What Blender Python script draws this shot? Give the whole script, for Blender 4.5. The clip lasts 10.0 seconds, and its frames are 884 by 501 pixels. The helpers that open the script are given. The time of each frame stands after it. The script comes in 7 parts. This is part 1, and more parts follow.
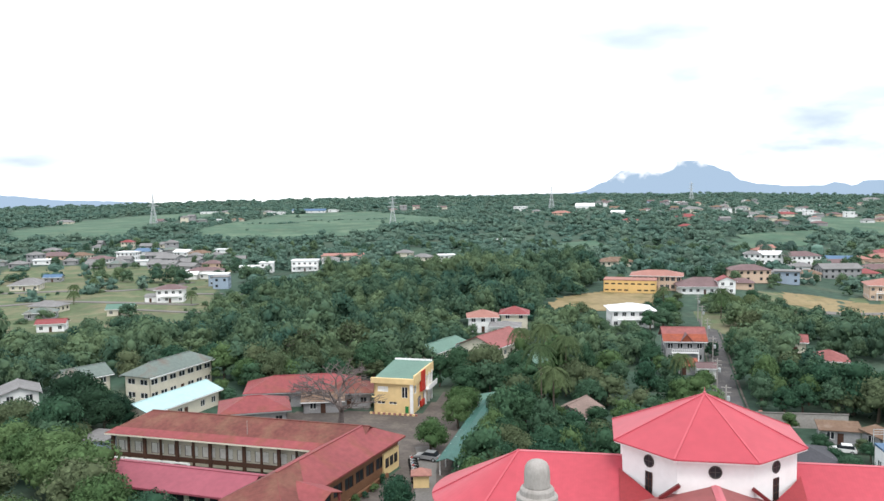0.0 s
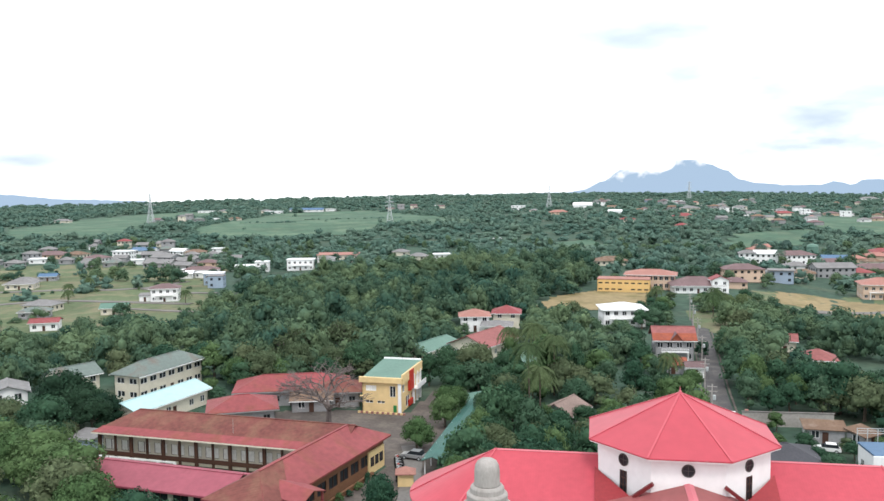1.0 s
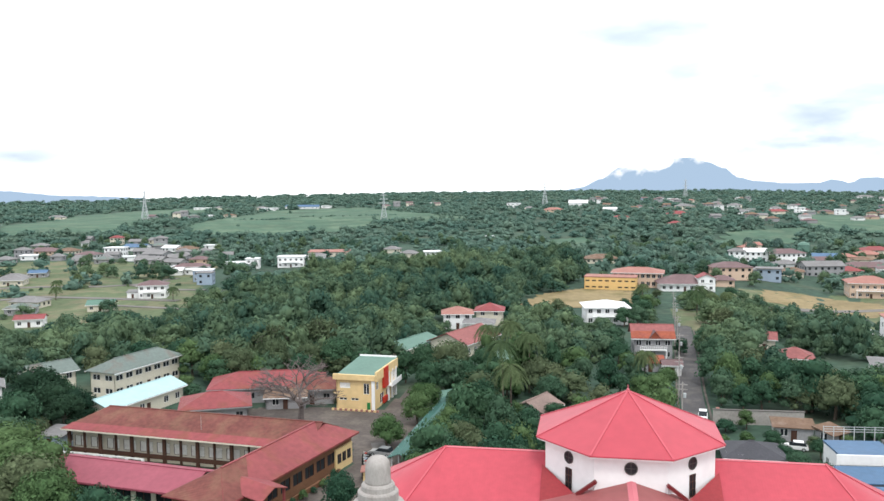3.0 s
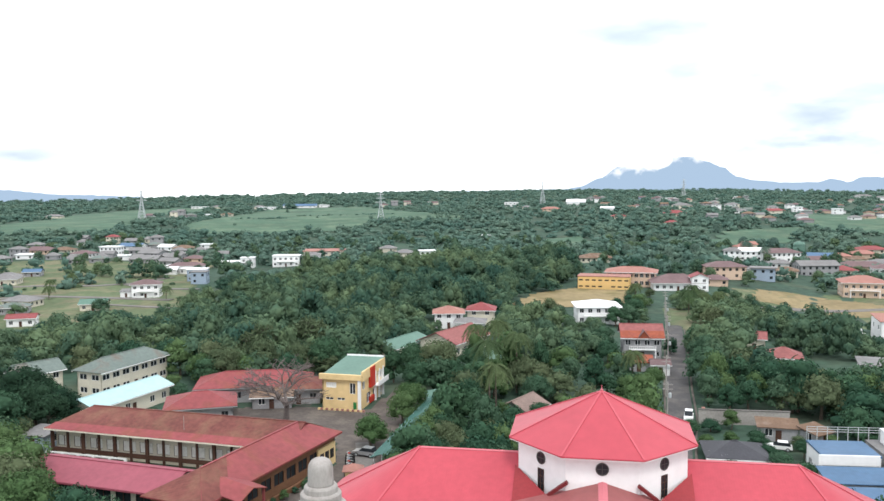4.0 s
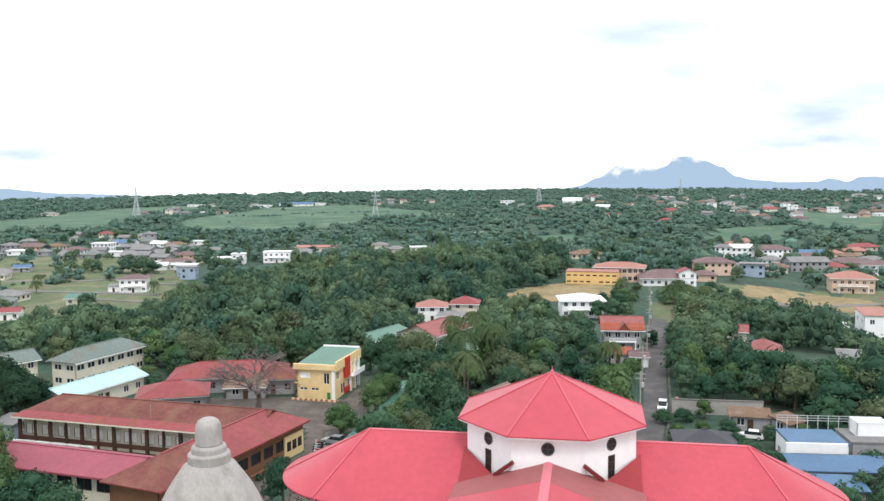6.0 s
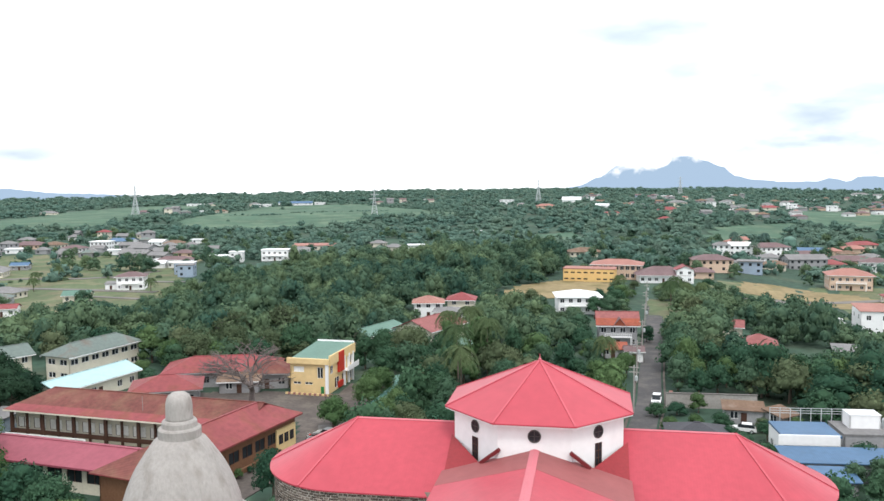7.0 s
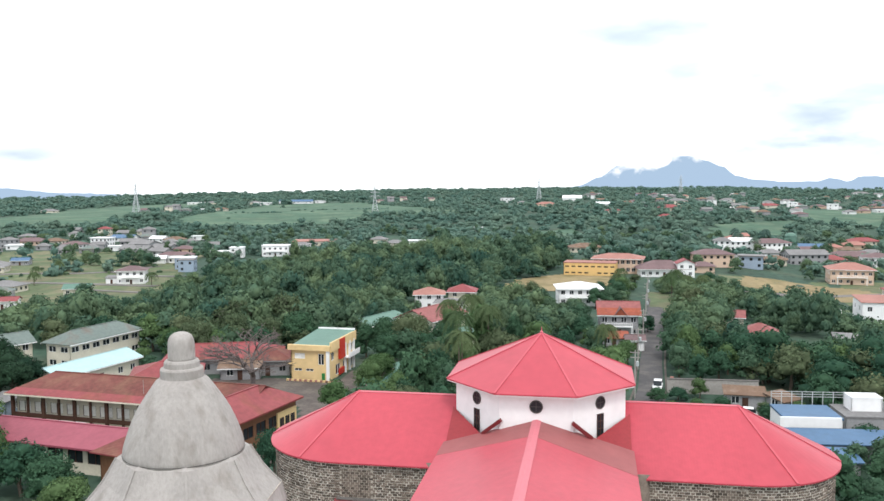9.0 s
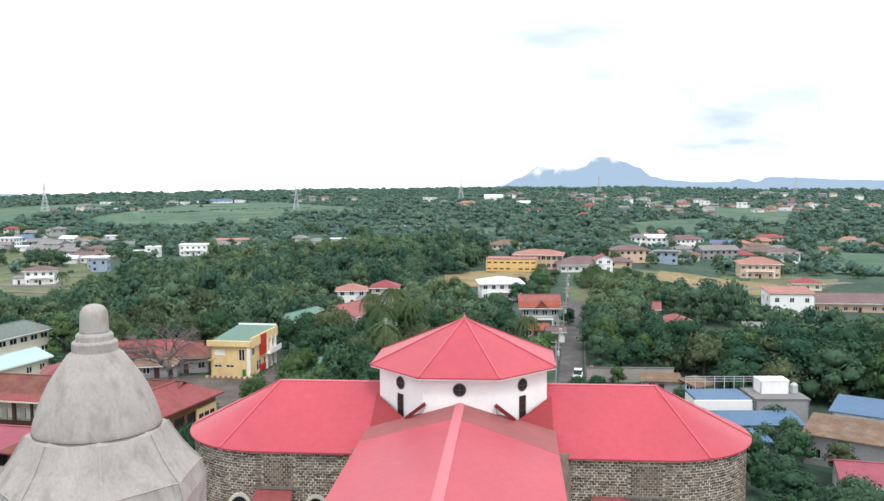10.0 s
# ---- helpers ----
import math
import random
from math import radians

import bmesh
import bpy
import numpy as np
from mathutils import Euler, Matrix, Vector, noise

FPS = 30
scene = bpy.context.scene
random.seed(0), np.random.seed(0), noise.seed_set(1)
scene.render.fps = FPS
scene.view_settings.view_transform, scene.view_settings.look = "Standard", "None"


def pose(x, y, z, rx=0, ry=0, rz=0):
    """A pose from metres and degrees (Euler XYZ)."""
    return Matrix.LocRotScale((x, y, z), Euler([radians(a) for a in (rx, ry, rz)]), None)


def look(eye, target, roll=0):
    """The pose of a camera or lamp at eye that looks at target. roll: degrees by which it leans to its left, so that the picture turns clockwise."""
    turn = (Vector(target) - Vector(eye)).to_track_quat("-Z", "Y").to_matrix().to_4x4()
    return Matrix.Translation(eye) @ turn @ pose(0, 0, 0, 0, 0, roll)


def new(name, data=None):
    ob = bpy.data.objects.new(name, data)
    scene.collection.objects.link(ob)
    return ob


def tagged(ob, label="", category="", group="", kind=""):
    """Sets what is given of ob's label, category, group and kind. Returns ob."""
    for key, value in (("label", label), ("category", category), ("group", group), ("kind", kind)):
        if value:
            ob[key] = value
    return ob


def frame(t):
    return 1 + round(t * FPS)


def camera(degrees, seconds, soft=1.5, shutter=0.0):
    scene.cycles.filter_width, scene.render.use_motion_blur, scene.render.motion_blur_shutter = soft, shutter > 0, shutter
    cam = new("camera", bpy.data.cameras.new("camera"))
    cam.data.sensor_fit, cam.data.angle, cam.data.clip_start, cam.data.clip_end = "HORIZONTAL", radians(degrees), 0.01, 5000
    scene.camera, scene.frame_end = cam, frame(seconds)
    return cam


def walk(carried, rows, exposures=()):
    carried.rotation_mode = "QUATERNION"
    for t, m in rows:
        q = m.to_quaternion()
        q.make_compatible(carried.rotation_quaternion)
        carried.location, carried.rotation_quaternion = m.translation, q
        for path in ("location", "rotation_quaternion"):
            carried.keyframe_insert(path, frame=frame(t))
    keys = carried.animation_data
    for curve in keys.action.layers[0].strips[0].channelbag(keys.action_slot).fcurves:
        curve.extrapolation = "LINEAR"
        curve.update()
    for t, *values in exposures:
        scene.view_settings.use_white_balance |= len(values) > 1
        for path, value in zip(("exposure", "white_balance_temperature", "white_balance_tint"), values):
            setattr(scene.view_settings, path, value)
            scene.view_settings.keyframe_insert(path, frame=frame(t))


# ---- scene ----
cam = camera(55.79, 10.0)
PATH = [  # seconds, eye, yaw, pitch, roll
    (0, -11.072, -85.099, 46.007, 10.345, -4.470, -0.645),
    (0.5, -10.027, -85.212, 46.089, 10.307, -4.490, -0.618),
    (1, -8.779, -85.085, 46.091, 10.289, -4.537, -0.625),
    (1.5, -7.545, -85.072, 46.148, 10.273, -4.593, -0.566),
    (2, -6.241, -84.814, 46.139, 10.262, -4.637, -0.530),
    (2.5, -4.999, -84.665, 46.132, 10.244, -4.683, -0.505),
    (4, -1.175, -83.727, 46.190, 10.183, -4.788, -0.456),
    (4.5, 0.068, -83.429, 45.919, 10.176, -4.807, -0.432),
    (5, 1.270, -83.044, 45.404, 10.161, -4.836, -0.410),
    (5.5, 2.506, -82.684, 44.740, 10.144, -4.819, -0.385),
    (7, 4.939, -81.977, 42.849, 10.171, -4.812, -0.400),
    (7.5, 4.926, -81.994, 42.170, 10.169, -4.811, -0.429),
    (8, 4.911, -82.081, 41.480, 10.170, -4.787, -0.419),
    (8.5, 4.864, -82.099, 40.719, 10.182, -4.782, -0.395),
    (9, 4.821, -82.121, 40.085, 10.199, -4.790, -0.379),
    (9.3, 4.820, -82.175, 39.660, 10.200, -4.785, -0.345),
    (9.4, 4.819, -82.195, 39.520, 9.860, -4.780, -0.320),
    (9.5, 4.819, -82.210, 39.380, 9.050, -4.778, -0.298),
    (9.6, 4.820, -82.211, 39.230, 8.180, -4.782, -0.298),
    (9.7, 4.822, -82.211, 39.080, 7.120, -4.787, -0.298),
    (9.8, 4.825, -82.212, 38.930, 6.150, -4.792, -0.297),
    (9.9, 4.828, -82.212, 38.780, 5.450, -4.797, -0.297),
    (10, 4.831, -82.213, 38.633, 4.886, -4.801, -0.297),
]


def aim(yaw, pitch, roll):
    y, p = radians(yaw), radians(pitch)
    return (-math.sin(y) * math.cos(p), math.cos(y) * math.cos(p), math.sin(p)), roll


walk(cam, [(t, look((x, y, z), Vector((x, y, z)) + Vector(aim(yw, p, r)[0]), r)) for t, x, y, z, yw, p, r in PATH])

# ---- sky and light: bright overcast afternoon ----
world = bpy.data.worlds.new("overcast_sky")
scene.world = world
world.use_nodes = True
wn, wl = world.node_tree.nodes, world.node_tree.links
wn.clear()
SUN_EL, SUN_AZ = radians(58), radians(152)
sky = wn.new("ShaderNodeTexSky")
sky.sky_type, sky.sun_disc = "NISHITA", False
sky.sun_elevation, sky.sun_rotation = SUN_EL, SUN_AZ
clear_bg, cloud_bg = wn.new("ShaderNodeBackground"), wn.new("ShaderNodeBackground")
clear_bg.inputs["Strength"].default_value = 0.10
wl.new(sky.outputs["Color"], clear_bg.inputs["Color"])
coords = wn.new("ShaderNodeTexCoord")
stretch = wn.new("ShaderNodeMapping")
stretch.inputs["Scale"].default_value = (1.9, 1.9, 6.5)
stretch.inputs["Location"].default_value = (3.1, 0.4, 0.75)
stretch.inputs["Rotation"].default_value = (0, 0, radians(4.5))
puffs = wn.new("ShaderNodeTexNoise")
puffs.inputs["Scale"].default_value, puffs.inputs["Detail"].default_value = 1.5, 4.0
puffs.inputs["Roughness"].default_value = 0.55
ramp = wn.new("ShaderNodeValToRGB")
ramp.color_ramp.elements[0].position, ramp.color_ramp.elements[1].position = 0.18, 0.50
ramp.color_ramp.elements[0].color = (0.33, 0.39, 0.43, 1)
ramp.color_ramp.elements[1].color = (0.965, 1.0, 1.045, 1)
wl.new(coords.outputs["Generated"], stretch.inputs["Vector"])
wl.new(stretch.outputs["Vector"], puffs.inputs["Vector"])
wl.new(puffs.outputs["Fac"], ramp.inputs["Fac"])
wisp = wn.new("ShaderNodeTexNoise")
wisp.inputs["Scale"].default_value, wisp.inputs["Detail"].default_value = 14.0, 5.0
flat = wn.new("ShaderNodeMapping")
flat.inputs["Scale"].default_value = (1, 1, 3.2)
wl.new(coords.outputs["Generated"], flat.inputs["Vector"])
wl.new(flat.outputs["Vector"], wisp.inputs["Vector"])
cloud_color = ramp.outputs["Color"]
# thin blue-grey gaps in the cloud sheet: direction, half width, half height, depth
for direction, wide, tall, depth in (((0.043, 0.986, 0.164), 0.12, 0.030, 0.58), ((0.093, 0.989, 0.119), 0.075, 0.028, 0.62), ((0.190, 0.976, 0.100), 0.06, 0.026, 0.57), ((0.234, 0.970, 0.067), 0.070, 0.026, 0.70),
                                     ((0.205, 0.978, 0.036), 0.10, 0.016, 0.62), ((0.290, 0.957, 0.026), 0.12, 0.032, 0.64), ((0.315, 0.948, 0.095), 0.07, 0.04, 0.58), ((-0.605, 0.797, 0.031), 0.075, 0.016, 0.70), ((0.06, 0.998, 0.012), 0.16, 0.03, 0.55)):
    away, narrow, length = wn.new("ShaderNodeVectorMath"), wn.new("ShaderNodeVectorMath"), wn.new("ShaderNodeVectorMath")
    away.operation, narrow.operation, length.operation = "SUBTRACT", "MULTIPLY", "LENGTH"
    away.inputs[1].default_value = direction
    narrow.inputs[1].default_value = (1 / wide, 1 / wide, 1 / tall)
    wl.new(coords.outputs["Generated"], away.inputs[0])
    wl.new(away.outputs[0], narrow.inputs[0])
    wl.new(narrow.outputs[0], length.inputs[0])
    ragged = wn.new("ShaderNodeMath")
    ragged.operation = "MULTIPLY_ADD"
    ragged.inputs[1].default_value = 1.6
    wl.new(wisp.outputs["Fac"], ragged.inputs[0])
    wl.new(length.outputs["Value"], ragged.inputs[2])
    thin = wn.new("ShaderNodeMapRange")
    thin.interpolation_type = "SMOOTHSTEP"
    thin.inputs["From Min"].default_value, thin.inputs["From Max"].default_value = 0.5, 2.1
    thin.inputs["To Min"].default_value, thin.inputs["To Max"].default_value = depth, 0.0
    wl.new(ragged.outputs[0], thin.inputs["Value"])
    veil = wn.new("ShaderNodeMixRGB")
    veil.inputs["Color2"].default_value = (0.23, 0.31, 0.41, 1)
    wl.new(thin.outputs["Result"], veil.inputs["Fac"])
    wl.new(cloud_color, veil.inputs["Color1"])
    cloud_color = veil.outputs[0]
wl.new(cloud_color, cloud_bg.inputs["Color"])
cloud_bg.inputs["Strength"].default_value = 0.90
blend = wn.new("ShaderNodeMixShader")
blend.inputs[0].default_value = 0.93
sky_out = wn.new("ShaderNodeOutputWorld")
wl.new(clear_bg.outputs[0], blend.inputs[1])
wl.new(cloud_bg.outputs[0], blend.inputs[2])
wl.new(blend.outputs[0], sky_out.inputs["Surface"])
sun = new("sun", bpy.data.lights.new("sun", "SUN"))
sun.data.energy, sun.data.angle, sun.data.color = 0.9, radians(14), (1.0, 0.96, 0.9)
sun.matrix_world = look((0, 0, 200), Vector((0, 0, 200)) - Vector((math.sin(SUN_AZ) * math.cos(SUN_EL), math.cos(SUN_AZ) * math.cos(SUN_EL), math.sin(SUN_EL))))
scene.view_settings.exposure = 1.0


# ---- materials ----
def material(name, color, rough=0.7, metal=0.0, vary=0.25, grain=3.0, patch=0.25, bump=0.15, stain=None, stain_at=0.55, ribs="", rib_scale=2.0, by_object=0.0, tone=False, streak=False, spec=0.22, island=0.0):
    """A surface with grain and larger patches; stain: a second colour in blotches; ribs: axis across which sheet ribs repeat."""
    m = bpy.data.materials.new(name)
    m.use_nodes = True
    n, l = m.node_tree.nodes, m.node_tree.links
    b = n["Principled BSDF"]
    b.inputs["Roughness"].default_value, b.inputs["Metallic"].default_value = rough, metal
    b.inputs["Specular IOR Level"].default_value = spec
    tc = n.new("ShaderNodeTexCoord")
    vec = tc.outputs["Object"]
    if streak:
        mp = n.new("ShaderNodeMapping")
        mp.inputs["Scale"].default_value = (1.0, 1.0, 0.45)
        l.new(vec, mp.inputs["Vector"])
        vec = mp.outputs["Vector"]
    fine, big = n.new("ShaderNodeTexNoise"), n.new("ShaderNodeTexNoise")
    fine.inputs["Scale"].default_value, fine.inputs["Detail"].default_value = grain, 5
    big.inputs["Scale"].default_value, big.inputs["Detail"].default_value = patch, 4
    l.new(vec, fine.inputs["Vector"])
    l.new(vec, big.inputs["Vector"])
    both = n.new("ShaderNodeMath")
    both.operation = "ADD"
    l.new(fine.outputs["Fac"], both.inputs[0])
    l.new(big.outputs["Fac"], both.inputs[1])
    level = n.new("ShaderNodeMapRange")
    level.inputs["From Min"].default_value, level.inputs["From Max"].default_value = 0.65, 1.35
    level.inputs["To Min"].default_value, level.inputs["To Max"].default_value = 1 - vary, 1 + vary
    l.new(both.outputs[0], level.inputs["Value"])
    value = level.outputs["Result"]
    for use, node, out in ((by_object, "ShaderNodeObjectInfo", "Random"), (0.6 if tone else 0, "ShaderNodeAttribute", "Fac"), (island, "ShaderNodeNewGeometry", "Random Per Island")):
        if use:
            src = n.new(node)
            if tone and node == "ShaderNodeAttribute":
                src.attribute_name = "tone"
            mr = n.new("ShaderNodeMapRange")
            mr.inputs["To Min"].default_value, mr.inputs["To Max"].default_value = 1 - use, 1 + use
            l.new(src.outputs[out], mr.inputs["Value"])
            mul = n.new("ShaderNodeMath")
            mul.operation = "MULTIPLY"
            l.new(value, mul.inputs[0])
            l.new(mr.outputs["Result"], mul.inputs[1])
            value = mul.outputs[0]
    base = n.new("ShaderNodeRGB")
    base.outputs[0].default_value = (*color, 1)
    color_out = base.outputs[0]
    if stain:
        st = n.new("ShaderNodeTexNoise")
        st.inputs["Scale"].default_value, st.inputs["Detail"].default_value = patch * 1.9, 6
        l.new(vec, st.inputs["Vector"])
        cr = n.new("ShaderNodeMapRange")
        cr.inputs["From Min"].default_value, cr.inputs["From Max"].default_value = stain_at - 0.08, stain_at + 0.1
        l.new(st.outputs["Fac"], cr.inputs["Value"])
        mx = n.new("ShaderNodeMixRGB")
        mx.inputs["Color2"].default_value = (*stain, 1)
        l.new(cr.outputs["Result"], mx.inputs["Fac"])
        l.new(color_out, mx.inputs["Color1"])
        color_out = mx.outputs[0]
    scale = n.new("ShaderNodeVectorMath")
    scale.operation = "SCALE"
    l.new(color_out, scale.inputs[0])
    l.new(value, scale.inputs["Scale"])
    l.new(scale.outputs[0], b.inputs["Base Color"])
    height = fine.outputs["Fac"]
    if ribs:
        wv = n.new("ShaderNodeTexWave")
        wv.bands_direction = ribs
        wv.inputs["Scale"].default_value = rib_scale
        l.new(tc.outputs["Object"], wv.inputs["Vector"])
        ad = n.new("ShaderNodeMath")
        ad.operation = "MULTIPLY_ADD"
        ad.inputs[1].default_value = 0.8
        l.new(wv.outputs["Fac"], ad.inputs[0])
        l.new(fine.outputs["Fac"], ad.inputs[2])
        height = ad.outputs[0]
    bp = n.new("ShaderNodeBump")
    bp.inputs["Strength"].default_value, bp.inputs["Distance"].default_value = bump, 0.06
    l.new(height, bp.inputs["Height"])
    l.new(bp.outputs["Normal"], b.inputs["Normal"])
    return m


def leaf_material(name, a, b_, tone=False, fine=(0.75, 1.3), size=0.9):
    """Foliage between two greens, patch by patch and tree by tree; a little light passes through the leaves."""
    m = bpy.data.materials.new(name)
    m.use_nodes = True
    n, l = m.node_tree.nodes, m.node_tree.links
    p = n["Principled BSDF"]
    p.inputs["Roughness"].default_value = 0.85
    p.inputs["Specular IOR Level"].default_value = 0.08
    tc, no = n.new("ShaderNodeTexCoord"), n.new("ShaderNodeTexNoise")
    no.inputs["Scale"].default_value, no.inputs["Detail"].default_value = size, 6
    l.new(tc.outputs["Object"], no.inputs["Vector"])
    mr = n.new("ShaderNodeMapRange")
    mr.inputs["From Min"].default_value, mr.inputs["From Max"].default_value = 0.3, 0.7
    l.new(no.outputs["Fac"], mr.inputs["Value"])
    src = n.new("ShaderNodeAttribute") if tone else n.new("ShaderNodeObjectInfo")
    if tone:
        src.attribute_name = "tone"
    rnd = src.outputs["Fac"] if tone else src.outputs["Random"]
    half = n.new("ShaderNodeMath")
    half.operation = "MULTIPLY_ADD"
    half.inputs[1].default_value = 0.75
    l.new(rnd, half.inputs[0])
    q = n.new("ShaderNodeMath")
    q.operation = "MULTIPLY"
    q.inputs[1].default_value = 0.4
    l.new(mr.outputs["Result"], q.inputs[0])
    l.new(q.outputs[0], half.inputs[2])
    mx = n.new("ShaderNodeMixRGB")
    mx.inputs["Color1"].default_value, mx.inputs["Color2"].default_value = (*a, 1), (*b_, 1)
    l.new(half.outputs[0], mx.inputs["Fac"])
    isl = n.new("ShaderNodeNewGeometry")
    lv = n.new("ShaderNodeMapRange")
    lv.inputs["To Min"].default_value, lv.inputs["To Max"].default_value = fine
    l.new(isl.outputs["Random Per Island"], lv.inputs["Value"])
    sc = n.new("ShaderNodeVectorMath")
    sc.operation = "SCALE"
    l.new(mx.outputs[0], sc.inputs[0])
    l.new(lv.outputs["Result"], sc.inputs["Scale"])
    l.new(sc.outputs[0], p.inputs["Base Color"])
    tr = n.new("ShaderNodeBsdfTranslucent")
    l.new(sc.outputs[0], tr.inputs["Color"])
    ms = n.new("ShaderNodeMixShader")
    ms.inputs[0].default_value = 0.22
    l.new(p.outputs[0], ms.inputs[1])
    l.new(tr.outputs[0], ms.inputs[2])
    l.new(ms.outputs[0], n["Material Output"].inputs["Surface"])
    return m


ROOF_X = material("painted_roof_sheet_across", (0.420, 0.062, 0.084), 0.4, vary=0.11, grain=1.6, patch=0.12, bump=0.05, ribs="X", rib_scale=1.2)
ROOF_Y = material("painted_roof_sheet_along", (0.420, 0.062, 0.084), 0.38, vary=0.11, grain=1.6, patch=0.12, bump=0.06, ribs="Y", rib_scale=1.2)
ROOF_OCT = material("painted_roof_sheet", (0.420, 0.062, 0.084), 0.4, vary=0.11, grain=0.8, patch=0.12, bump=0.02)
CAP = material("pale_ridge_cap", (0.515, 0.145, 0.172), 0.45, vary=0.06, bump=0.04)
HIPCAP = material("hip_cap_sheet", (0.465, 0.088, 0.112), 0.45, vary=0.06, bump=0.04)
VALLEY = material("deep_red_valley_sheet", (0.26, 0.030, 0.036), 0.5, vary=0.15)
DULLRED = material("dull_brownish_roof_sheet", (0.275, 0.085, 0.085), 0.55, vary=0.12, grain=1.0, patch=0.3, bump=0.06, ribs="Y", rib_scale=1.2)
DARKRED = material("dark_red_flashing", (0.145, 0.020, 0.023), 0.5, vary=0.15)
WHITE = material("white_painted_wall", (0.80, 0.80, 0.80), 0.75, vary=0.05, grain=1.2, patch=0.3, bump=0.05)
MORTAR = material("pale_mortar", (0.56, 0.51, 0.45), 0.95, vary=0.25, grain=5, patch=0.3, bump=0.5)
DARKMORTAR = material("dark_weathered_mortar", (0.45, 0.40, 0.345), 0.95, vary=0.3, grain=5, patch=0.6, bump=0.5)
STONE = material("grey_brown_adobe_stone", (0.155, 0.125, 0.104), 0.95, vary=0.35, grain=5, patch=0.8, bump=0.6, by_object=0.5)
STONE_S = material("grey_brown_adobe_courses", (0.155, 0.125, 0.104), 0.95, vary=0.4, grain=3.0, patch=0.8, bump=0.6, island=0.5)
CONCRETE = material("weathered_cement_render", (0.338, 0.314, 0.296), 0.9, vary=0.15, grain=7.0, patch=0.8, bump=0.8, stain=(0.268, 0.244, 0.224), stain_at=0.60, streak=True)
LINE = material("dark_joint", (0.08, 0.075, 0.07), 0.95, vary=0.2)
GLASS = material("dark_window_glass", (0.025, 0.03, 0.035), 0.12, vary=0.1, bump=0.0)
BROWNWOOD = material("dark_brown_wood", (0.07, 0.035, 0.025), 0.6, vary=0.3)
RUSTROOF = material("rusting_red_roof", (0.150, 0.050, 0.042), 0.7, vary=0.3, grain=1.5, patch=0.15, bump=0.25, stain=(0.165, 0.076, 0.053), stain_at=0.54, ribs="X", rib_scale=1.2)
FADEDROOF = material("sun_faded_red_roof", (0.255, 0.092, 0.088), 0.65, vary=0.18, grain=1.2, patch=0.3, bump=0.2, ribs="X", rib_scale=1.2)
REDROOF = material("faded_red_roof", (0.240, 0.058, 0.062), 0.6, vary=0.2, grain=1.2, patch=0.15, bump=0.2, stain=(0.198, 0.059, 0.046), stain_at=0.58, ribs="Y", rib_scale=1.2)
PINKROOF = material("faded_pink_roof", (0.277, 0.073, 0.099), 0.6, vary=0.15, grain=1.2, patch=0.15, bump=0.2, ribs="X", rib_scale=1.2)
SALMON = material("salmon_tile_roof", (0.33, 0.160, 0.132), 0.7, vary=0.2, grain=2, patch=0.2, bump=0.3, ribs="X", rib_scale=1.6)
ORANGEROOF = material("orange_red_roof", (0.277, 0.073, 0.040), 0.65, vary=0.25, grain=1.5, patch=0.3, bump=0.2, stain=(0.238, 0.066, 0.046))
MAROON = material("maroon_roof", (0.158, 0.104, 0.106), 0.7, vary=0.25, grain=1.5, patch=0.2, bump=0.2)
GREENROOF = material("pale_green_roof", (0.105, 0.195, 0.155), 0.55, vary=0.15, grain=1.5, patch=0.2, bump=0.15, ribs="X", rib_scale=1.0)
GREYGREEN = material("grey_green_roof", (0.140, 0.175, 0.160), 0.65, vary=0.2, grain=1.5, patch=0.12, bump=0.2, stain=(0.145, 0.119, 0.099), stain_at=0.56, ribs="X", rib_scale=1.0)
TEALROOF = material("dull_teal_roof", (0.048, 0.128, 0.110), 0.55, vary=0.2, grain=1.5, patch=0.3, bump=0.15, ribs="Y", rib_scale=1.0)
AQUA = material("bright_pale_aqua_roof", (0.36, 0.52, 0.53), 0.5, vary=0.08, grain=1.2, patch=0.2, bump=0.12, ribs="X", rib_scale=1.0)
BLUEROOF = material("blue_sheet_roof", (0.066, 0.135, 0.235), 0.45, vary=0.15, grain=1.2, patch=0.2, bump=0.15, ribs="X", rib_scale=1.0)
GREYROOF = material("grey_sheet_roof", (0.185, 0.180, 0.180), 0.6, vary=0.25, grain=1.5, patch=0.2, bump=0.2)
DARKROOF = material("dark_grey_roof", (0.054, 0.054, 0.063), 0.6, vary=0.25)
WHITEROOF = material("white_roof", (0.78, 0.79, 0.80), 0.5, vary=0.06)
BROWNROOF = material("brown_rusted_roof", (0.165, 0.105, 0.072), 0.8, vary=0.3, stain=(0.198, 0.145, 0.112))
THATCH = material("weathered_thatch", (0.225, 0.165, 0.145), 0.95, vary=0.35, grain=4, bump=0.6)
YELLOW = material("warm_yellow_paint", (0.70, 0.52, 0.27), 0.75, vary=0.1, grain=1, patch=0.3, bump=0.08)
CREAM = material("cream_paint", (0.63, 0.585, 0.485), 0.8, vary=0.12, patch=0.3, bump=0.1)
ORANGE = material("orange_yellow_paint", (0.68, 0.45, 0.19), 0.8, vary=0.1, patch=0.2)
PEACH = material("peach_paint", (0.58, 0.43, 0.33), 0.8, vary=0.1, patch=0.2)
BROWNWALL = material("brown_orange_wall", (0.175, 0.088, 0.050), 0.8, vary=0.2)
PANELS = material("pale_window_panels", (0.80, 0.79, 0.75), 0.5, vary=0.15, grain=2, patch=0.6)
GREYWALL = material("grey_wall", (0.289, 0.289, 0.297), 0.85, vary=0.15, patch=0.3)
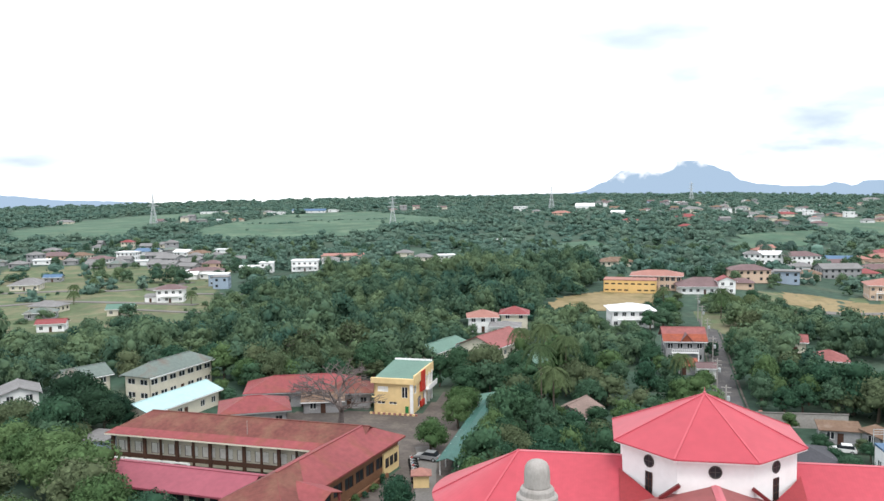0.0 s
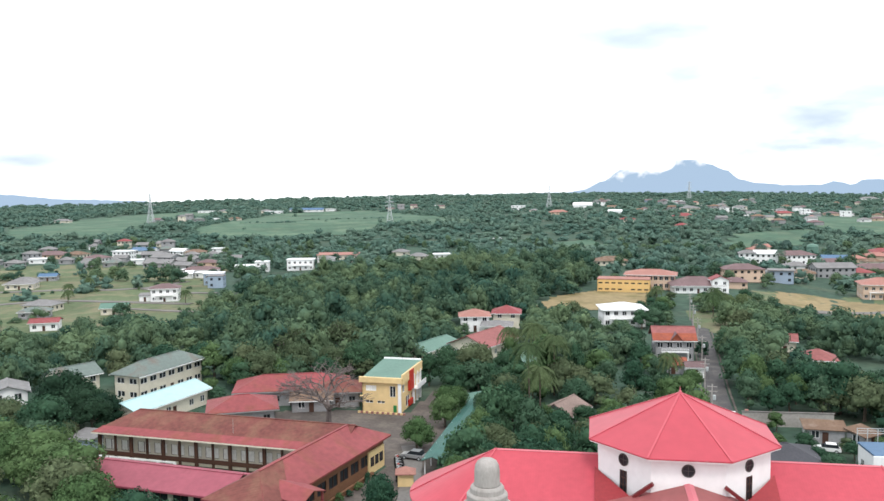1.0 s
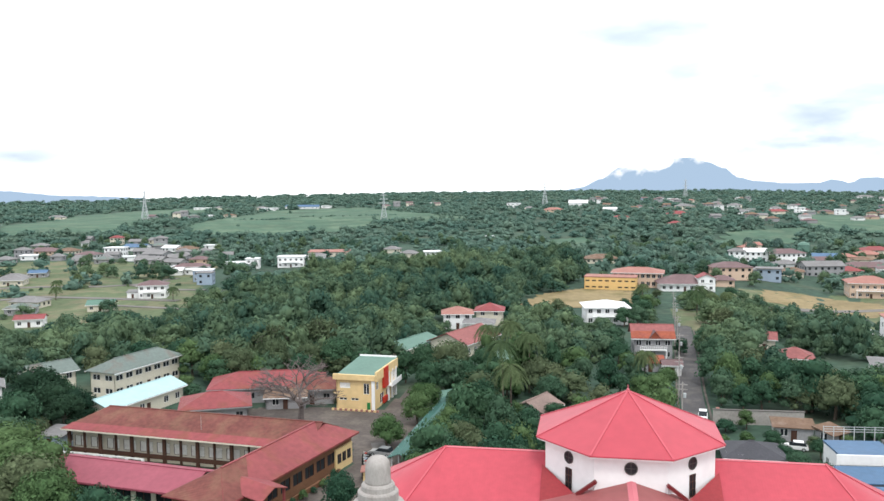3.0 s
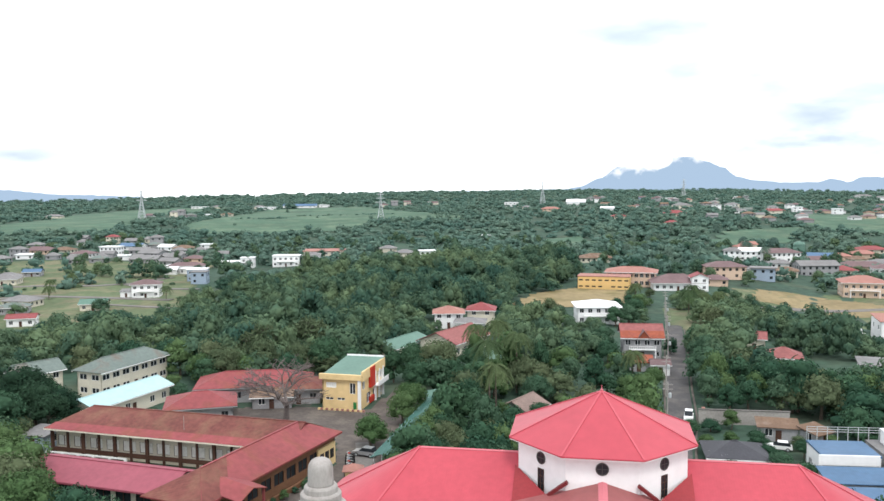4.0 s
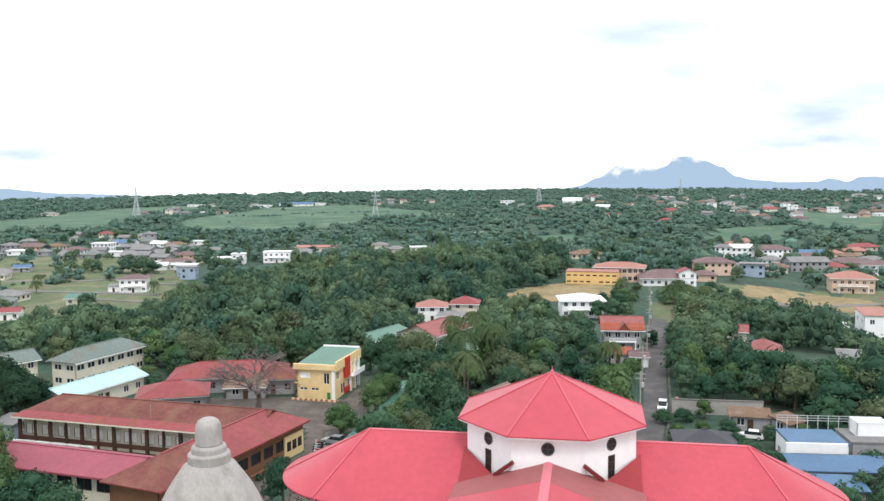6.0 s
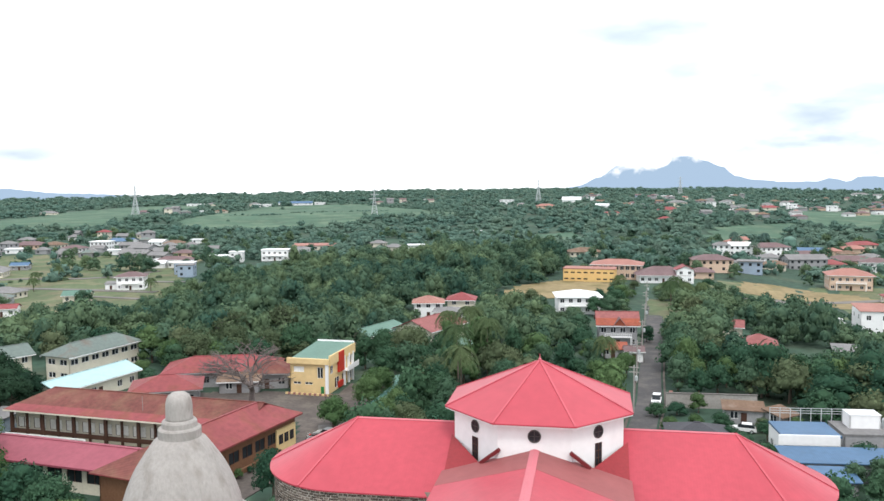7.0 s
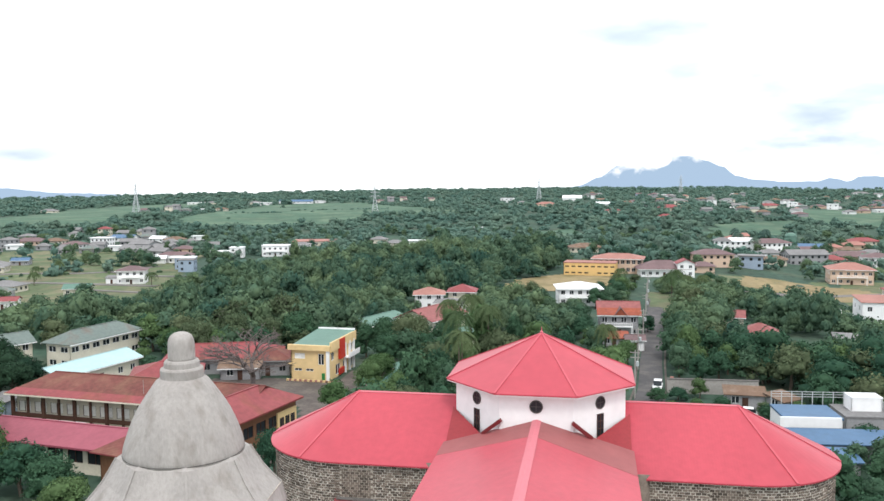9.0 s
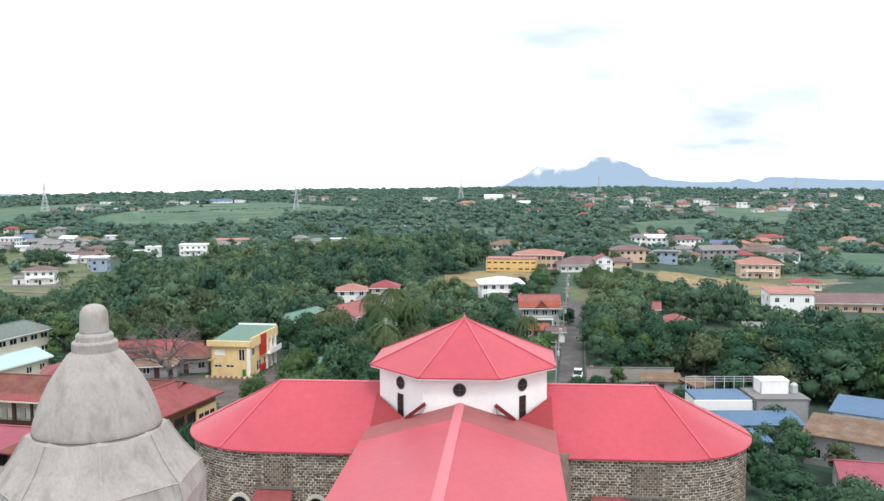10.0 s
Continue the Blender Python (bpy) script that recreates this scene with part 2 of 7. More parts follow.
BLUEWALL = material("pale_blue_wall", (0.289, 0.357, 0.442), 0.8, vary=0.12)
REDPAINT = material("red_paint", (0.45, 0.04, 0.025), 0.6, vary=0.12)
GREENPAINT = material("green_paint", (0.03, 0.20, 0.06), 0.6, vary=0.15)
ASPHALT = material("worn_asphalt", (0.080, 0.077, 0.079), 0.9, vary=0.25, grain=2.5, patch=0.15, bump=0.2, stain=(0.115, 0.106, 0.102))
YARD = material("damp_concrete_yard", (0.098, 0.083, 0.075), 0.85, vary=0.3, grain=1.5, patch=0.12, bump=0.15, stain=(0.140, 0.120, 0.104))
LANE = material("pale_lane_concrete", (0.165, 0.155, 0.145), 0.9, vary=0.25, grain=2, patch=0.15)
GRASS = material("grass_and_scrub_ground", (0.042, 0.078, 0.055), 0.95, vary=0.45, grain=0.35, patch=0.02, bump=0.5, stain=(0.072, 0.092, 0.062), stain_at=0.60)
CANE = material("green_crop_field", (0.060, 0.116, 0.076), 0.95, vary=0.3, grain=0.25, patch=0.022, bump=0.4, stain=(0.100, 0.150, 0.098), ribs="Y", rib_scale=0.02)
LAWN = material("grassy_lot", (0.098, 0.128, 0.066), 0.95, vary=0.3, grain=0.4, patch=0.04, bump=0.3, stain=(0.165, 0.155, 0.095), stain_at=0.54)
DRY = material("dry_pale_grass", (0.245, 0.192, 0.104), 0.95, vary=0.25, grain=0.4, patch=0.04, bump=0.3, stain=(0.145, 0.125, 0.053), stain_at=0.6)
BARK = material("grey_brown_bark", (0.125, 0.10, 0.08), 0.95, vary=0.3, grain=4, bump=0.6)
BAREBARK = material("pale_grey_dead_wood", (0.139, 0.115, 0.109), 0.95, vary=0.25, grain=4, bump=0.4)
LEAF = [leaf_material("deep_green_leaves", (0.025, 0.068, 0.044), (0.056, 0.113, 0.062)),
        leaf_material("fresh_green_leaves", (0.054, 0.108, 0.044), (0.098, 0.156, 0.066)),
        leaf_material("olive_leaves", (0.066, 0.099, 0.054), (0.114, 0.142, 0.077)),
        leaf_material("dull_blue_green_leaves", (0.044, 0.096, 0.058), (0.078, 0.135, 0.082)),
        leaf_material("very_dark_leaves", (0.013, 0.036, 0.023), (0.030, 0.062, 0.036))]
WOODLEAF = leaf_material("woodland_leaves", (0.028, 0.080, 0.064), (0.136, 0.194, 0.104), tone=True, fine=(0.88, 1.14), size=0.3)
# far woods: distance haze is painted into these paler, bluer greens
HAZEDLEAF = leaf_material("haze_tinted_woodland_leaves", (0.082, 0.158, 0.132), (0.138, 0.208, 0.158), tone=True, fine=(0.92, 1.08), size=0.1)
PALMLEAF = leaf_material("palm_fronds", (0.046, 0.082, 0.038), (0.092, 0.124, 0.058))
# distant copy of the palm green, lightened and blued to paint in haze
HAZEDPALM = leaf_material("haze_tinted_palm_fronds", (0.056, 0.105, 0.092), (0.102, 0.150, 0.115), tone=True)
STEEL = material("grey_galvanised_steel", (0.46, 0.49, 0.50), 0.6, metal=0.2, vary=0.1)
TYRE = material("black_rubber", (0.02, 0.02, 0.02), 0.8, vary=0.1)
CARWHITE = material("white_car_paint", (0.78, 0.78, 0.78), 0.25, vary=0.03, bump=0.0)
CARGREY = material("silver_car_paint", (0.36, 0.37, 0.38), 0.28, metal=0.4, vary=0.03, bump=0.0)
WIRE = material("black_cable", (0.02, 0.02, 0.02), 0.7, vary=0.1)
POLE = material("grey_concrete_pole", (0.34, 0.32, 0.30), 0.9, vary=0.2)
LAMPGLOBE = material("white_lamp_globe", (0.85, 0.85, 0.82), 0.3, vary=0.03)


# ---- mesh helpers ----
class Shape:
    """Corners and faces collected for one mesh."""

    def __init__(self):
        self.v, self.f = [], []

    def add(self, pts, faces):
        k = len(self.v)
        self.v += [tuple(p) for p in pts]
        self.f += [tuple(i + k for i in f) for f in faces]
        return self

    def box(self, x0, y0, z0, x1, y1, z1):
        return self.add([(x0, y0, z0), (x1, y0, z0), (x1, y1, z0), (x0, y1, z0), (x0, y0, z1), (x1, y0, z1), (x1, y1, z1), (x0, y1, z1)],
                        [(0, 3, 2, 1), (4, 5, 6, 7), (0, 1, 5, 4), (1, 2, 6, 5), (2, 3, 7, 6), (3, 0, 4, 7)])

    def slab(self, pts, thick, down=(0, 0, -1)):
        """A plate: the outline pts as its top, and the same outline pushed down."""
        n, d = len(pts), Vector(down) * thick
        low = [tuple(Vector(p) + d) for p in pts]
        return self.add(list(pts) + low, [tuple(range(n)), tuple(range(2 * n - 1, n - 1, -1))] + [(i, n + i, n + (i + 1) % n, (i + 1) % n) for i in range(n)])

    def rod(self, p, q, r0, r1=None, n=6):
        p, q, r1 = Vector(p), Vector(q), r0 if r1 is None else r1
        d = (q - p).normalized()
        s = d.orthogonal().normalized()
        t = d.cross(s)
        ring = [(math.cos(2 * math.pi * i / n), math.sin(2 * math.pi * i / n)) for i in range(n)]
        return self.add([p + (s * c + t * e) * r0 for c, e in ring] + [q + (s * c + t * e) * r1 for c, e in ring],
                        [(i, (i + 1) % n, n + (i + 1) % n, n + i) for i in range(n)] + [tuple(range(n - 1, -1, -1)), tuple(range(n, 2 * n))])

    def beam(self, p, q, w, h):
        p, q = Vector(p), Vector(q)
        d = (q - p).normalized()
        s = d.cross(Vector((0, 0, 1)))
        s = (s if s.length > 1e-3 else Vector((1, 0, 0))).normalized() * w / 2
        u = s.normalized().cross(d) * h / 2
        return self.add([p - s - u, p + s - u, p + s + u, p - s + u, q - s - u, q + s - u, q + s + u, q - s + u],
                        [(3, 2, 1, 0), (4, 5, 6, 7), (0, 1, 5, 4), (1, 2, 6, 5), (2, 3, 7, 6), (3, 0, 4, 7)])

    def tube(self, pts, r, n=3):
        """A thin bent tube along points."""
        k = len(self.v)
        for i, p in enumerate(pts):
            d = (pts[min(i + 1, len(pts) - 1)] - pts[max(i - 1, 0)]).normalized()
            a = d.cross(Vector((0, 0, 1))).normalized()
            b = a.cross(d)
            self.v += [tuple(p + (a * math.cos(6.2832 * j / n) + b * math.sin(6.2832 * j / n)) * r) for j in range(n)]
        self.f += [(k + i * n + j, k + i * n + (j + 1) % n, k + (i + 1) * n + (j + 1) % n, k + (i + 1) * n + j) for i in range(len(pts) - 1) for j in range(n)]
        return self

    def lathe(self, profile, n=32, turn=0.0, cx=0.0, cy=0.0):
        """profile: (radius, height) from the bottom up; capped at both ends."""
        k = len(profile)
        pts = [(cx + r * math.cos(turn + 2 * math.pi * i / n), cy + r * math.sin(turn + 2 * math.pi * i / n), z) for r, z in profile for i in range(n)]
        faces = [(j * n + i, j * n + (i + 1) % n, (j + 1) * n + (i + 1) % n, (j + 1) * n + i) for j in range(k - 1) for i in range(n)]
        return self.add(pts, faces + [tuple(range(n - 1, -1, -1)), tuple(range((k - 1) * n, k * n))])

    def mesh(self, name, mat, smooth=False):
        me = bpy.data.meshes.new(name)
        me.from_pydata(self.v, [], self.f)
        me.materials.append(mat)
        if smooth:
            me.polygons.foreach_set("use_smooth", [True] * len(me.polygons))
        me.update()
        return me


def part(name, shape, mat, parent=None, label="", smooth=False, m=None):
    ob = new(name, shape.mesh(name, mat, smooth) if isinstance(shape, Shape) else shape)
    if parent:
        ob.parent = parent
    if m is not None:
        ob.matrix_basis = m
    if label:
        ob["label"] = label
    return ob


def thing(name, m, label, category, group="", kind=""):
    ob = new(name)
    ob.matrix_basis = m
    ob.empty_display_size = 0.5
    return tagged(ob, label, category, group, kind)


def fast_mesh(name, verts, faces, mat, tones=None):
    """A large mesh from arrays: verts (n, 3), faces (k, 3 or 4), tones a value for each corner point."""
    me = bpy.data.meshes.new(name)
    w = faces.shape[1]
    me.vertices.add(len(verts))
    me.vertices.foreach_set("co", np.ascontiguousarray(verts, np.float32).ravel())
    me.loops.add(faces.size)
    me.loops.foreach_set("vertex_index", np.ascontiguousarray(faces, np.int32).ravel())
    me.polygons.add(len(faces))
    me.polygons.foreach_set("loop_start", np.arange(0, faces.size, w, dtype=np.int32))
    me.materials.append(mat)
    if tones is not None:
        at = me.attributes.new("tone", "FLOAT", "POINT")
        at.data.foreach_set("value", np.ascontiguousarray(tones, np.float32))
    me.update(calc_edges=True)
    me.validate()
    return me


def inside(x, y, poly):
    hit, n = False, len(poly)
    for i in range(n):
        (x0, y0), (x1, y1) = poly[i], poly[(i + 1) % n]
        if (y0 > y) != (y1 > y) and x < (x1 - x0) * (y - y0) / (y1 - y0) + x0:
            hit = not hit
    return hit


# ---- the lie of the land ----
def ease(v, a, b):
    t = min(1.0, max(0.0, (v - a) / (b - a)))
    return t * t * (3 - 2 * t)


def land(x, y):
    """Height of the ground: flat round the church, a shallow dip, then a long rise to a low ridge."""
    r, az = math.hypot(x, y + 80), math.degrees(math.atan2(x, y + 80))
    west = ease(-az, 8, 26)
    dip = -(5.5 * max(west, ease(az, 8, 16)) + 1.0 * (1 - west)) * ease(r, 210, 330)
    rise = ease(r, 560, 1000) * 9.5 + ease(r, 1000, 2000) * (6.5 - 9.0 * ease(-az, 20, 42))
    fall = -60 * ease(r, 2150, 3300)
    roll = (noise.noise(Vector((x * 0.004, y * 0.004, 0.3))) * 2.5) * ease(r, 450, 900)
    return dip + rise + fall + roll


def ground_sheet():
    rings = [0, 40, 80, 110, 140, 170, 200, 230, 260, 290, 320, 350, 390, 430, 480, 540, 600, 680, 760, 850, 950, 1060, 1200, 1350, 1500, 1700, 1900, 2100, 2300, 2600, 3000, 3500, 4200, 4800]
    n = 144
    pts, faces = [(0, -80, 0)], []
    for r in rings[1:]:
        for i in range(n):
            a = 2 * math.pi * i / n
            x, y = r * math.sin(a), r * math.cos(a) - 80
            pts.append((x, y, land(x, y)))
    faces += [(0, 1 + (i + 1) % n, 1 + i) for i in range(n)]
    for j in range(len(rings) - 2):
        a, b = 1 + j * n, 1 + (j + 1) * n
        faces += [(a + i, a + (i + 1) % n, b + (i + 1) % n, b + i) for i in range(n)]
    s = Shape().add(pts, faces)
    return tagged(part("ground", s, GRASS, smooth=True), "green and brown scrubby ground reaching to the horizon", "ground", kind="structure")


ground_sheet()


def field(name, poly, mat, label, cell, lift=0.25, edge=0.0):
    """A patch of land that follows the ground, its outline frayed by the cell size."""
    xs, ys = [p[0] for p in poly], [p[1] for p in poly]
    s, at = Shape(), {}

    def corner(i, j):
        if (i, j) not in at:
            x, y = min(xs) + i * cell, min(ys) + j * cell
            jx, jy = (noise.noise(Vector((x * 0.7, y * 0.7, k))) * cell * edge for k in (1.5, 8.5))
            at[i, j] = len(s.v)
            s.v.append((x + jx, y + jy, land(x, y) + lift))
        return at[i, j]

    for i in range(int((max(xs) - min(xs)) / cell) + 1):
        for j in range(int((max(ys) - min(ys)) / cell) + 1):
            if inside(min(xs) + (i + 0.5) * cell, min(ys) + (j + 0.5) * cell, poly):
                s.f.append((corner(i, j), corner(i + 1, j), corner(i + 1, j + 1), corner(i, j + 1)))
    return tagged(part(name, s, mat, smooth=True), label, "field", kind="structure")


FIELDS = {
    "cane": [(-359, 606), (-408, 703), (-450, 1040), (-334, 1137), (-160, 833), (-112, 800), (-160, 742), (-228, 748), (-208, 661), (-281, 615)],
    "crop": [(-527, 580), (-438, 622), (-466, 700), (-640, 1080), (-690, 1084), (-681, 953), (-610, 688)],
    "upper": [(-539, 884), (-528, 1117), (-672, 1145), (-671, 893)],
    "flat_east": [(157, 326), (185, 317), (240, 430), (200, 442)],
    "east": [(189, 700), (242, 660), (330, 911), (231, 909)],
    "meadow": [(79, 514), (145, 572), (185, 711), (105, 631)],
    "gap": [(-37, 480), (4, 508), (-8, 594), (-38, 560)],
}
LOTS = {
    "dry_east": [(62, 262), (100, 250), (122, 270), (112, 290), (92, 300), (70, 298)],
    "dry_west": [(-31, 227), (-18, 222), (0, 226), (12, 240), (14, 262), (14, 274), (-8, 282), (-24, 262)],
    "lot_west": [(-222, 170), (-205, 178), (-176, 190), (-163, 222), (-178, 262), (-195, 300), (-240, 420), (-344, 420), (-395, 410), (-330, 300), (-262, 205)],
    "lot_east": [(44, 226), (60, 210), (100, 215), (150, 300), (125, 320), (60, 290), (46, 250)],
    "verge": [(26, 176), (36, 186), (36, 225), (24, 226)],
}
for key, label in (("cane", "large green crop field on the rising land"), ("crop", "green field beside the tall pylon"), ("east", "green field before far palms"),
                   ("upper", "green field under the ridge"), ("flat_east", "bright green field beside the white house"), ("meadow", "grassy field beyond the houses"), ("gap", "small green clearing in the woods")):
    field("field", FIELDS[key], CANE, label, 8.0, 0.5, 0.5)
for key, mat, label in (("lot_west", LAWN, "open grassy lots between scattered houses"), ("lot_east", LAWN, "grassy lot beside the houses"), ("verge", LAWN, "grass at the end of the street")):
    field("field", LOTS[key], mat, label, 3.0, 0.12, 0.5)
for key, label in (("dry_east", "bare patch of dry pale grass"), ("dry_west", "dry straw-coloured clearing before the orange hall")):
    field("field", LOTS[key], DRY, label, 2.5, 0.22, 0.6)


def ribbon(name, line, width, mat, label, lift, category="road"):
    """A road that follows a line of points."""
    s, pts = Shape(), [Vector((x, y, 0)) for x, y in line]
    dense = []
    for a, b in zip(pts, pts[1:]):
        k = max(1, int((b - a).length / 8))
        dense += [a.lerp(b, i / k) for i in range(k)]
    dense.append(pts[-1])
    for i, p in enumerate(dense):
        d = (dense[min(i + 1, len(dense) - 1)] - dense[max(i - 1, 0)]).normalized()
        side = Vector((d.y, -d.x, 0)) * width / 2
        for q in (p - side, p + side):
            s.v.append((q.x, q.y, land(q.x, q.y) + lift))
            s.v.append((q.x, q.y, land(q.x, q.y) + lift - 0.3))
    for i in range(len(dense) - 1):
        a = 4 * i
        s.f += [(a, a + 2, a + 6, a + 4), (a + 1, a, a + 4, a + 5), (a + 2, a + 3, a + 7, a + 6)]
    return tagged(part(name, s, mat), label, category, kind="structure")


STREET = [(11.5, 40), (14, 64), (16.2, 80), (17.7, 102), (21, 140), (22.9, 162), (24.3, 181), (27, 215)]
ribbon("road", STREET, 4.7, ASPHALT, "narrow grey asphalt street between trees", 0.10)
for off in (-2.95, 2.95):
    ribbon("kerb", [(x + off, y) for x, y in STREET[:-1]], 0.4, YARD, "low concrete kerb along the street", 0.24, "kerb")
ribbon("road", [(-330, 276), (-299, 282), (-277, 292), (-247, 297), (-233, 308), (-227, 336)], 5.0, LANE, "pale unpaved lane across the grassy lots", 0.35)
ribbon("road", [(-236, 305), (-212, 289), (-188, 290)], 4.0, LANE, "pale lane across the grassy lots", 0.45)
ribbon("road", [(-275, 236), (-253, 258), (-223, 257), (-183, 254)], 4.5, LANE, "pale lane between the houses", 0.4)
ribbon("road", [(-206, 238), (-190, 235), (-170, 232)], 3.0, LANE, "pale concrete strip across the lots", 0.4)
ribbon("road", [(46, 236), (70, 250), (92, 262), (118, 272), (150, 290)], 5.0, LANE, "pale dirt lane beside the dry lot", 0.35)
YARD_POLY = [(-72, 58), (-46, 57), (-41, 40), (-36.5, 20), (-31, 20), (-33.5, 46), (-36, 66), (-40, 94), (-44, 95), (-45, 77), (-58, 77), (-74, 74)]
field("pavement", YARD_POLY, YARD, "dark damp concrete school yard with puddled stains", 1.0, 0.08)
ribbon("pavement", [(-47.0, 8), (-43.4, 24), (-40.2, 38), (-37.8, 50)], 6.0, YARD, "worn concrete apron along the school wing", 0.115, "pavement")
ribbon("road", [(-33.5, 20), (-36.2, 36), (-38.6, 50), (-40.5, 56)], 3.2, LANE, "pale concrete drive beside the school wing", 0.14)

# ---- church ----
church = thing("church", pose(0, 0, 0), "large stone church with pink-red sheet roofs and white octagonal lantern", "church")
EAVE_T, RIDGE_T, REACH, ROUND = 13.95, 18.45, 18.7, 9.1
EAVE_N, RIDGE_N, HALF_N, BACK_N, FRONT_N = 15.6, 18.2, 8.75, -6.6, -54.0


for side in (1, -1):
    slope = Shape().slab([(-REACH, 0, RIDGE_T), (-REACH, side * ROUND, EAVE_T), (REACH, side * ROUND, EAVE_T), (REACH, 0, RIDGE_T)][::-side], 0.14)
    part("roof", slope, ROOF_X, church, "pink-red sheet roof slope over the crossing arms")
for end in (1, -1):
    k, cone = 36, Shape()
    rim = [(end * (REACH + ROUND * math.cos(a)), ROUND * math.sin(a)) for a in (-math.pi / 2 + math.pi * i / k for i in range(k + 1))]
    cone.add([(end * REACH, 0, RIDGE_T)] + [(x, y, EAVE_T) for x, y in rim] + [(x, y, EAVE_T - 0.14) for x, y in rim],
             [(0, 1 + i, 2 + i)[::end] for i in range(k)] + [(1 + i, k + 2 + i, k + 3 + i, 2 + i)[::end] for i in range(k)] + [tuple(range(k + 2, 2 * k + 3))[::-end]])
    part("apse_roof", cone, ROOF_OCT, church, "half-cone pink-red roof end")
for side in (1, -1):
    nave = Shape().slab([(0, BACK_N, RIDGE_N), (0, FRONT_N, RIDGE_N), (side * HALF_N, FRONT_N, EAVE_N), (side * HALF_N, BACK_N, EAVE_N)][::-side], 0.16)
    part("roof", nave, ROOF_Y, church, "long pink-red sheet roof slope over the nave")
# darker, browner stretch laid over each nave slope next to the lantern
for side, ridge_y, eave_y in ((1, -11.8, -13.2), (-1, -11.8, -10.6)):
    worn = Shape().slab([(0, BACK_N, RIDGE_N + 0.012), (0, ridge_y, RIDGE_N + 0.012), (side * HALF_N, eave_y, EAVE_N + 0.012), (side * HALF_N, BACK_N, EAVE_N + 0.012)][::-side], 0.01)
    part("roof_sheet", worn, DULLRED, church, "duller brownish stretch of roof sheet")
    valley = Shape().slab([(side * 8.55, -1.9, 17.72), (side * 8.55, -6.55, 15.42), (side * 5.2, -6.45, 16.45)][::-side], 0.06)
    part("valley_sheet", valley, VALLEY, church, "deep red valley sheet beside the lantern")
gable = Shape().slab([(-HALF_N + 0.3, BACK_N - 0.1, EAVE_N - 0.3), (HALF_N - 0.3, BACK_N - 0.1, EAVE_N - 0.3), (0, BACK_N - 0.1, RIDGE_N - 0.15)], 0.3, (0, -1, 0))
part("gable", gable, DARKRED, church, "dark red sheet closing the nave roof")
cap = Shape()
for side in (1, -1):
    cap.slab([(0, BACK_N, RIDGE_N + 0.07), (0, FRONT_N, RIDGE_N + 0.07), (side * 0.42, FRONT_N, RIDGE_N - 0.05), (side * 0.42, BACK_N, RIDGE_N - 0.05)][::-side], 0.05)
part("ridge_cap", cap, CAP, church, "paler pink ridge cap")
for side in (1, -1):
    c = Shape()
    for s_ in (1, -1):
        c.slab([(side * 8.0, 0, RIDGE_T + 0.06), (side * REACH, 0, RIDGE_T + 0.06), (side * REACH, s_ * 0.2, RIDGE_T - 0.03), (side * 8.0, s_ * 0.2, RIDGE_T - 0.03)][::s_ * side], 0.05)
    part("ridge_cap", c, CAP, church, "thin pale ridge cap")
    for a in (-66, -10):
        x, y = side * (REACH + ROUND * math.cos(radians(a))), ROUND * math.sin(radians(a))
        part("hip_cap", Shape().beam((side * REACH, 0, RIDGE_T + 0.05), (x, y, EAVE_T + 0.05), 0.22, 0.07), HIPCAP if a == -66 else ROOF_OCT, church)

# lantern: white octagon with its own roof
LX, LY = -0.05, 1.1
drum_r, eave_r = 8.15 / math.cos(math.pi / 8), 9.05 / math.cos(math.pi / 8)
corners = [(math.cos(math.pi / 8 + i * math.pi / 4), math.sin(math.pi / 8 + i * math.pi / 4)) for i in range(8)]
EAVE_O, TOP_O = 20.75, 24.8
drum = part("lantern_wall", Shape().lathe([(drum_r, 13.2), (drum_r, EAVE_O + 0.1)], 8, math.pi / 8, LX, LY), WHITE, church, "white painted octagonal wall")
for (c0, s0), (c1, s1) in zip(corners, corners[1:] + corners[:1]):
    panel = part("lantern_roof", Shape().slab([(LX, LY, TOP_O), (LX + eave_r * c0, LY + eave_r * s0, EAVE_O), (LX + eave_r * c1, LY + eave_r * s1, EAVE_O)], 0.12), ROOF_OCT, church, "pink-red roof panel of the lantern")
    part("hip_cap", Shape().beam((LX, LY, TOP_O + 0.03), (LX + eave_r * c0, LY + eave_r * s0, EAVE_O + 0.04), 0.2, 0.06), HIPCAP, panel)
for (c0, s0), (c1, s1) in zip(corners, corners[1:] + corners[:1]):
    part("soffit", Shape().slab([(LX + r * c, LY + r * s, EAVE_O - 0.14) for r, c, s in ((eave_r - 0.06, c0, s0), (eave_r - 0.06, c1, s1), (drum_r - 0.1, c1, s1), (drum_r - 0.1, c0, s0))], 0.1), WHITE, church)
part("finial", Shape().lathe([(0.14, TOP_O - 0.1), (0.16, TOP_O + 0.1), (0.05, TOP_O + 0.25), (0.03, TOP_O + 0.6)], 8, 0, LX, LY), CAP, church)


def on_face(index, u, z, out):
    """A point on the lantern's face, u metres along it from its middle."""
    a = -math.pi / 2 + index * math.pi / 4
    d = 8.15 + out
    return Vector((LX + d * math.cos(a) - u * math.sin(a), LY + d * math.sin(a) + u * math.cos(a), z))


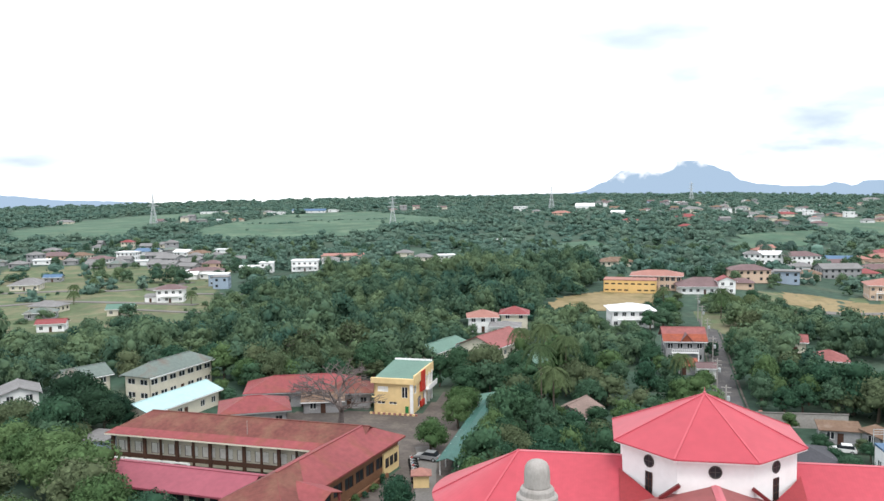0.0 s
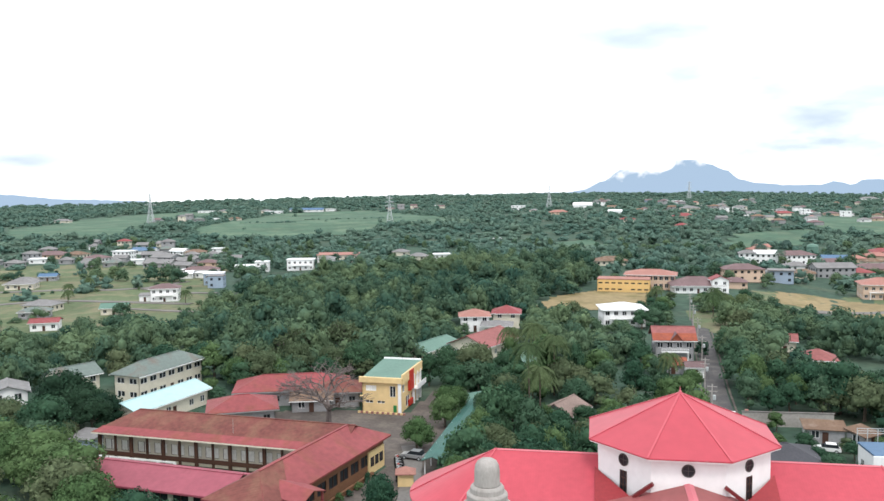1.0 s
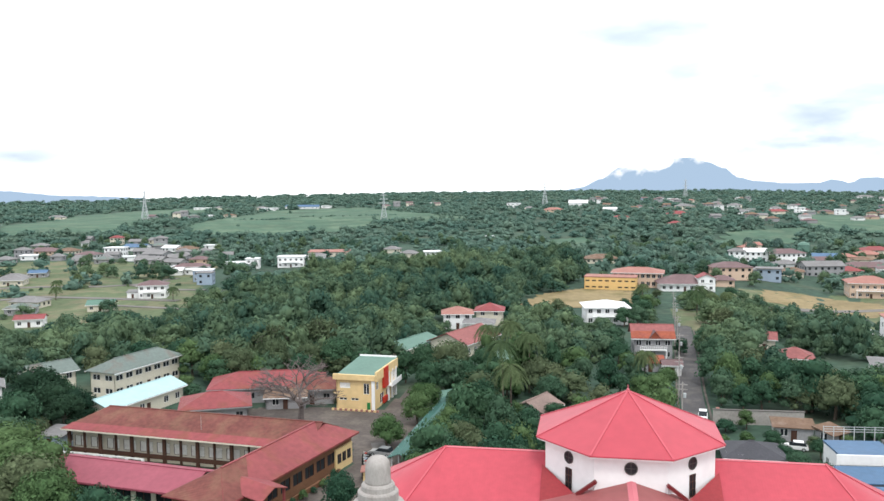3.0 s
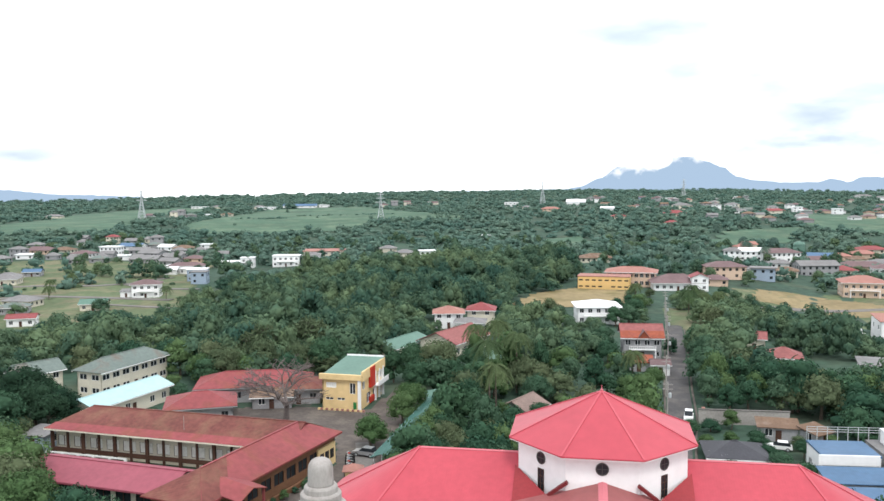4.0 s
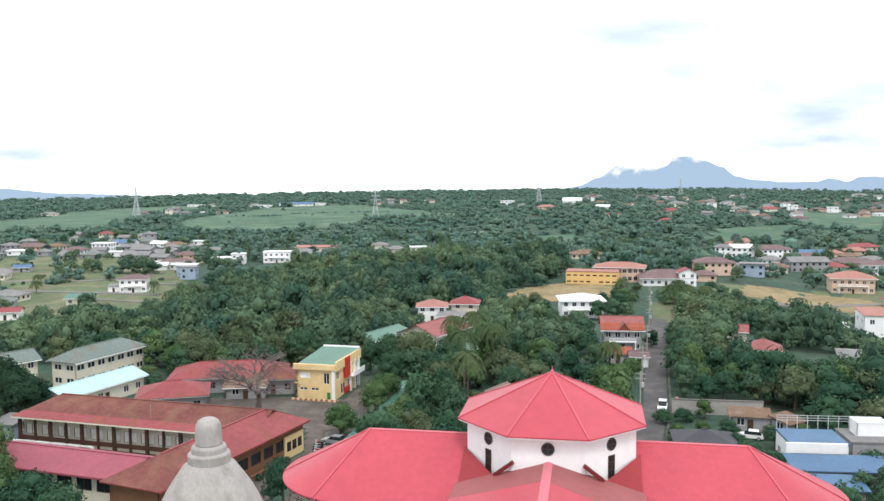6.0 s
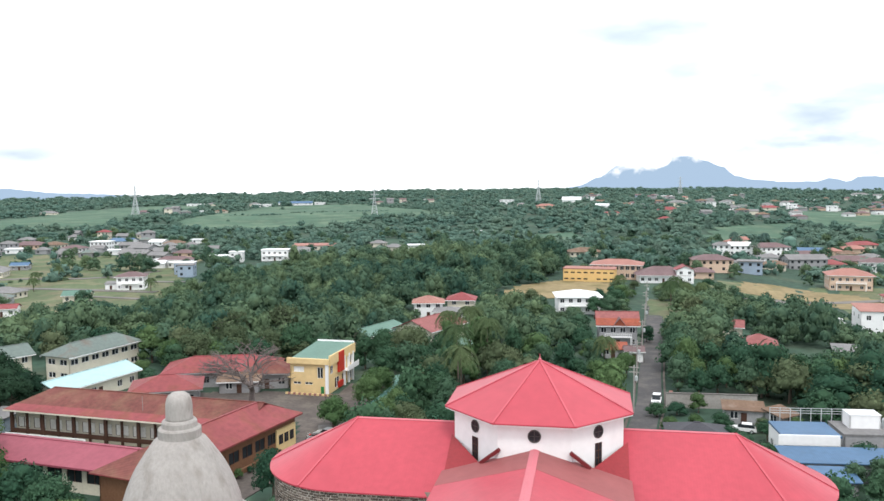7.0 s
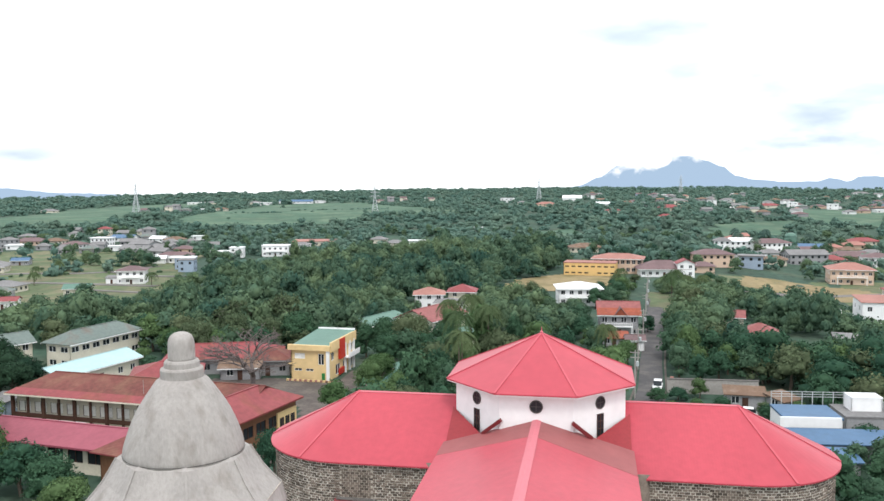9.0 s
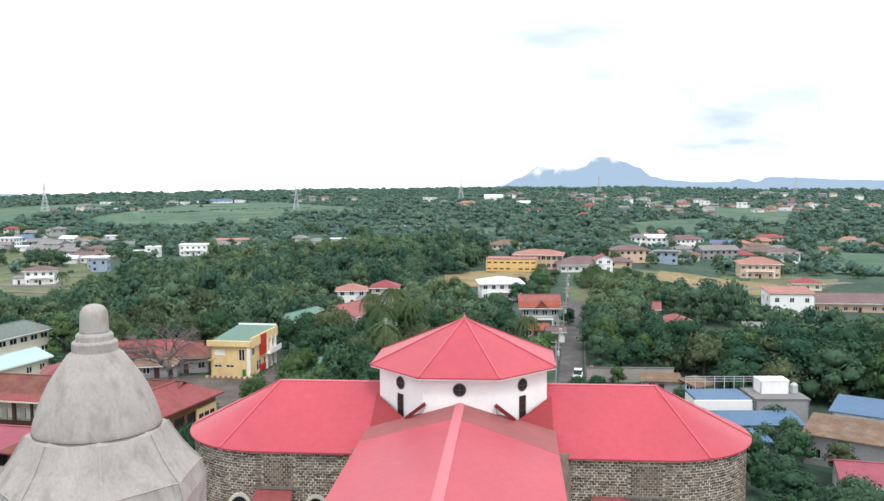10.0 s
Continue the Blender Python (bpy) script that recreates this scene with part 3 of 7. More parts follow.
for index in (-1, 0, 1):
    w = new("round_window")
    w.parent = church
    a = -math.pi / 2 + index * math.pi / 4
    rim_v, k = Shape(), 20
    def ringp(r, out):
        return [on_face(index, r * math.cos(2 * math.pi * i / k), 19.45 + r * math.sin(2 * math.pi * i / k), out) for i in range(k)]
    rim_v.add(ringp(0.62, -0.05) + ringp(0.62, 0.07) + ringp(0.52, 0.07) + ringp(0.52, 0.0), [(j * k + i, j * k + (i + 1) % k, (j + 1) * k + (i + 1) % k, (j + 1) * k + i) for j in range(3) for i in range(k)])
    part("frame", rim_v, LINE, w)
    part("pane", Shape().add(ringp(0.53, 0.02), [tuple(range(k))]), GLASS, w)
    bars = Shape().beam(on_face(index, -0.5, 19.45, 0.04), on_face(index, 0.5, 19.45, 0.04), 0.04, 0.05)
    part("glazing_bar", bars.beam(on_face(index, 0, 18.95, 0.04), on_face(index, 0, 19.95, 0.04), 0.05, 0.04), LINE, w)
for index in (-1, 1):
    w = new("louvred_opening")
    w.parent = church
    off = 0.0
    part("pane", Shape().add(
        [on_face(index, off + u, z, 0.02) for u, z in ((-0.38, 16.3), (0.38, 16.3), (0.38, 18.35), (-0.38, 18.35))], [(0, 1, 2, 3)]), GLASS, w)
    fr = Shape()
    for u in (-0.40, 0.0, 0.40):
        fr.rod(on_face(index, off + u, 16.2, 0.05), on_face(index, off + u, 18.4, 0.05), 0.05, n=4)
    for z in (16.3, 17.0, 17.7, 18.38):
        fr.rod(on_face(index, off - 0.42, z, 0.05), on_face(index, off + 0.42, z, 0.05), 0.045, n=4)
    part("frame", fr, BROWNWOOD, w)
for side in (-1, 1):
    part("gutter", Shape().beam((side * 3.25, -7.35, 18.15), (side * 5.0, -7.1, 16.75), 0.5, 0.32), DARKRED, church, "dark red flashing bar")

# stone walls of the crossing arms: plain core, then dressed stones course by course
WALL_R, THICK = 8.6, 1.2


def arm_outline(side, r, step=0.3):
    """Points along the front and round the end of one arm, with the outward direction; from the nave corner outwards."""
    pts, x = [], 8.6
    while x < REACH:
        pts.append((side * x, -r, 0.0, -1.0))
        x += step
    k = int(r * math.pi * 0.75 / step)
    for i in range(k + 1):
        a = -math.pi / 2 + math.pi * 0.75 * i / k
        pts.append((side * (REACH + r * math.cos(a)), r * math.sin(a), side * math.cos(a), math.sin(a)))
    return pts


stone_jobs = []
for side in (1, -1):
    core = Shape()
    line = arm_outline(side, WALL_R)
    n = len(line)
    ring = [(x, y, 0) for x, y, *_ in line] + [(side * 2, WALL_R, 0), (side * 2, -WALL_R, 0)]
    core.slab([(x, y, EAVE_T - 0.05) for x, y, _ in ring][::side], EAVE_T + 0.2)
    wall = part("wall", core, MORTAR, church, "grey-brown stone wall with pale mortar joints")
    stone_jobs.append((side, wall))
part("wall", Shape().box(-8.3, FRONT_N + 0.5, -0.2, 8.3, -2, EAVE_N - 0.12), MORTAR, church, "stone nave wall")
for side in (1, -1):
    part("eaves_board", Shape().box(min(side * 8.3, side * 8.6), FRONT_N + 0.4, EAVE_N - 0.42, max(side * 8.3, side * 8.6), BACK_N, EAVE_N - 0.17), DARKRED, church)
    # worn pier where the arm meets the nave
    part("pier", Shape().lathe([(1.0, -0.2), (0.95, 8), (0.85, 14.2)], 10, 0.3, side * 9.2, -8.4), STONE_S, church, "dark weathered stone pier", True)
# blocked windows in the arms, with darker stonework
for side in (1, -1):
    panel = part("blocked_window", Shape().box(side * 16.7 - 1.6, -WALL_R - 0.09, 10.5, side * 16.7 + 1.6, -WALL_R, 13.3), DARKMORTAR, church, "blocked window of darker stones")
    for row in range(11):
        for col in range(7):
            u = side * 16.7 - 1.36 + col * 0.44 + (0.14 if row % 2 else -0.06)
            v = 10.66 + row * 0.245
            part("stone", Shape().box(u - 0.18, -WALL_R - 0.14, v - 0.1, u + 0.18, -WALL_R - 0.092, v + 0.1), STONE, panel)
    part("sill", Shape().box(side * 16.7 - 1.9, -WALL_R - 0.3, 10.3, side * 16.7 + 1.9, -WALL_R - 0.002, 10.5), LANE, church, "worn stone sill")

# small lean-to canopy and arched openings on the front of the arms
for side, cx in ((-1, -17.1), (1, 13.6)):
    can = thing("canopy", pose(cx, -8.75, 9.1), "small rusty red lean-to canopy on the stone wall", "canopy")
    part("roof", Shape().slab([(-1.9, -1.7, 0.1), (1.9, -1.7, 0.1), (1.7, 0.1, 1.25), (-1.7, 0.1, 1.25)], 0.08), REDROOF, can)
    part("bracket", Shape().beam((-1.6, 0, -0.8), (-1.6, -1.5, 0.1), 0.12, 0.12), BROWNWOOD, can)
    part("bracket", Shape().beam((1.6, 0, -0.8), (1.6, -1.5, 0.1), 0.12, 0.12), BROWNWOOD, can)
    part("lintel", Shape().box(-0.4, -1.2, -0.8, 0.9, -0.2, -0.1), WHITE, can)
for cx in (-20.4, -13.2):
    arch = Shape()
    pts = [(cx - 0.75, -8.78, 6.5), (cx + 0.75, -8.78, 6.5)] + [(cx + 0.75 * math.cos(a), -8.78, 8.6 + 0.9 * math.sin(a)) for a in (math.pi * i / 10 for i in range(11))]
    arch.slab(pts, 0.15, (0, 1, 0))
    hood = Shape()
    for i in range(10):
        a0, a1 = math.pi * i / 10, math.pi * (i + 1) / 10
        hood.beam((cx + 1.0 * math.cos(a0), -8.85, 8.6 + 1.15 * math.sin(a0)), (cx + 1.0 * math.cos(a1), -8.85, 8.6 + 1.15 * math.sin(a1)), 0.25, 0.3)
    win = part("arched_window", arch, GLASS, church)
    part("hood_mould", hood, MORTAR, win)

# ---- bell tower ----
TX, TY, TURN = -13.64, -47.1, radians(-62)
tower = thing("bell_tower", pose(TX, TY, 0), "weathered grey cement bell tower with a domed octagonal top", "tower")
part("body", Shape().lathe([(4.44, -0.3), (4.39, 23.4), (4.58, 23.5), (4.58, 23.9)], 8, TURN), CONCRETE, tower)
part("skirt", Shape().lathe([(4.58, 23.85), (4.61, 24.9), (4.37, 25.73), (3.95, 26.2), (3.58, 26.66), (3.25, 27.2), (2.97, 27.69), (2.5, 27.9)], 8, TURN), CONCRETE, tower, "flaring eight-sided cement skirt")
part("dome", Shape().lathe([(2.73, 27.6), (2.7, 27.95), (2.64, 28.25), (2.54, 28.55), (2.43, 28.88), (2.3, 29.2), (2.16, 29.52), (2, 29.83), (1.8, 30.15), (1.59, 30.47), (1.38, 30.77), (1.19, 31.05), (0.989, 31.2)], 48), CONCRETE, tower, "stained grey cement dome", True)
part("ring", Shape().lathe([(2.70, 27.755), (2.728, 27.79), (2.70, 27.825)], 48), LINE, tower, "dark crack joint under the dome")
part("collar", Shape().lathe([(0.914, 31.08), (0.97, 31.2), (0.97, 31.58), (0.923, 31.64), (0.81, 31.68), (0.791, 31.9), (0.735, 31.98), (0.678, 32.02)], 32), CONCRETE, tower, "stepped cement collar")
part("finial", Shape().lathe([(0.63, 31.98), (0.608, 32.1), (0.599, 32.7), (0.558, 32.95), (0.468, 33.12), (0.324, 33.22), (0.162, 33.27), (0.018, 33.28)], 28), CONCRETE, tower, "rounded cement finial", True)
seam = Shape()
for i in range(8):
    a, b = TURN + i * math.pi / 4, TURN + (i + 1) * math.pi / 4
    seam.rod((4.395 * math.cos(a), 4.395 * math.sin(a), 25.74), (4.395 * math.cos(b), 4.395 * math.sin(b), 25.74), 0.02, n=4)
part("seam", seam, DARKMORTAR, tower, "dark joint round the skirt")
for i in range(8):
    a = TURN + i * math.pi / 4
    rib = Shape()
    line = [(r * math.cos(a), r * math.sin(a), z) for r, z in ((4.62, 24.92), (4.38, 25.75), (3.96, 26.22), (3.59, 26.68), (3.26, 27.22), (2.98, 27.71))]
    for q0, q1 in zip(line, line[1:]):
        rib.beam(q0, q1, 0.10, 0.06)
    part("rib", rib, CONCRETE, tower, "low cement rib on the skirt's edge")


# ---- buildings ----
def pierced(s, p, q, z0, z1, thick, holes):
    """A wall from p to q (plan points) with rectangular openings (u0, u1, v0, v1) that go right through it, as one closed shell."""
    p, q = Vector((*p, 0)), Vector((*q, 0))
    d = (q - p).normalized()
    n = Vector((-d.y, d.x, 0)) * thick
    us = sorted({0.0, (q - p).length, *(h[0] for h in holes), *(h[1] for h in holes)})
    vs = sorted({z0, z1, *(h[2] for h in holes), *(h[3] for h in holes)})
    at = {}

    def corner(i, j, k):
        if (i, j, k) not in at:
            at[i, j, k] = len(s.v)
            s.v.append((*(p + d * us[i] + n * k).xy, vs[j]))
        return at[i, j, k]

    def solid(i, j):
        if not (0 <= i < len(us) - 1 and 0 <= j < len(vs) - 1):
            return False
        u, v = (us[i] + us[i + 1]) / 2, (vs[j] + vs[j + 1]) / 2
        return not any(h[0] < u < h[1] and h[2] < v < h[3] for h in holes)

    for i in range(len(us) - 1):
        for j in range(len(vs) - 1):
            if not solid(i, j):
                continue
            ring = [(i, j), (i + 1, j), (i + 1, j + 1), (i, j + 1)]
            s.f.append(tuple(corner(*c, 0) for c in ring))
            s.f.append(tuple(corner(*c, 1) for c in ring[::-1]))
            for (a, b), (di, dj) in zip(zip(ring, ring[1:] + ring[:1]), ((0, -1), (1, 0), (0, 1), (-1, 0))):
                if not solid(i + di, j + dj):
                    s.f.append((corner(*b, 0), corner(*a, 0), corner(*a, 1), corner(*b, 1)))
    return s


def window_at(parent, p, q, hole, frame_mat, detail=True, glass=GLASS):
    """Frame and pane in one opening of the wall from p to q."""
    p, q = Vector((*p, 0)), Vector((*q, 0))
    d = (q - p).normalized()
    n = Vector((-d.y, d.x, 0))
    u0, u1, v0, v1 = hole

    def at(u, v, k):
        return (*(p + d * u + n * k).xy, v)

    if not detail:
        part("window", Shape().add([at(u0, v0, 0.1), at(u1, v0, 0.1), at(u1, v1, 0.1), at(u0, v1, 0.1)], [(0, 1, 2, 3)]), glass, parent)
        return
    fr = Shape()
    for a, b in (((u0, v0), (u1, v0)), ((u0, v1), (u1, v1)), ((u0, v0), (u0, v1)), ((u1, v0), (u1, v1)), (((u0 + u1) / 2, v0), ((u0 + u1) / 2, v1))):
        fr.rod(at(*a, 0.07), at(*b, 0.07), 0.06, n=4)
    w = part("window", fr, frame_mat, parent)
    part("pane", Shape().add([at(u0, v0, 0.12), at(u1, v0, 0.12), at(u1, v1, 0.12), at(u0, v1, 0.12)], [(0, 1, 2, 3)]), glass, w)


def roof_shape(w, d, over, eave, rise, kind, inset=None):
    """Hip, gable, flat or lean-to roof over a w by d plan."""
    x, y, s, t = w / 2 + over, d / 2 + over, Shape(), 0.14
    if kind == "flat":
        return s.box(-x, -y, eave, x, y, eave + rise)
    if kind == "shed":
        return s.slab([(-x, -y, eave), (x, -y, eave), (x, y, eave + rise), (-x, y, eave + rise)], t)
    k = 0 if kind == "gable" else (min(y, x * 0.95) if inset is None else inset)
    top = eave + rise
    for e in (1, -1):
        s.slab([(-x, -y * e, eave), (x, -y * e, eave), (x - k, 0, top), (-x + k, 0, top)][::e], t)
    if k:
        for e in (1, -1):
            s.slab([(e * x, -y, eave), (e * x, y, eave), (e * (x - k), 0, top)][::e], t)
    return s


def house(m, w, d, storeys, roof_mat, wall_mat, label, name="house", kind="hip", high=3.0, rise=1.8, over=0.7, every=3.0, detail=True, base=0.0, category="house", group="", trim=WHITE, win=(1.3, 1.3), balcony=False, sides=("front", "left", "right")):
    """A house: pierced walls, windows, a door, floor line, roof. Its front is the local -y side."""
    root = thing(name, m, label, category, group)
    eave = base + storeys * high
    walls = Shape()
    lines = {"front": ((-w / 2, -d / 2), (w / 2, -d / 2), w), "right": ((w / 2, -d / 2), (w / 2, d / 2), d), "back": ((w / 2, d / 2), (-w / 2, d / 2), w), "left": ((-w / 2, d / 2), (-w / 2, -d / 2), d)}
    todo = []
    for key, (p, q, long) in lines.items():
        holes = []
        if key in sides:
            k = max(1, int(long / every))
            for lev in range(storeys):
                for i in range(k):
                    u = long * (i + 0.5) / k
                    if key == "front" and lev == 0 and i == k // 2 and win[1] < 2:
                        continue
                    holes.append((u - win[0] / 2, u + win[0] / 2, base + lev * high + 0.95, base + lev * high + 0.95 + win[1]))
            todo.append((p, q, holes))
        if detail:
            part("wall", pierced(Shape(), p, q, -0.4, eave, 0.2, holes), wall_mat, root)
        else:
            pierced(walls, p, q, -0.4, eave, 0.2, holes)
    if kind == "gable":
        for e in (1, -1):
            gable_end = Shape() if detail else walls
            gable_end.slab([(e * w / 2, -d / 2, eave), (e * w / 2, d / 2, eave), (e * w / 2, 0, eave + rise * 0.92)], 0.15, (-e, 0, 0))
            if detail:
                part("gable", gable_end, wall_mat, root)
    walls.box(-w / 2 + 0.2, -d / 2 + 0.2, eave - 0.2, w / 2 - 0.2, d / 2 - 0.2, eave - 0.05)
    part("upper_floor" if detail else "wall", walls, wall_mat, root)
    for p, q, holes in todo:
        for h in holes:
            window_at(root, p, q, h, trim, detail)
    part("roof", roof_shape(w, d, over, eave, rise, kind), roof_mat, root)
    if kind in ("hip", "gable") and detail:
        k = 0 if kind == "gable" else min(d / 2 + over, (w / 2 + over) * 0.95)
        part("ridge_cap", Shape().beam((-w / 2 - over + k, 0, eave + rise + 0.02), (w / 2 + over - k, 0, eave + rise + 0.02), 0.3, 0.1), roof_mat, root)
        for e in (1, -1):
            part("fascia", Shape().box(-w / 2 - over, e * (d / 2 + over) - 0.05, eave - 0.3, w / 2 + over, e * (d / 2 + over) + 0.05, eave - 0.1), trim, root)
    if detail and win[1] < 2:
        part("door", Shape().box(-0.5, -d / 2 - 0.05, 0, 0.5, -d / 2 + 0.02, 2.05), BROWNWOOD, root)
    if balcony and storeys > 1:
        bal = Shape().box(-w * 0.35, -d / 2 - 1.3, high - 0.15, w * 0.35, -d / 2, high)
        bal.box(-w * 0.35, -d / 2 - 1.3, high + 0.8, w * 0.35, -d / 2 - 1.22, high + 0.9)
        for i in range(int(w * 0.7 / 0.5) + 1):
            x = -w * 0.35 + i * 0.5
            bal.box(x, -d / 2 - 1.3, high, x + 0.1, -d / 2 - 1.22, high + 0.85)
        for x in (-w * 0.34, w * 0.34 - 0.25):
            bal.box(x, -d / 2 - 1.28, 0, x + 0.25, -d / 2 - 1.03, high - 0.15)
        part("balcony", bal, trim, root)
    return root


def spot(x, y, turn=0.0, lift=0.0):
    return pose(x, y, land(x, y) + lift, 0, 0, turn)


# school: long colonnaded wing, cross wing, low front wing
def school_wing(m, long, deep, eave, rise, roof_mat, label, inset_l, inset_r, colonnade, wall_mat=CREAM):
    root = thing("school_wing", m, label, "school building")
    x, y, top = long / 2, deep / 2, eave + rise
    s = Shape()
    s.slab([(-x, -y, eave), (x, -y, eave), (x - inset_r, 0, top), (-x + inset_l, 0, top)], 0.14)
    s.slab([(x, y, eave), (-x, y, eave), (-x + inset_l, 0, top), (x - inset_r, 0, top)], 0.14)
    if inset_l:
        s.slab([(-x, y, eave), (-x, -y, eave), (-x + inset_l, 0, top)], 0.14)
    if inset_r:
        s.slab([(x, -y, eave), (x, y, eave), (x - inset_r, 0, top)], 0.14)
    part("roof", s, roof_mat, root)
    if colonnade:
        part("roof_sheet", Shape().slab([(-x + 0.2, -y - 0.05, eave + 0.03), (x - 5, -y - 0.05, eave + 0.03), (x - 5, -y + 1.7, eave + 0.03 + rise * 1.75 / y), (-x + 1.2, -y + 1.7, eave + 0.03 + rise * 1.75 / y)], 0.06), REDROOF, root, "newer red eaves sheets")
    part("fascia", Shape().box(-x + 0.05, -y - 0.06, eave - 0.28, x - 0.05, -y + 0.04, eave - 0.02), CREAM if colonnade else roof_mat, root)
    part("ridge_cap", Shape().beam((-x + inset_l, 0, top + 0.02), (x - inset_r, 0, top + 0.02), 0.35, 0.1), roof_mat, root)
    back = -y + (2.0 if colonnade else 1.0)
    k = int(long / 3.1)
    holes = [(long * (i + 0.12) / k, long * (i + 0.88) / k, 1.55, 3.35) for i in range(k)]
    part("wall", pierced(Shape(), (-x + 0.8, back), (x - 0.8, back), -0.3, eave - 0.1, 0.2, [h for h in holes if h[1] < long - 1.8]), wall_mat, root)
    part("wall", pierced(Shape(), (x - 0.8, y - 1.0), (-x + 0.8, y - 1.0), -0.3, eave - 0.1, 0.2, []), wall_mat, root)
    part("wall", pierced(Shape(), (x - 0.8, back), (x - 0.8, y - 1.0), -0.3, eave - 0.1, 0.2, []), wall_mat, root)
    part("wall", pierced(Shape(), (-x + 0.8, y - 1.0), (-x + 0.8, back), -0.3, eave - 0.1, 0.2, []), wall_mat, root)
    for h in holes:
        if h[1] < long - 1.8:
            window_at(root, (-x + 0.8, back), (x - 0.8, back), h, BROWNWOOD, True, PANELS if colonnade else GLASS)
    if colonnade:
        for i in range(k + 1):
            cx = -x + 1.0 + (long - 2.0) * i / k
            big = 0.26 if i % 2 == 0 else 0.14
            part("column", Shape().box(cx - big, -y + 0.7, 0, cx + big, -y + 1.1, eave - 0.1), BROWNWOOD, root)
        part("parapet", Shape().box(-x + 0.9, -y + 0.78, 0.95, x - 0.9, -y + 0.92, 1.7), BROWNWOOD, root, "dark brown railing panel")
        rail = Shape()
        rail.box(-x + 0.5, -y - 0.3, 0.95, -x + 16.4, -y - 0.05, 1.15)
        for i in range(6):
            rx = -x + 0.5 + i * 3.1
            rail.box(rx, -y - 0.33, -0.1, rx + 0.45, -y - 0.02, 1.0)
        part("balustrade", rail, WHITE, root, "white low balustrade")
    return root


school_wing(pose(-69.0, 44.6, 0.0, 0, 0, -6.0), 45.5, 13.0, 5.0, 2.55, RUSTROOF, "long school wing with a rust-streaked red roof and dark columns", 5.0, 0.0, True)
cross = school_wing(pose(-50.6, 30.5, 0.0, 0, 0, 76.5), 35.0, 10.2, 5.0, 2.55, REDROOF, "school cross wing with a red hipped roof and brown walls", 6.0, 5.2, False, BROWNWALL)
porch = Shape()
porch.slab([(-13.5, -8.0, 4.6), (-10.5, -8.0, 5.6), (-10.5, -2.5, 6.4), (-13.5, -4.5, 5.2)], 0.12)
porch.slab([(-10.5, -8.0, 5.6), (-7.5, -8.0, 4.6), (-7.5, -4.5, 5.2), (-10.5, -2.5, 6.4)], 0.12)
for px in (-13.1, -7.9):
    porch.box(px - 0.15, -7.8, -0.2, px + 0.15, -7.5, 4.6)
part("porch", porch, REDROOF, cross, "small gabled entrance porch")
for e in (1, -1):
    part("roof_sheet", Shape().slab([(-17.4, -5.1 * e, 5.03), (-12.0, -5.1 * e, 5.03), (-6.0, 0, 7.58), (-11.5, 0, 7.58)][::e], 0.02), RUSTROOF, cross, "rust-browned sheets at the roof's end")
part("roof_sheet", Shape().slab([(-17.5, 5.05, 5.04), (-17.5, -5.05, 5.04), (-11.55, 0, 7.59)], 0.02), RUSTROOF, cross, "rust-browned hip end")
school_wing(pose(-70.5, 24.6, 0.0, 0, 0, -8.0), 27.0, 10.0, 4.0, 1.7, PINKROOF, "low school wing with a faded pink roof", 0.0, 0.0, False)
part("wall_band", Shape().box(-10, -5.35, 0.0, 11.0, -4.95, 0.8), BROWNWALL, cross, "brown planter wall")
part("wall_panel", Shape().box(11.2, -4.4, -0.2, 16.4, -4.12, 3.6), YELLOW, cross, "yellow painted wall end")
for wx in (11.7, 13.2, 14.7):
    pane = part("window", Shape().box(wx, -4.46, 1.2, wx + 1.1, -4.402, 2.7), GLASS, cross)
    part("mullion", Shape().box(wx + 0.5, -4.5, 1.2, wx + 0.6, -4.462, 2.7), BROWNWOOD, pane)

# classrooms round the yard
for x, y, turn, w, d, mat, rise in ((-72.5, 84.0, 18, 23, 10, REDROOF, 2.3), (-76.5, 66.5, 24, 12, 9, REDROOF, 2.0), (-62.0, 83.0, 14, 9, 8, RUSTROOF, 1.8)):
    house(spot(x, y, turn), w, d, 1, mat, GREYWALL, "single-storey classroom with a faded red hipped roof", "classroom", "hip", 3.4, rise, 0.9, 3.0, category="school building", group="classrooms round the yard", trim=GREYWALL)
house(spot(-66.0, 77.5, 16), 8, 6, 1, BROWNROOF, GREYWALL, "small shed with a patched brown roof", "shed", "gable", 2.6, 1.0, 0.5, category="shed")
# lean-to with a striped roof behind the long wing
stripes = thing("lean_to", spot(-86.0, 55.5, -4), "lean-to with a striped worn roof of grey and brown sheets", "shed")
for i in range(12):
    part("roof_sheet", Shape().slab([(-6 + i, -2, 3.4), (-5.06 + i, -2, 3.4), (-5.06 + i, 2, 4.1), (-6 + i, 2, 4.1)], 0.06), GREYROOF if i % 2 else CREAM, stripes)
part("wall", Shape().box(-5.8, -1.6, -0.2, 5.8, 1.6, 3.3), GREYWALL, stripes, "grey rendered wall")

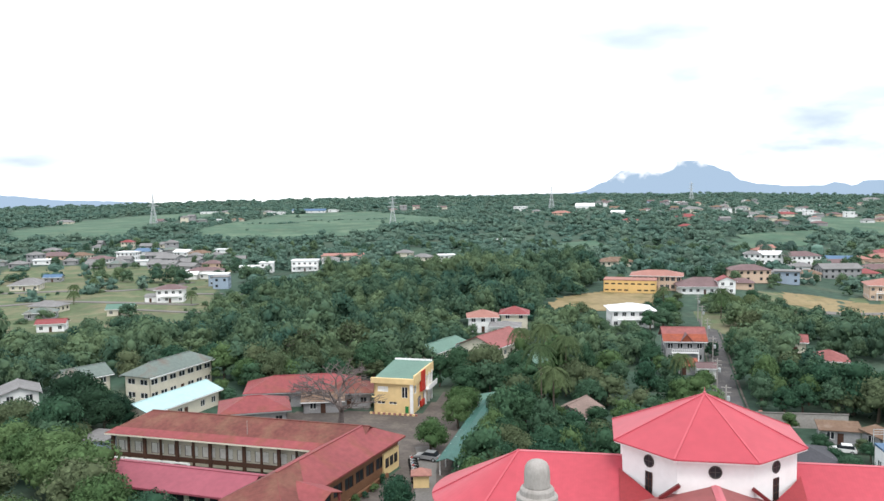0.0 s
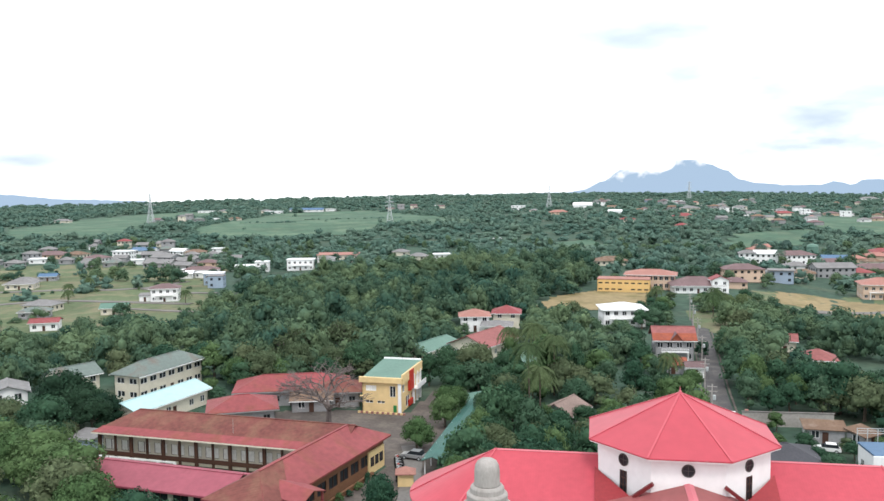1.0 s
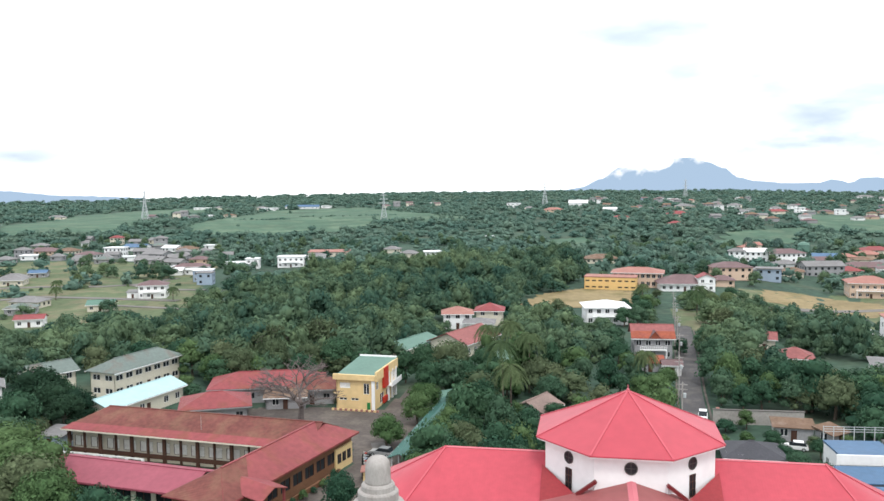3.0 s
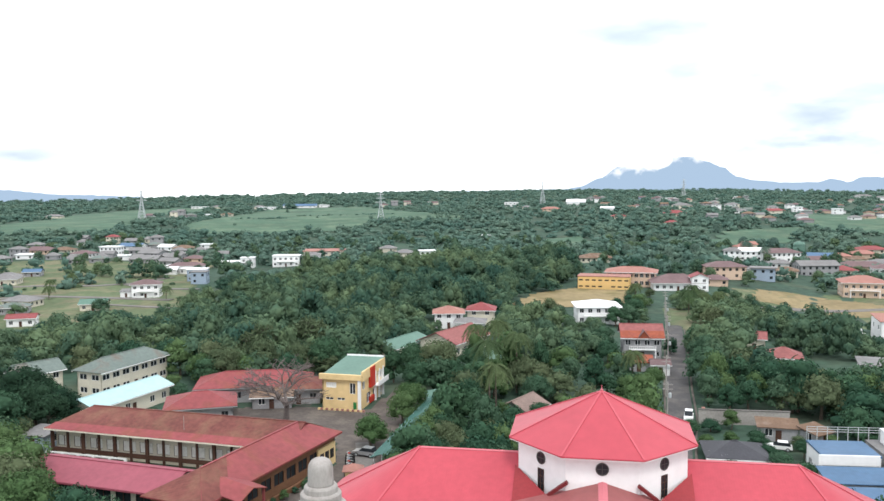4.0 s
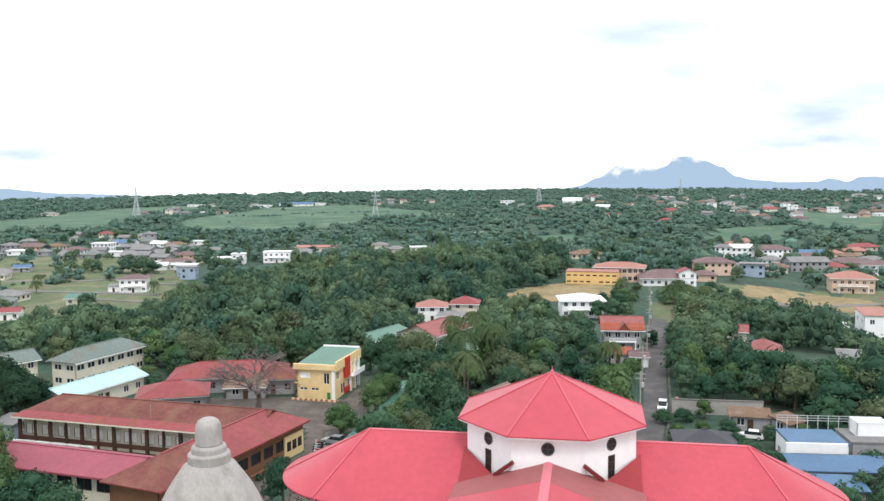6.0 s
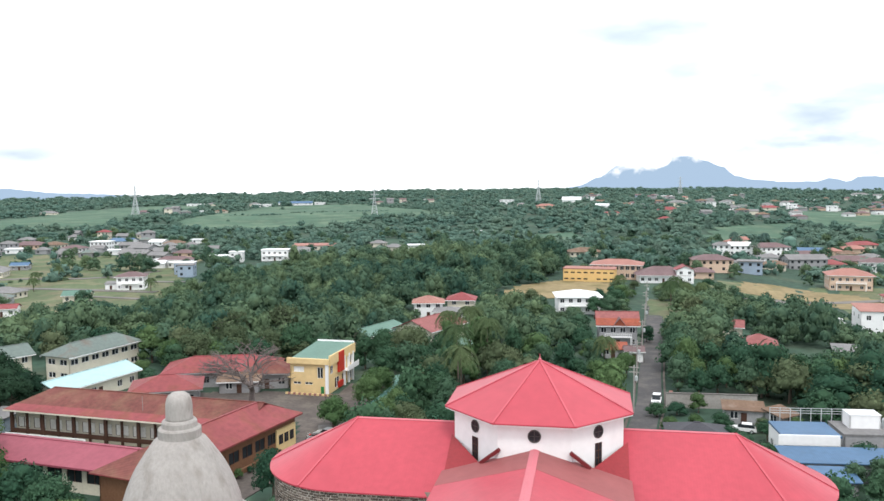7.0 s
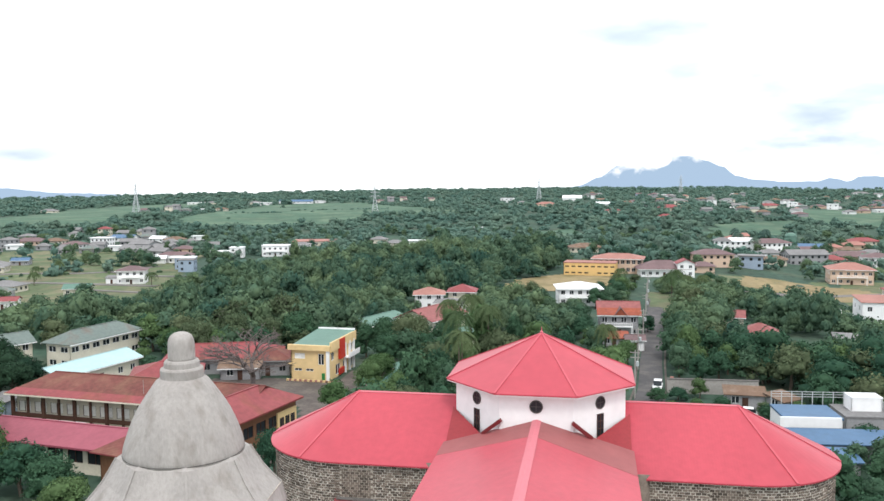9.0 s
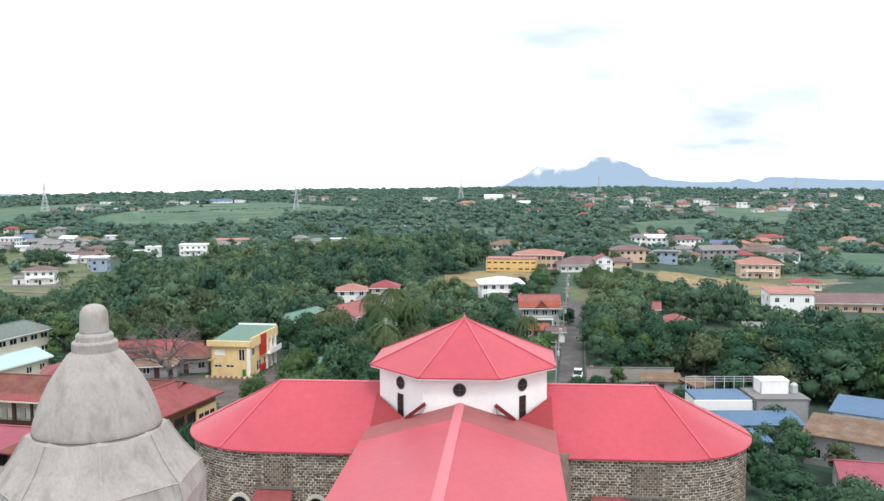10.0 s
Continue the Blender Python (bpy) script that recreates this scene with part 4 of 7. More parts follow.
house(spot(-105.6, 87.5, 77.5), 20.5, 6.8, 2, GREYGREEN, CREAM, "two-storey cream school hall with a grey-green hipped roof", "school_hall", "hip", 2.9, 2.2, 0.8, 2.7, category="school building", win=(2.0, 1.2))
house(spot(-95.4, 69.0, 77.0), 20.5, 7.4, 1, AQUA, CREAM, "low cream hall with a bright pale aqua roof", "school_hall", "gable", 3.4, 1.6, 0.7, 3.2, category="school building")
house(spot(-121.0, 78.0, 62), 9, 6, 2, GREYGREEN, CREAM, "cream building with a grey-green roof behind trees", "school_hall", "gable", 2.7, 2.0, 0.7, category="school building")
house(spot(-127.0, 65.0, -51), 8, 7, 2, GREYROOF, WHITE, "small white gabled building among trees", "house", "gable", 2.6, 1.4, 0.6)
house(spot(-96.5, 46.0, -6), 5, 5, 1, GREYROOF, BLUEWALL, "small blue-grey shed beside the school wing", "shed", "shed", 2.6, 0.4, 0.3, category="shed")


def yellow_building():
    root = thing("school_building", pose(-50.4, 84.0, 0.3, 0, 0, -4.0), "two-storey yellow school building with a green roof and red panel", "school building")
    w, d, h = 8.2, 15.0, 6.7
    x, y = w / 2, d / 2
    f_holes = [(0.8, 3.0, 4.1, 5.2), (5.9, 7.1, 3.0, 5.2), (0.7, 2.3, 1.6, 2.1), (3.2, 4.8, 1.6, 2.1)]
    part("wall", pierced(Shape(), (-x, -y), (x, -y), -0.5, h, 0.25, f_holes), YELLOW, root)
    r_holes = [(1.2, 2.6, 3.6, 5.2), (8.0, 9.4, 3.7, 5.1), (11.4, 13.2, 3.6, 5.2), (3.6, 6.0, 0.2, 2.3), (7.6, 9.4, 0.2, 2.3), (11.2, 13.2, 0.2, 2.3)]
    part("wall", pierced(Shape(), (x, -y), (x, y), -0.5, h, 0.25, r_holes), YELLOW, root)
    part("wall", pierced(Shape(), (x, y), (-x, y), -0.5, h, 0.25, []), YELLOW, root)
    part("wall", pierced(Shape(), (-x, y), (-x, -y), -0.5, h, 0.25, [(3, 4.4, 4, 5.2), (8, 9.4, 4, 5.2)]), YELLOW, root)
    for i, hole in enumerate(f_holes):
        window_at(root, (-x, -y), (x, -y), hole, WHITE, True, PANELS if i == 0 else GLASS)
    for hole in r_holes:
        window_at(root, (x, -y), (x, y), hole, WHITE)
    part("cornice", Shape().box(-x - 0.5, -y - 0.6, 5.9, x + 0.3, -y - 0.02, 7.0), YELLOW, root, "projecting yellow parapet band")
    part("ledge", Shape().box(-x - 0.4, -y - 0.5, 2.95, -x + 0.4, -y - 0.02, 3.1), YELLOW, root)
    part("pilaster", Shape().box(x - 0.5, -y - 0.35, -0.4, x + 0.12, -y - 0.02, 5.9), WHITE, root, "white corner pilaster")
    part("roof", Shape().slab([(-x - 0.2, -y, 6.6), (x + 0.2, -y, 6.6), (x + 0.2, y, 7.6), (-x - 0.2, y, 7.6)], 0.15), GREENROOF, root, "pale green sheet roof")
    part("side_parapet", Shape().box(x + 0.02, -y + 0.4, 5.5, x + 0.35, y, 7.5), YELLOW, root)
    part("panel", Shape().box(x + 0.05, -y + 5.0, 3.2, x + 0.55, -y + 7.8, 7.4), REDPAINT, root, "red painted wall panel")
    part("base_panel", Shape().box(x + 0.05, -y + 5.0, 0.0, x + 0.4, -y + 7.6, 1.2), REDPAINT, root)
    for yy in (-y + 8.2, -y + 10.8, -y + 13.2):
        part("pier", Shape().box(x + 0.02, yy, -0.4, x + 0.45, yy + 0.5, 6.0), WHITE, root)
    bal = Shape().box(x, -y + 8.0, 2.8, x + 1.3, y - 0.4, 3.0)
    bal.box(x + 1.2, -y + 8.0, 3.0, x + 1.3, y - 0.4, 3.9)
    part("balcony", bal, WHITE, root)
    part("rear_parapet", Shape().box(-x - 0.1, y - 0.3, 7.3, x + 0.1, y, 7.9), WHITE, root)
    part("door", Shape().box(x - 1.6, -y - 0.06, -0.3, x - 0.9, -y + 0.02, 1.3), GREENPAINT, root, "green door")
    kerb = thing("planter", pose(-50.6, 75.2, 0.0, 0, 0, -4.0), "low orange brick planter edging with plants", "planter")
    for i in range(18):
        part("brick", Shape().box(-5 + i * 0.56, -0.2, 0, -5 + i * 0.56 + 0.46, 0.2, 0.45), SALMON if i % 2 else YELLOW, kerb)


yellow_building()

# houses that stand out, nearest first
red_house = house(spot(11.6, 137.0, 3), 9.6, 8.5, 2, FADEDROOF, GREYWALL, "two-storey grey house with a faded red roof, orange below", "house", "gable", 2.9, 2.9, 0.8, 2.4, balcony=True)
part("roof_sheet", Shape().slab([(-5.55, -5.12, 5.86), (5.55, -5.12, 5.86), (5.55, -2.6, 7.32), (-5.55, -2.6, 7.32)], 0.1), ORANGEROOF, red_house, "orange lower roof sheets")
dorm = thing("roof_dormer", spot(12.2, 132.2, 3, 5.8), "small red gabled dormer over the house front", "dormer")
part("gable", Shape().slab([(-1.4, -0.3, 0), (1.4, -0.3, 0), (0, -0.3, 1.7)], 0.2, (0, 1, 0)), ORANGEROOF, dorm)
part("roof", Shape().slab([(-1.7, -0.5, -0.1), (0, -0.5, 1.9), (0, 3, 1.9), (-1.7, 3, -0.1)], 0.1).slab([(0, -0.5, 1.9), (1.7, -0.5, -0.1), (1.7, 3, -0.1), (0, 3, 1.9)], 0.1), MAROON, dorm)
house(spot(10.2, 121.5, 2), 6.5, 4.5, 1, ORANGEROOF, GREYWALL, "low shed with an orange-red sheet roof before the house", "shed", "shed", 2.3, 0.9, 0.4, category="shed")
house(spot(15.0, 117.5, 2), 4.2, 4, 1, MAROON, WHITE, "small white hut with a maroon roof beside the street", "hut", "gable", 2.7, 0.9, 0.4, category="hut")
house(spot(0.5, 193.0, 8), 13.5, 11, 2, WHITEROOF, WHITE, "white two-storey house with a white roof among trees", "house", "hip", 2.9, 1.6, 0.8, 2.6, balcony=True)
house(spot(4.5, 284.0, -6), 22, 10, 2, SALMON, ORANGE, "orange-yellow hall with a low row of windows", "hall", "flat", 2.7, 0.35, 0.15, 2.6, category="hall", win=(1.7, 0.6), detail=False)
house(spot(16.5, 295.0, -6), 21, 12, 2, SALMON, PEACH, "peach building with a broad salmon hipped roof and arcade", "hall", "hip", 3.3, 1.9, 1.0, 2.3, category="hall", win=(1.5, 1.7))
house(spot(34.5, 284.5, 4), 20, 13, 1, MAROON, WHITE, "white bungalow with a broad maroon hipped roof", "house", "hip", 3.4, 3.2, 1.2, 2.8)
house(spot(43.5, 281.0, 94), 7, 7, 2, REDROOF, WHITE, "white gabled house front with a red roof", "house", "gable", 2.9, 1.8, 0.6)
house(spot(-46.0, 177.0, 10), 9, 8, 2, SALMON, WHITE, "pale house with a dusty pink roof in the woods", "house", "hip", 2.5, 1.8, 0.7)
house(spot(-36.5, 184.5, 4), 8.5, 8, 2, REDROOF, CREAM, "house with a bright red hipped roof in the woods", "house", "hip", 2.5, 2.0, 0.7)
house(spot(-38.0, 170.0, 4), 9, 7, 1, GREYROOF, WHITE, "low grey-roofed house among trees", "house", "hip", 3.2, 1.0, 0.6)
house(spot(-38.0, 139.0, 68), 17, 11, 1, FADEDROOF, CREAM, "large low house with a salmon red gabled roof", "house", "gable", 3.6, 2.6, 0.9)
house(spot(-52.0, 133.0, 70), 17, 8, 1, GREENROOF, CREAM, "long building with a pale green roof in the trees", "house", "gable", 3.0, 1.4, 0.7)
house(spot(-26.0, 118.0, 80), 9, 6, 1, GREENROOF, CREAM, "small building with a pale green roof", "house", "gable", 2.8, 1.2, 0.5)
house(spot(-31.0, 82.5, 30), 7, 6, 1, GREENROOF, CREAM, "garden pavilion with a green roof", "pavilion", "hip", 2.4, 1.3, 0.6, category="pavilion", detail=False)
house(spot(-14.2, 76.5, 66), 7.4, 6.2, 1, THATCH, GREYWALL, "grey hut with a weathered pinkish brown roof among trees", "hut", "gable", 2.2, 1.9, 0.8, category="hut")
house(spot(45.0, 128.5, -8), 7.5, 6.5, 1, FADEDROOF, CREAM, "low house with a faded red roof half hidden by trees", "house", "hip", 3.2, 2.0, 0.8)
house(spot(42.5, 152.0, -8), 5.5, 5, 1, FADEDROOF, CREAM, "small house with a red roof among trees", "house", "gable", 3.4, 1.6, 0.6)
house(spot(91.0, 187.0, -2), 13.4, 10, 2, SALMON, WHITE, "white two-storey building with a flat red roof", "house", "shed", 3.7, 1.0, 0.4, 3.4, win=(1.3, 1.4))
house(spot(120.0, 210.0, -3), 36, 14, 1, MAROON, PEACH, "long low building with a broad red-brown roof", "hall", "gable", 3.6, 2.4, 1.2, 3.0, category="hall")
house(spot(123, 266, -3), 11, 8, 1, REDROOF, CREAM, "small house with a pink-red roof", "house", "hip", 3.2, 1.6, 0.8)
house(spot(66.0, 125.0, -10), 9, 7, 1, GREYROOF, WHITE, "low white building with a grey sheet roof", "house", "shed", 2.6, 0.6, 0.6)
house(spot(117.0, 311.0, -6), 17.5, 13, 2, SALMON, PEACH, "peach two-storey house with a salmon hipped roof", "house", "hip", 3.4, 2.6, 1.0, 2.8, balcony=True)
house(spot(150.0, 380.0, -8), 15, 12, 2, MAROON, WHITE, "white two-storey house with a dark roof", "house", "hip", 3.0, 2.0, 0.8, 2.8)
house(spot(-200.5, 264.5, 20), 12, 9, 2, MAROON, WHITE, "white two-storey house with a dull red-grey roof on a grassy lot", "house", "hip", 3.1, 1.8, 0.8, 2.6, balcony=True)
house(spot(-209.5, 263.0, 20), 5, 6, 1, GREYROOF, WHITE, "white single-storey annexe beside the house", "house", "shed", 2.8, 0.6, 0.4)
house(spot(-206.0, 187.0, 24), 9.5, 7, 1, REDROOF, WHITE, "white house with a pinkish red roof and blue gate", "house", "gable", 3.2, 1.2, 0.6)
house(spot(-201.5, 225.0, 20), 10, 7, 1, GREENROOF, CREAM, "unfinished house with a pale green roof", "house", "gable", 3.0, 1.6, 0.6)
house(spot(-228.5, 212.0, 24), 11, 8, 1, GREYGREEN, GREYWALL, "house with a grey-green roof at the edge of the lots", "house", "hip", 3.0, 1.6, 0.6)
house(spot(-299.0, 298.0, 20), 14, 10, 1, GREYROOF, CREAM, "cream bungalow with a grey hipped roof by the lane", "house", "hip", 3.2, 2.4, 0.9)
house(spot(-309.0, 334.0, 20), 9, 7, 1, BLUEROOF, GREYWALL, "small grey house with a blue-grey roof", "house", "gable", 2.8, 1.4, 0.6)
house(spot(-199.0, 314.0, 14), 8, 7, 2, GREYROOF, BLUEWALL, "pale blue-grey block with blank walls", "house", "flat", 3.0, 0.4, 0.2, detail=False)
house(spot(-205.0, 389.0, 14), 8, 7, 2, WHITEROOF, WHITE, "white flat-roofed two-storey house", "house", "flat", 3.0, 0.4, 0.3)
house(spot(-206.0, 326.0, 16), 10, 8, 2, WHITEROOF, BLUEWALL, "pale blue two-storey house", "house", "flat", 3.0, 0.4, 0.3)
house(spot(-183.0, 396.0, 12), 16, 9, 2, WHITEROOF, WHITE, "white stepped house with flat roofs", "house", "flat", 3.1, 0.5, 0.3, balcony=True)
house(spot(-169.0, 402.0, 12), 10, 9, 2, GREYROOF, WHITE, "white house with a grey roof", "house", "hip", 3.1, 1.4, 0.6)
house(spot(-168.0, 424.0, 12), 26, 12, 2, SALMON, CREAM, "long pale building behind the white houses", "house", "shed", 3.2, 0.6, 0.5)
house(spot(-236.0, 372.0, 16), 20, 9, 1, MAROON, WHITE, "long low house with a brown roof", "house", "hip", 3.2, 1.8, 0.6)

# sheds, walls and roofs beside the street
boundary = thing("boundary_wall", pose(27.2, 77.4, 0, 0, 0, 2), "grey rendered boundary wall beside the street", "wall")
part("wall", Shape().box(-8.2, -0.15, -0.2, 8.2, 0.15, 2.7), POLE, boundary)
part("coping", Shape().box(-8.3, -0.25, 2.7, 8.3, 0.25, 2.85), LANE, boundary)
gate = thing("gate_post", pose(19.9, 77.6, 0), "orange painted gate post", "post")
part("post", Shape().box(-0.3, -0.3, -0.1, 0.3, 0.3, 3.0), SALMON, gate)
house(spot(31.5, 69.5, -4), 6.5, 3.6, 1, BROWNROOF, GREYWALL, "low shack with a rusted brown sheet roof", "shed", "shed", 2.6, 0.7, 0.4, category="shed")
house(spot(37.5, 67.5, 40), 4.2, 3.6, 1, BROWNROOF, GREYWALL, "patched shack with rusted sheets", "shed", "shed", 2.3, 0.8, 0.4, category="shed")
house(spot(22.0, 55.5, 0), 8.5, 7.5, 1, DARKROOF, GREYWALL, "garden house with a dark grey hipped roof", "house", "hip", 2.0, 1.6, 0.8)
house(spot(37.3, 51.2, 4), 8.4, 7.4, 1, BLUEROOF, WHITE, "white building with a blue-grey flat roof and deep white fascia", "house", "flat", 4.2, 0.3, 0.1)
band = thing("fascia_board", pose(37.0, 46.9, 0, 0, 0, 4), "deep white fascia board along the flat roof edge", "fascia")
part("board", Shape().box(-4.4, -0.14, 3.2, 4.4, 0.14, 4.75), WHITE, band)
for px in (-4.2, 0, 4.2):
    part("post", Shape().box(px - 0.1, -0.1, -0.2, px + 0.1, 0.1, 3.2), STEEL, band)
house(spot(39.5, 42.4, 4), 14.5, 4.6, 1, BLUEROOF, GREYWALL, "low building with a blue sheet roof", "house", "shed", 3.0, 0.7, 0.4)
house(spot(36.2, 36.0, 4), 8.0, 4.0, 1, BLUEROOF, GREYWALL, "open shelter with a blue sheet awning", "shelter", "shed", 2.4, 0.6, 0.4, category="shelter")
house(spot(46.8, 54.0, 4), 8.4, 7.0, 1, GREYROOF, GREYWALL, "grey flat-roofed building with a stair head", "house", "flat", 3.9, 0.3, 0.1)
house(spot(46.6, 55.0, 4, 4.2), 4.6, 3.0, 1, WHITEROOF, WHITE, "white stair head on the flat roof", "stair_head", "flat", 2.0, 0.2, 0.05, base=0.0, category="stair head", detail=False, sides=())
house(spot(51.5, 33.0, -30), 12, 8, 1, BROWNROOF, GREYWALL, "building with a plain brown roof", "house", "shed", 4.2, 0.8, 0.5)
house(spot(60.0, 42.0, -30), 15, 7, 1, BLUEROOF, WHITE, "building with a blue roof edge", "house", "shed", 4.6, 0.8, 0.5)
house(spot(50.5, 18.5, -10), 13, 8, 1, PINKROOF, GREYWALL, "low building with a pink-red roof", "house", "gable", 3.4, 1.4, 0.7)
fence = thing("fence", pose(41.5, 58.2, 0, 0, 0, 4), "grey steel rail fence on posts", "fence")
for i in range(11):
    part("post", Shape().box(-8 + i * 1.6, -0.06, 4.4 - 4.4, -7.9 + i * 1.6, 0.06, 5.9), STEEL, fence)
for z in (5.0, 5.4, 5.8):
    part("rail", Shape().box(-8, -0.03, z, 8.1, 0.03, z + 0.08), STEEL, fence)
tank = thing("water_tank", pose(50.0, 54.5, land(46, 49) + 4.2), "steel water tank on the white block's roof", "tank")
part("tank", Shape().lathe([(0.6, 0), (0.6, 1.3), (0.3, 1.6), (0.05, 1.65)], 16), STEEL, tank)
walkway = thing("covered_walkway", pose(-32.6, 60.0, 0, 0, 0, -3.0), "long covered walk with a green sheet roof among garden trees", "walkway")
part("roof", Shape().slab([(-1.9, -19, 2.6), (0, -19, 3.3), (0, 19, 3.3), (-1.9, 19, 2.6)], 0.08).slab([(0, -19, 3.3), (1.9, -19, 2.6), (1.9, 19, 2.6), (0, 19, 3.3)], 0.08), TEALROOF, walkway)
for i in range(10):
    for sx in (-1.5, 1.5):
        part("post", Shape().box(sx - 0.08, -18 + i * 4, -0.1, sx + 0.08, -17.84 + i * 4, 2.75), WHITE, walkway)

# scattered villages, small with distance
rng = random.Random(7)
PALETTE = [(GREYROOF, CREAM, "cream house with a grey roof"), (WHITEROOF, WHITE, "white flat-roofed house"), (GREYROOF, GREYWALL, "grey house with a weathered grey roof"), (GREYROOF, WHITE, "white house with a grey roof"), (MAROON, CREAM, "house with a dull maroon roof"), (MAROON, GREYWALL, "grey house with a dull red roof"), (GREYGREEN, GREYWALL, "grey house with a stained sheet roof"),
           (BROWNROOF, CREAM, "house with a rusty brown roof"), (BROWNROOF, GREYWALL, "grey house with a rusted brown roof"), (MAROON, WHITE, "white house with a dull maroon roof"), (MAROON, BLUEWALL, "blue-grey house with a maroon roof"), (SALMON, CREAM, "cream house with a salmon roof")]
SCATTER = [("west village", (-345, -245, 400, 480), 12), ("east village", (95, 200, 380, 520), 7), ("east village", (180, 290, 320, 520), 9), ("far village", (140, 360, 760, 1000), 22),
           ("far village", (-60, 560, 950, 1420), 56), ("ridge farm", (-330, -215, 1130, 1220), 7), ("west edge", (-420, -330, 400, 560), 12), ("ridge farm", (-560, -430, 820, 900), 6)]
HOUSES = []
STYLES = {"wf": (WHITEROOF, WHITE, "white flat-roofed house", "flat"), "wg": (GREYROOF, WHITE, "white house with a grey hipped roof", "hip"), "ww": (WHITEROOF, WHITE, "white house with a white gabled roof", "gable"),
          "gg": (GREYROOF, GREYWALL, "grey house with a weathered grey sheet roof", "gable"), "wm": (MAROON, WHITE, "white house with a dull maroon roof", "hip"), "mr": (MAROON, PEACH, "peach-walled house with a broad maroon roof", "hip"),
          "br": (BROWNROOF, CREAM, "cream house with a rusty brown roof", "hip"), "bl": (BLUEROOF, WHITE, "white building with a blue sheet roof", "gable"), "bw": (GREYROOF, BLUEWALL, "blue-grey block with a grey flat roof", "flat"),
          "rd": (REDROOF, CREAM, "cream house with a red roof", "hip"), "sa": (SALMON, PEACH, "peach house with a salmon hipped roof", "hip"), "cr": (GREYROOF, CREAM, "cream house with a grey roof", "hip")}
WEST = [(-338, 459, 13, 2, "wf"), (-348, 442, 15, 1, "wm"), (-392, 456, 22, 1, "mr"), (-377, 462, 14, 1, "br"), (-381, 531, 9, 2, "rd"), (-343, 496, 17, 1, "bl"), (-303, 454, 17, 1, "gg"), (-286, 415, 18, 1, "gg"),
        (-314, 495, 12, 1, "ww"), (-299, 491, 14, 1, "br"), (-275, 431, 14, 1, "gg"), (-262, 402, 12, 1, "gg"), (-255, 421, 12, 1, "mr"), (-322, 470, 14, 1, "gg")]
WEST_EDGE = [(-226, 356, 9, 1, "wf"), (-243, 370, 8, 1, "wf"), (-235, 352, 7, 1, "ww"), (-219, 397, 12, 1, "wf"), (-293, 516, 8, 1, "wf"), (-238, 230, 13, 1, "cr"), (-307, 311, 12, 1, "cr"), (-118, 433, 11, 1, "cr"), (-98, 405, 9, 2, "wf"), (-83, 568, 5, 1, "wf"), (-138, 470, 10, 1, "cr")]
EAST = [(79, 421, 9, 2, "wg"), (90, 427, 12, 2, "ww"), (109, 440, 21, 2, "wm"), (141, 475, 15, 1, "bl"), (155, 483, 12, 1, "sa"), (116, 386, 20, 2, "gg"), (131, 398, 17, 1, "rd"), (61, 330, 18, 2, "mr"), (80, 336, 11, 2, "bw"), (97, 368, 12, 1, "br"),
        (149, 420, 26, 1, "mr"), (187, 530, 20, 1, "rd"), (174, 502, 16, 1, "sa"), (53, 300, 10, 1, "mr"), (1, 401, 18, 1, "br"), (102, 404, 12, 1, "wg"), (166, 442, 14, 1, "wg"), (71, 350, 12, 1, "wg")]
FAR_HOUSES = [(-421, 1112, 30, 1, "bl"), (-450, 1122, 20, 1, "bl"), (-398, 1128, 16, 1, "wf"), (-464, 1064, 24, 1, "wf"), (-484, 1084, 15, 1, "cr"), (-590, 1108, 24, 1, "wf"), (-558, 1104, 18, 1, "cr"), (-660, 855, 20, 1, "cr"),
              (-115, 1119, 18, 2, "wf"), (-84, 1002, 12, 1, "cr"), (-50, 937, 22, 1, "sa"), (18, 964, 16, 1, "ww"), (26, 785, 15, 1, "rd"), (70, 694, 12, 1, "rd"), (107, 970, 22, 2, "cr"), (117, 785, 10, 1, "gg")]
FAR_EAST = [(156, 862, 16, 1, "wg"), (196, 890, 24, 1, "rd"), (239, 969, 11, 2, "wf"), (269, 972, 15, 1, "mr"), (287, 978, 15, 1, "wg"), (258, 812, 11, 1, "wg"), (277, 832, 12, 1, "mr"), (298, 850, 11, 1, "wf"), (124, 1337, 28, 1, "wf"), (352, 1034, 16, 1, "mr"), (508, 1630, 30, 1, "wg")]
for group, rows in (("west village", WEST), ("grassy lots", WEST_EDGE), ("east village", EAST), ("far village", FAR_HOUSES), ("far village", FAR_EAST)):
    for x, y, w, floors, style in rows:
        roof, wall, words, kind = STYLES[style]
        HOUSES.append((x, y))
        house(spot(x, y, rng.uniform(-12, 22)), w, max(5.0, min(12.0, w * 0.72)), floors, roof, wall, words + " in the " + group, "house", kind, 2.9, 0.45 if kind == "flat" else 1.3 + 0.05 * w, 0.7, 3.0 if y < 560 else 5.5,
              detail=False, group=group, sides=("front",) if y > 560 else ("front", "left", "right"))
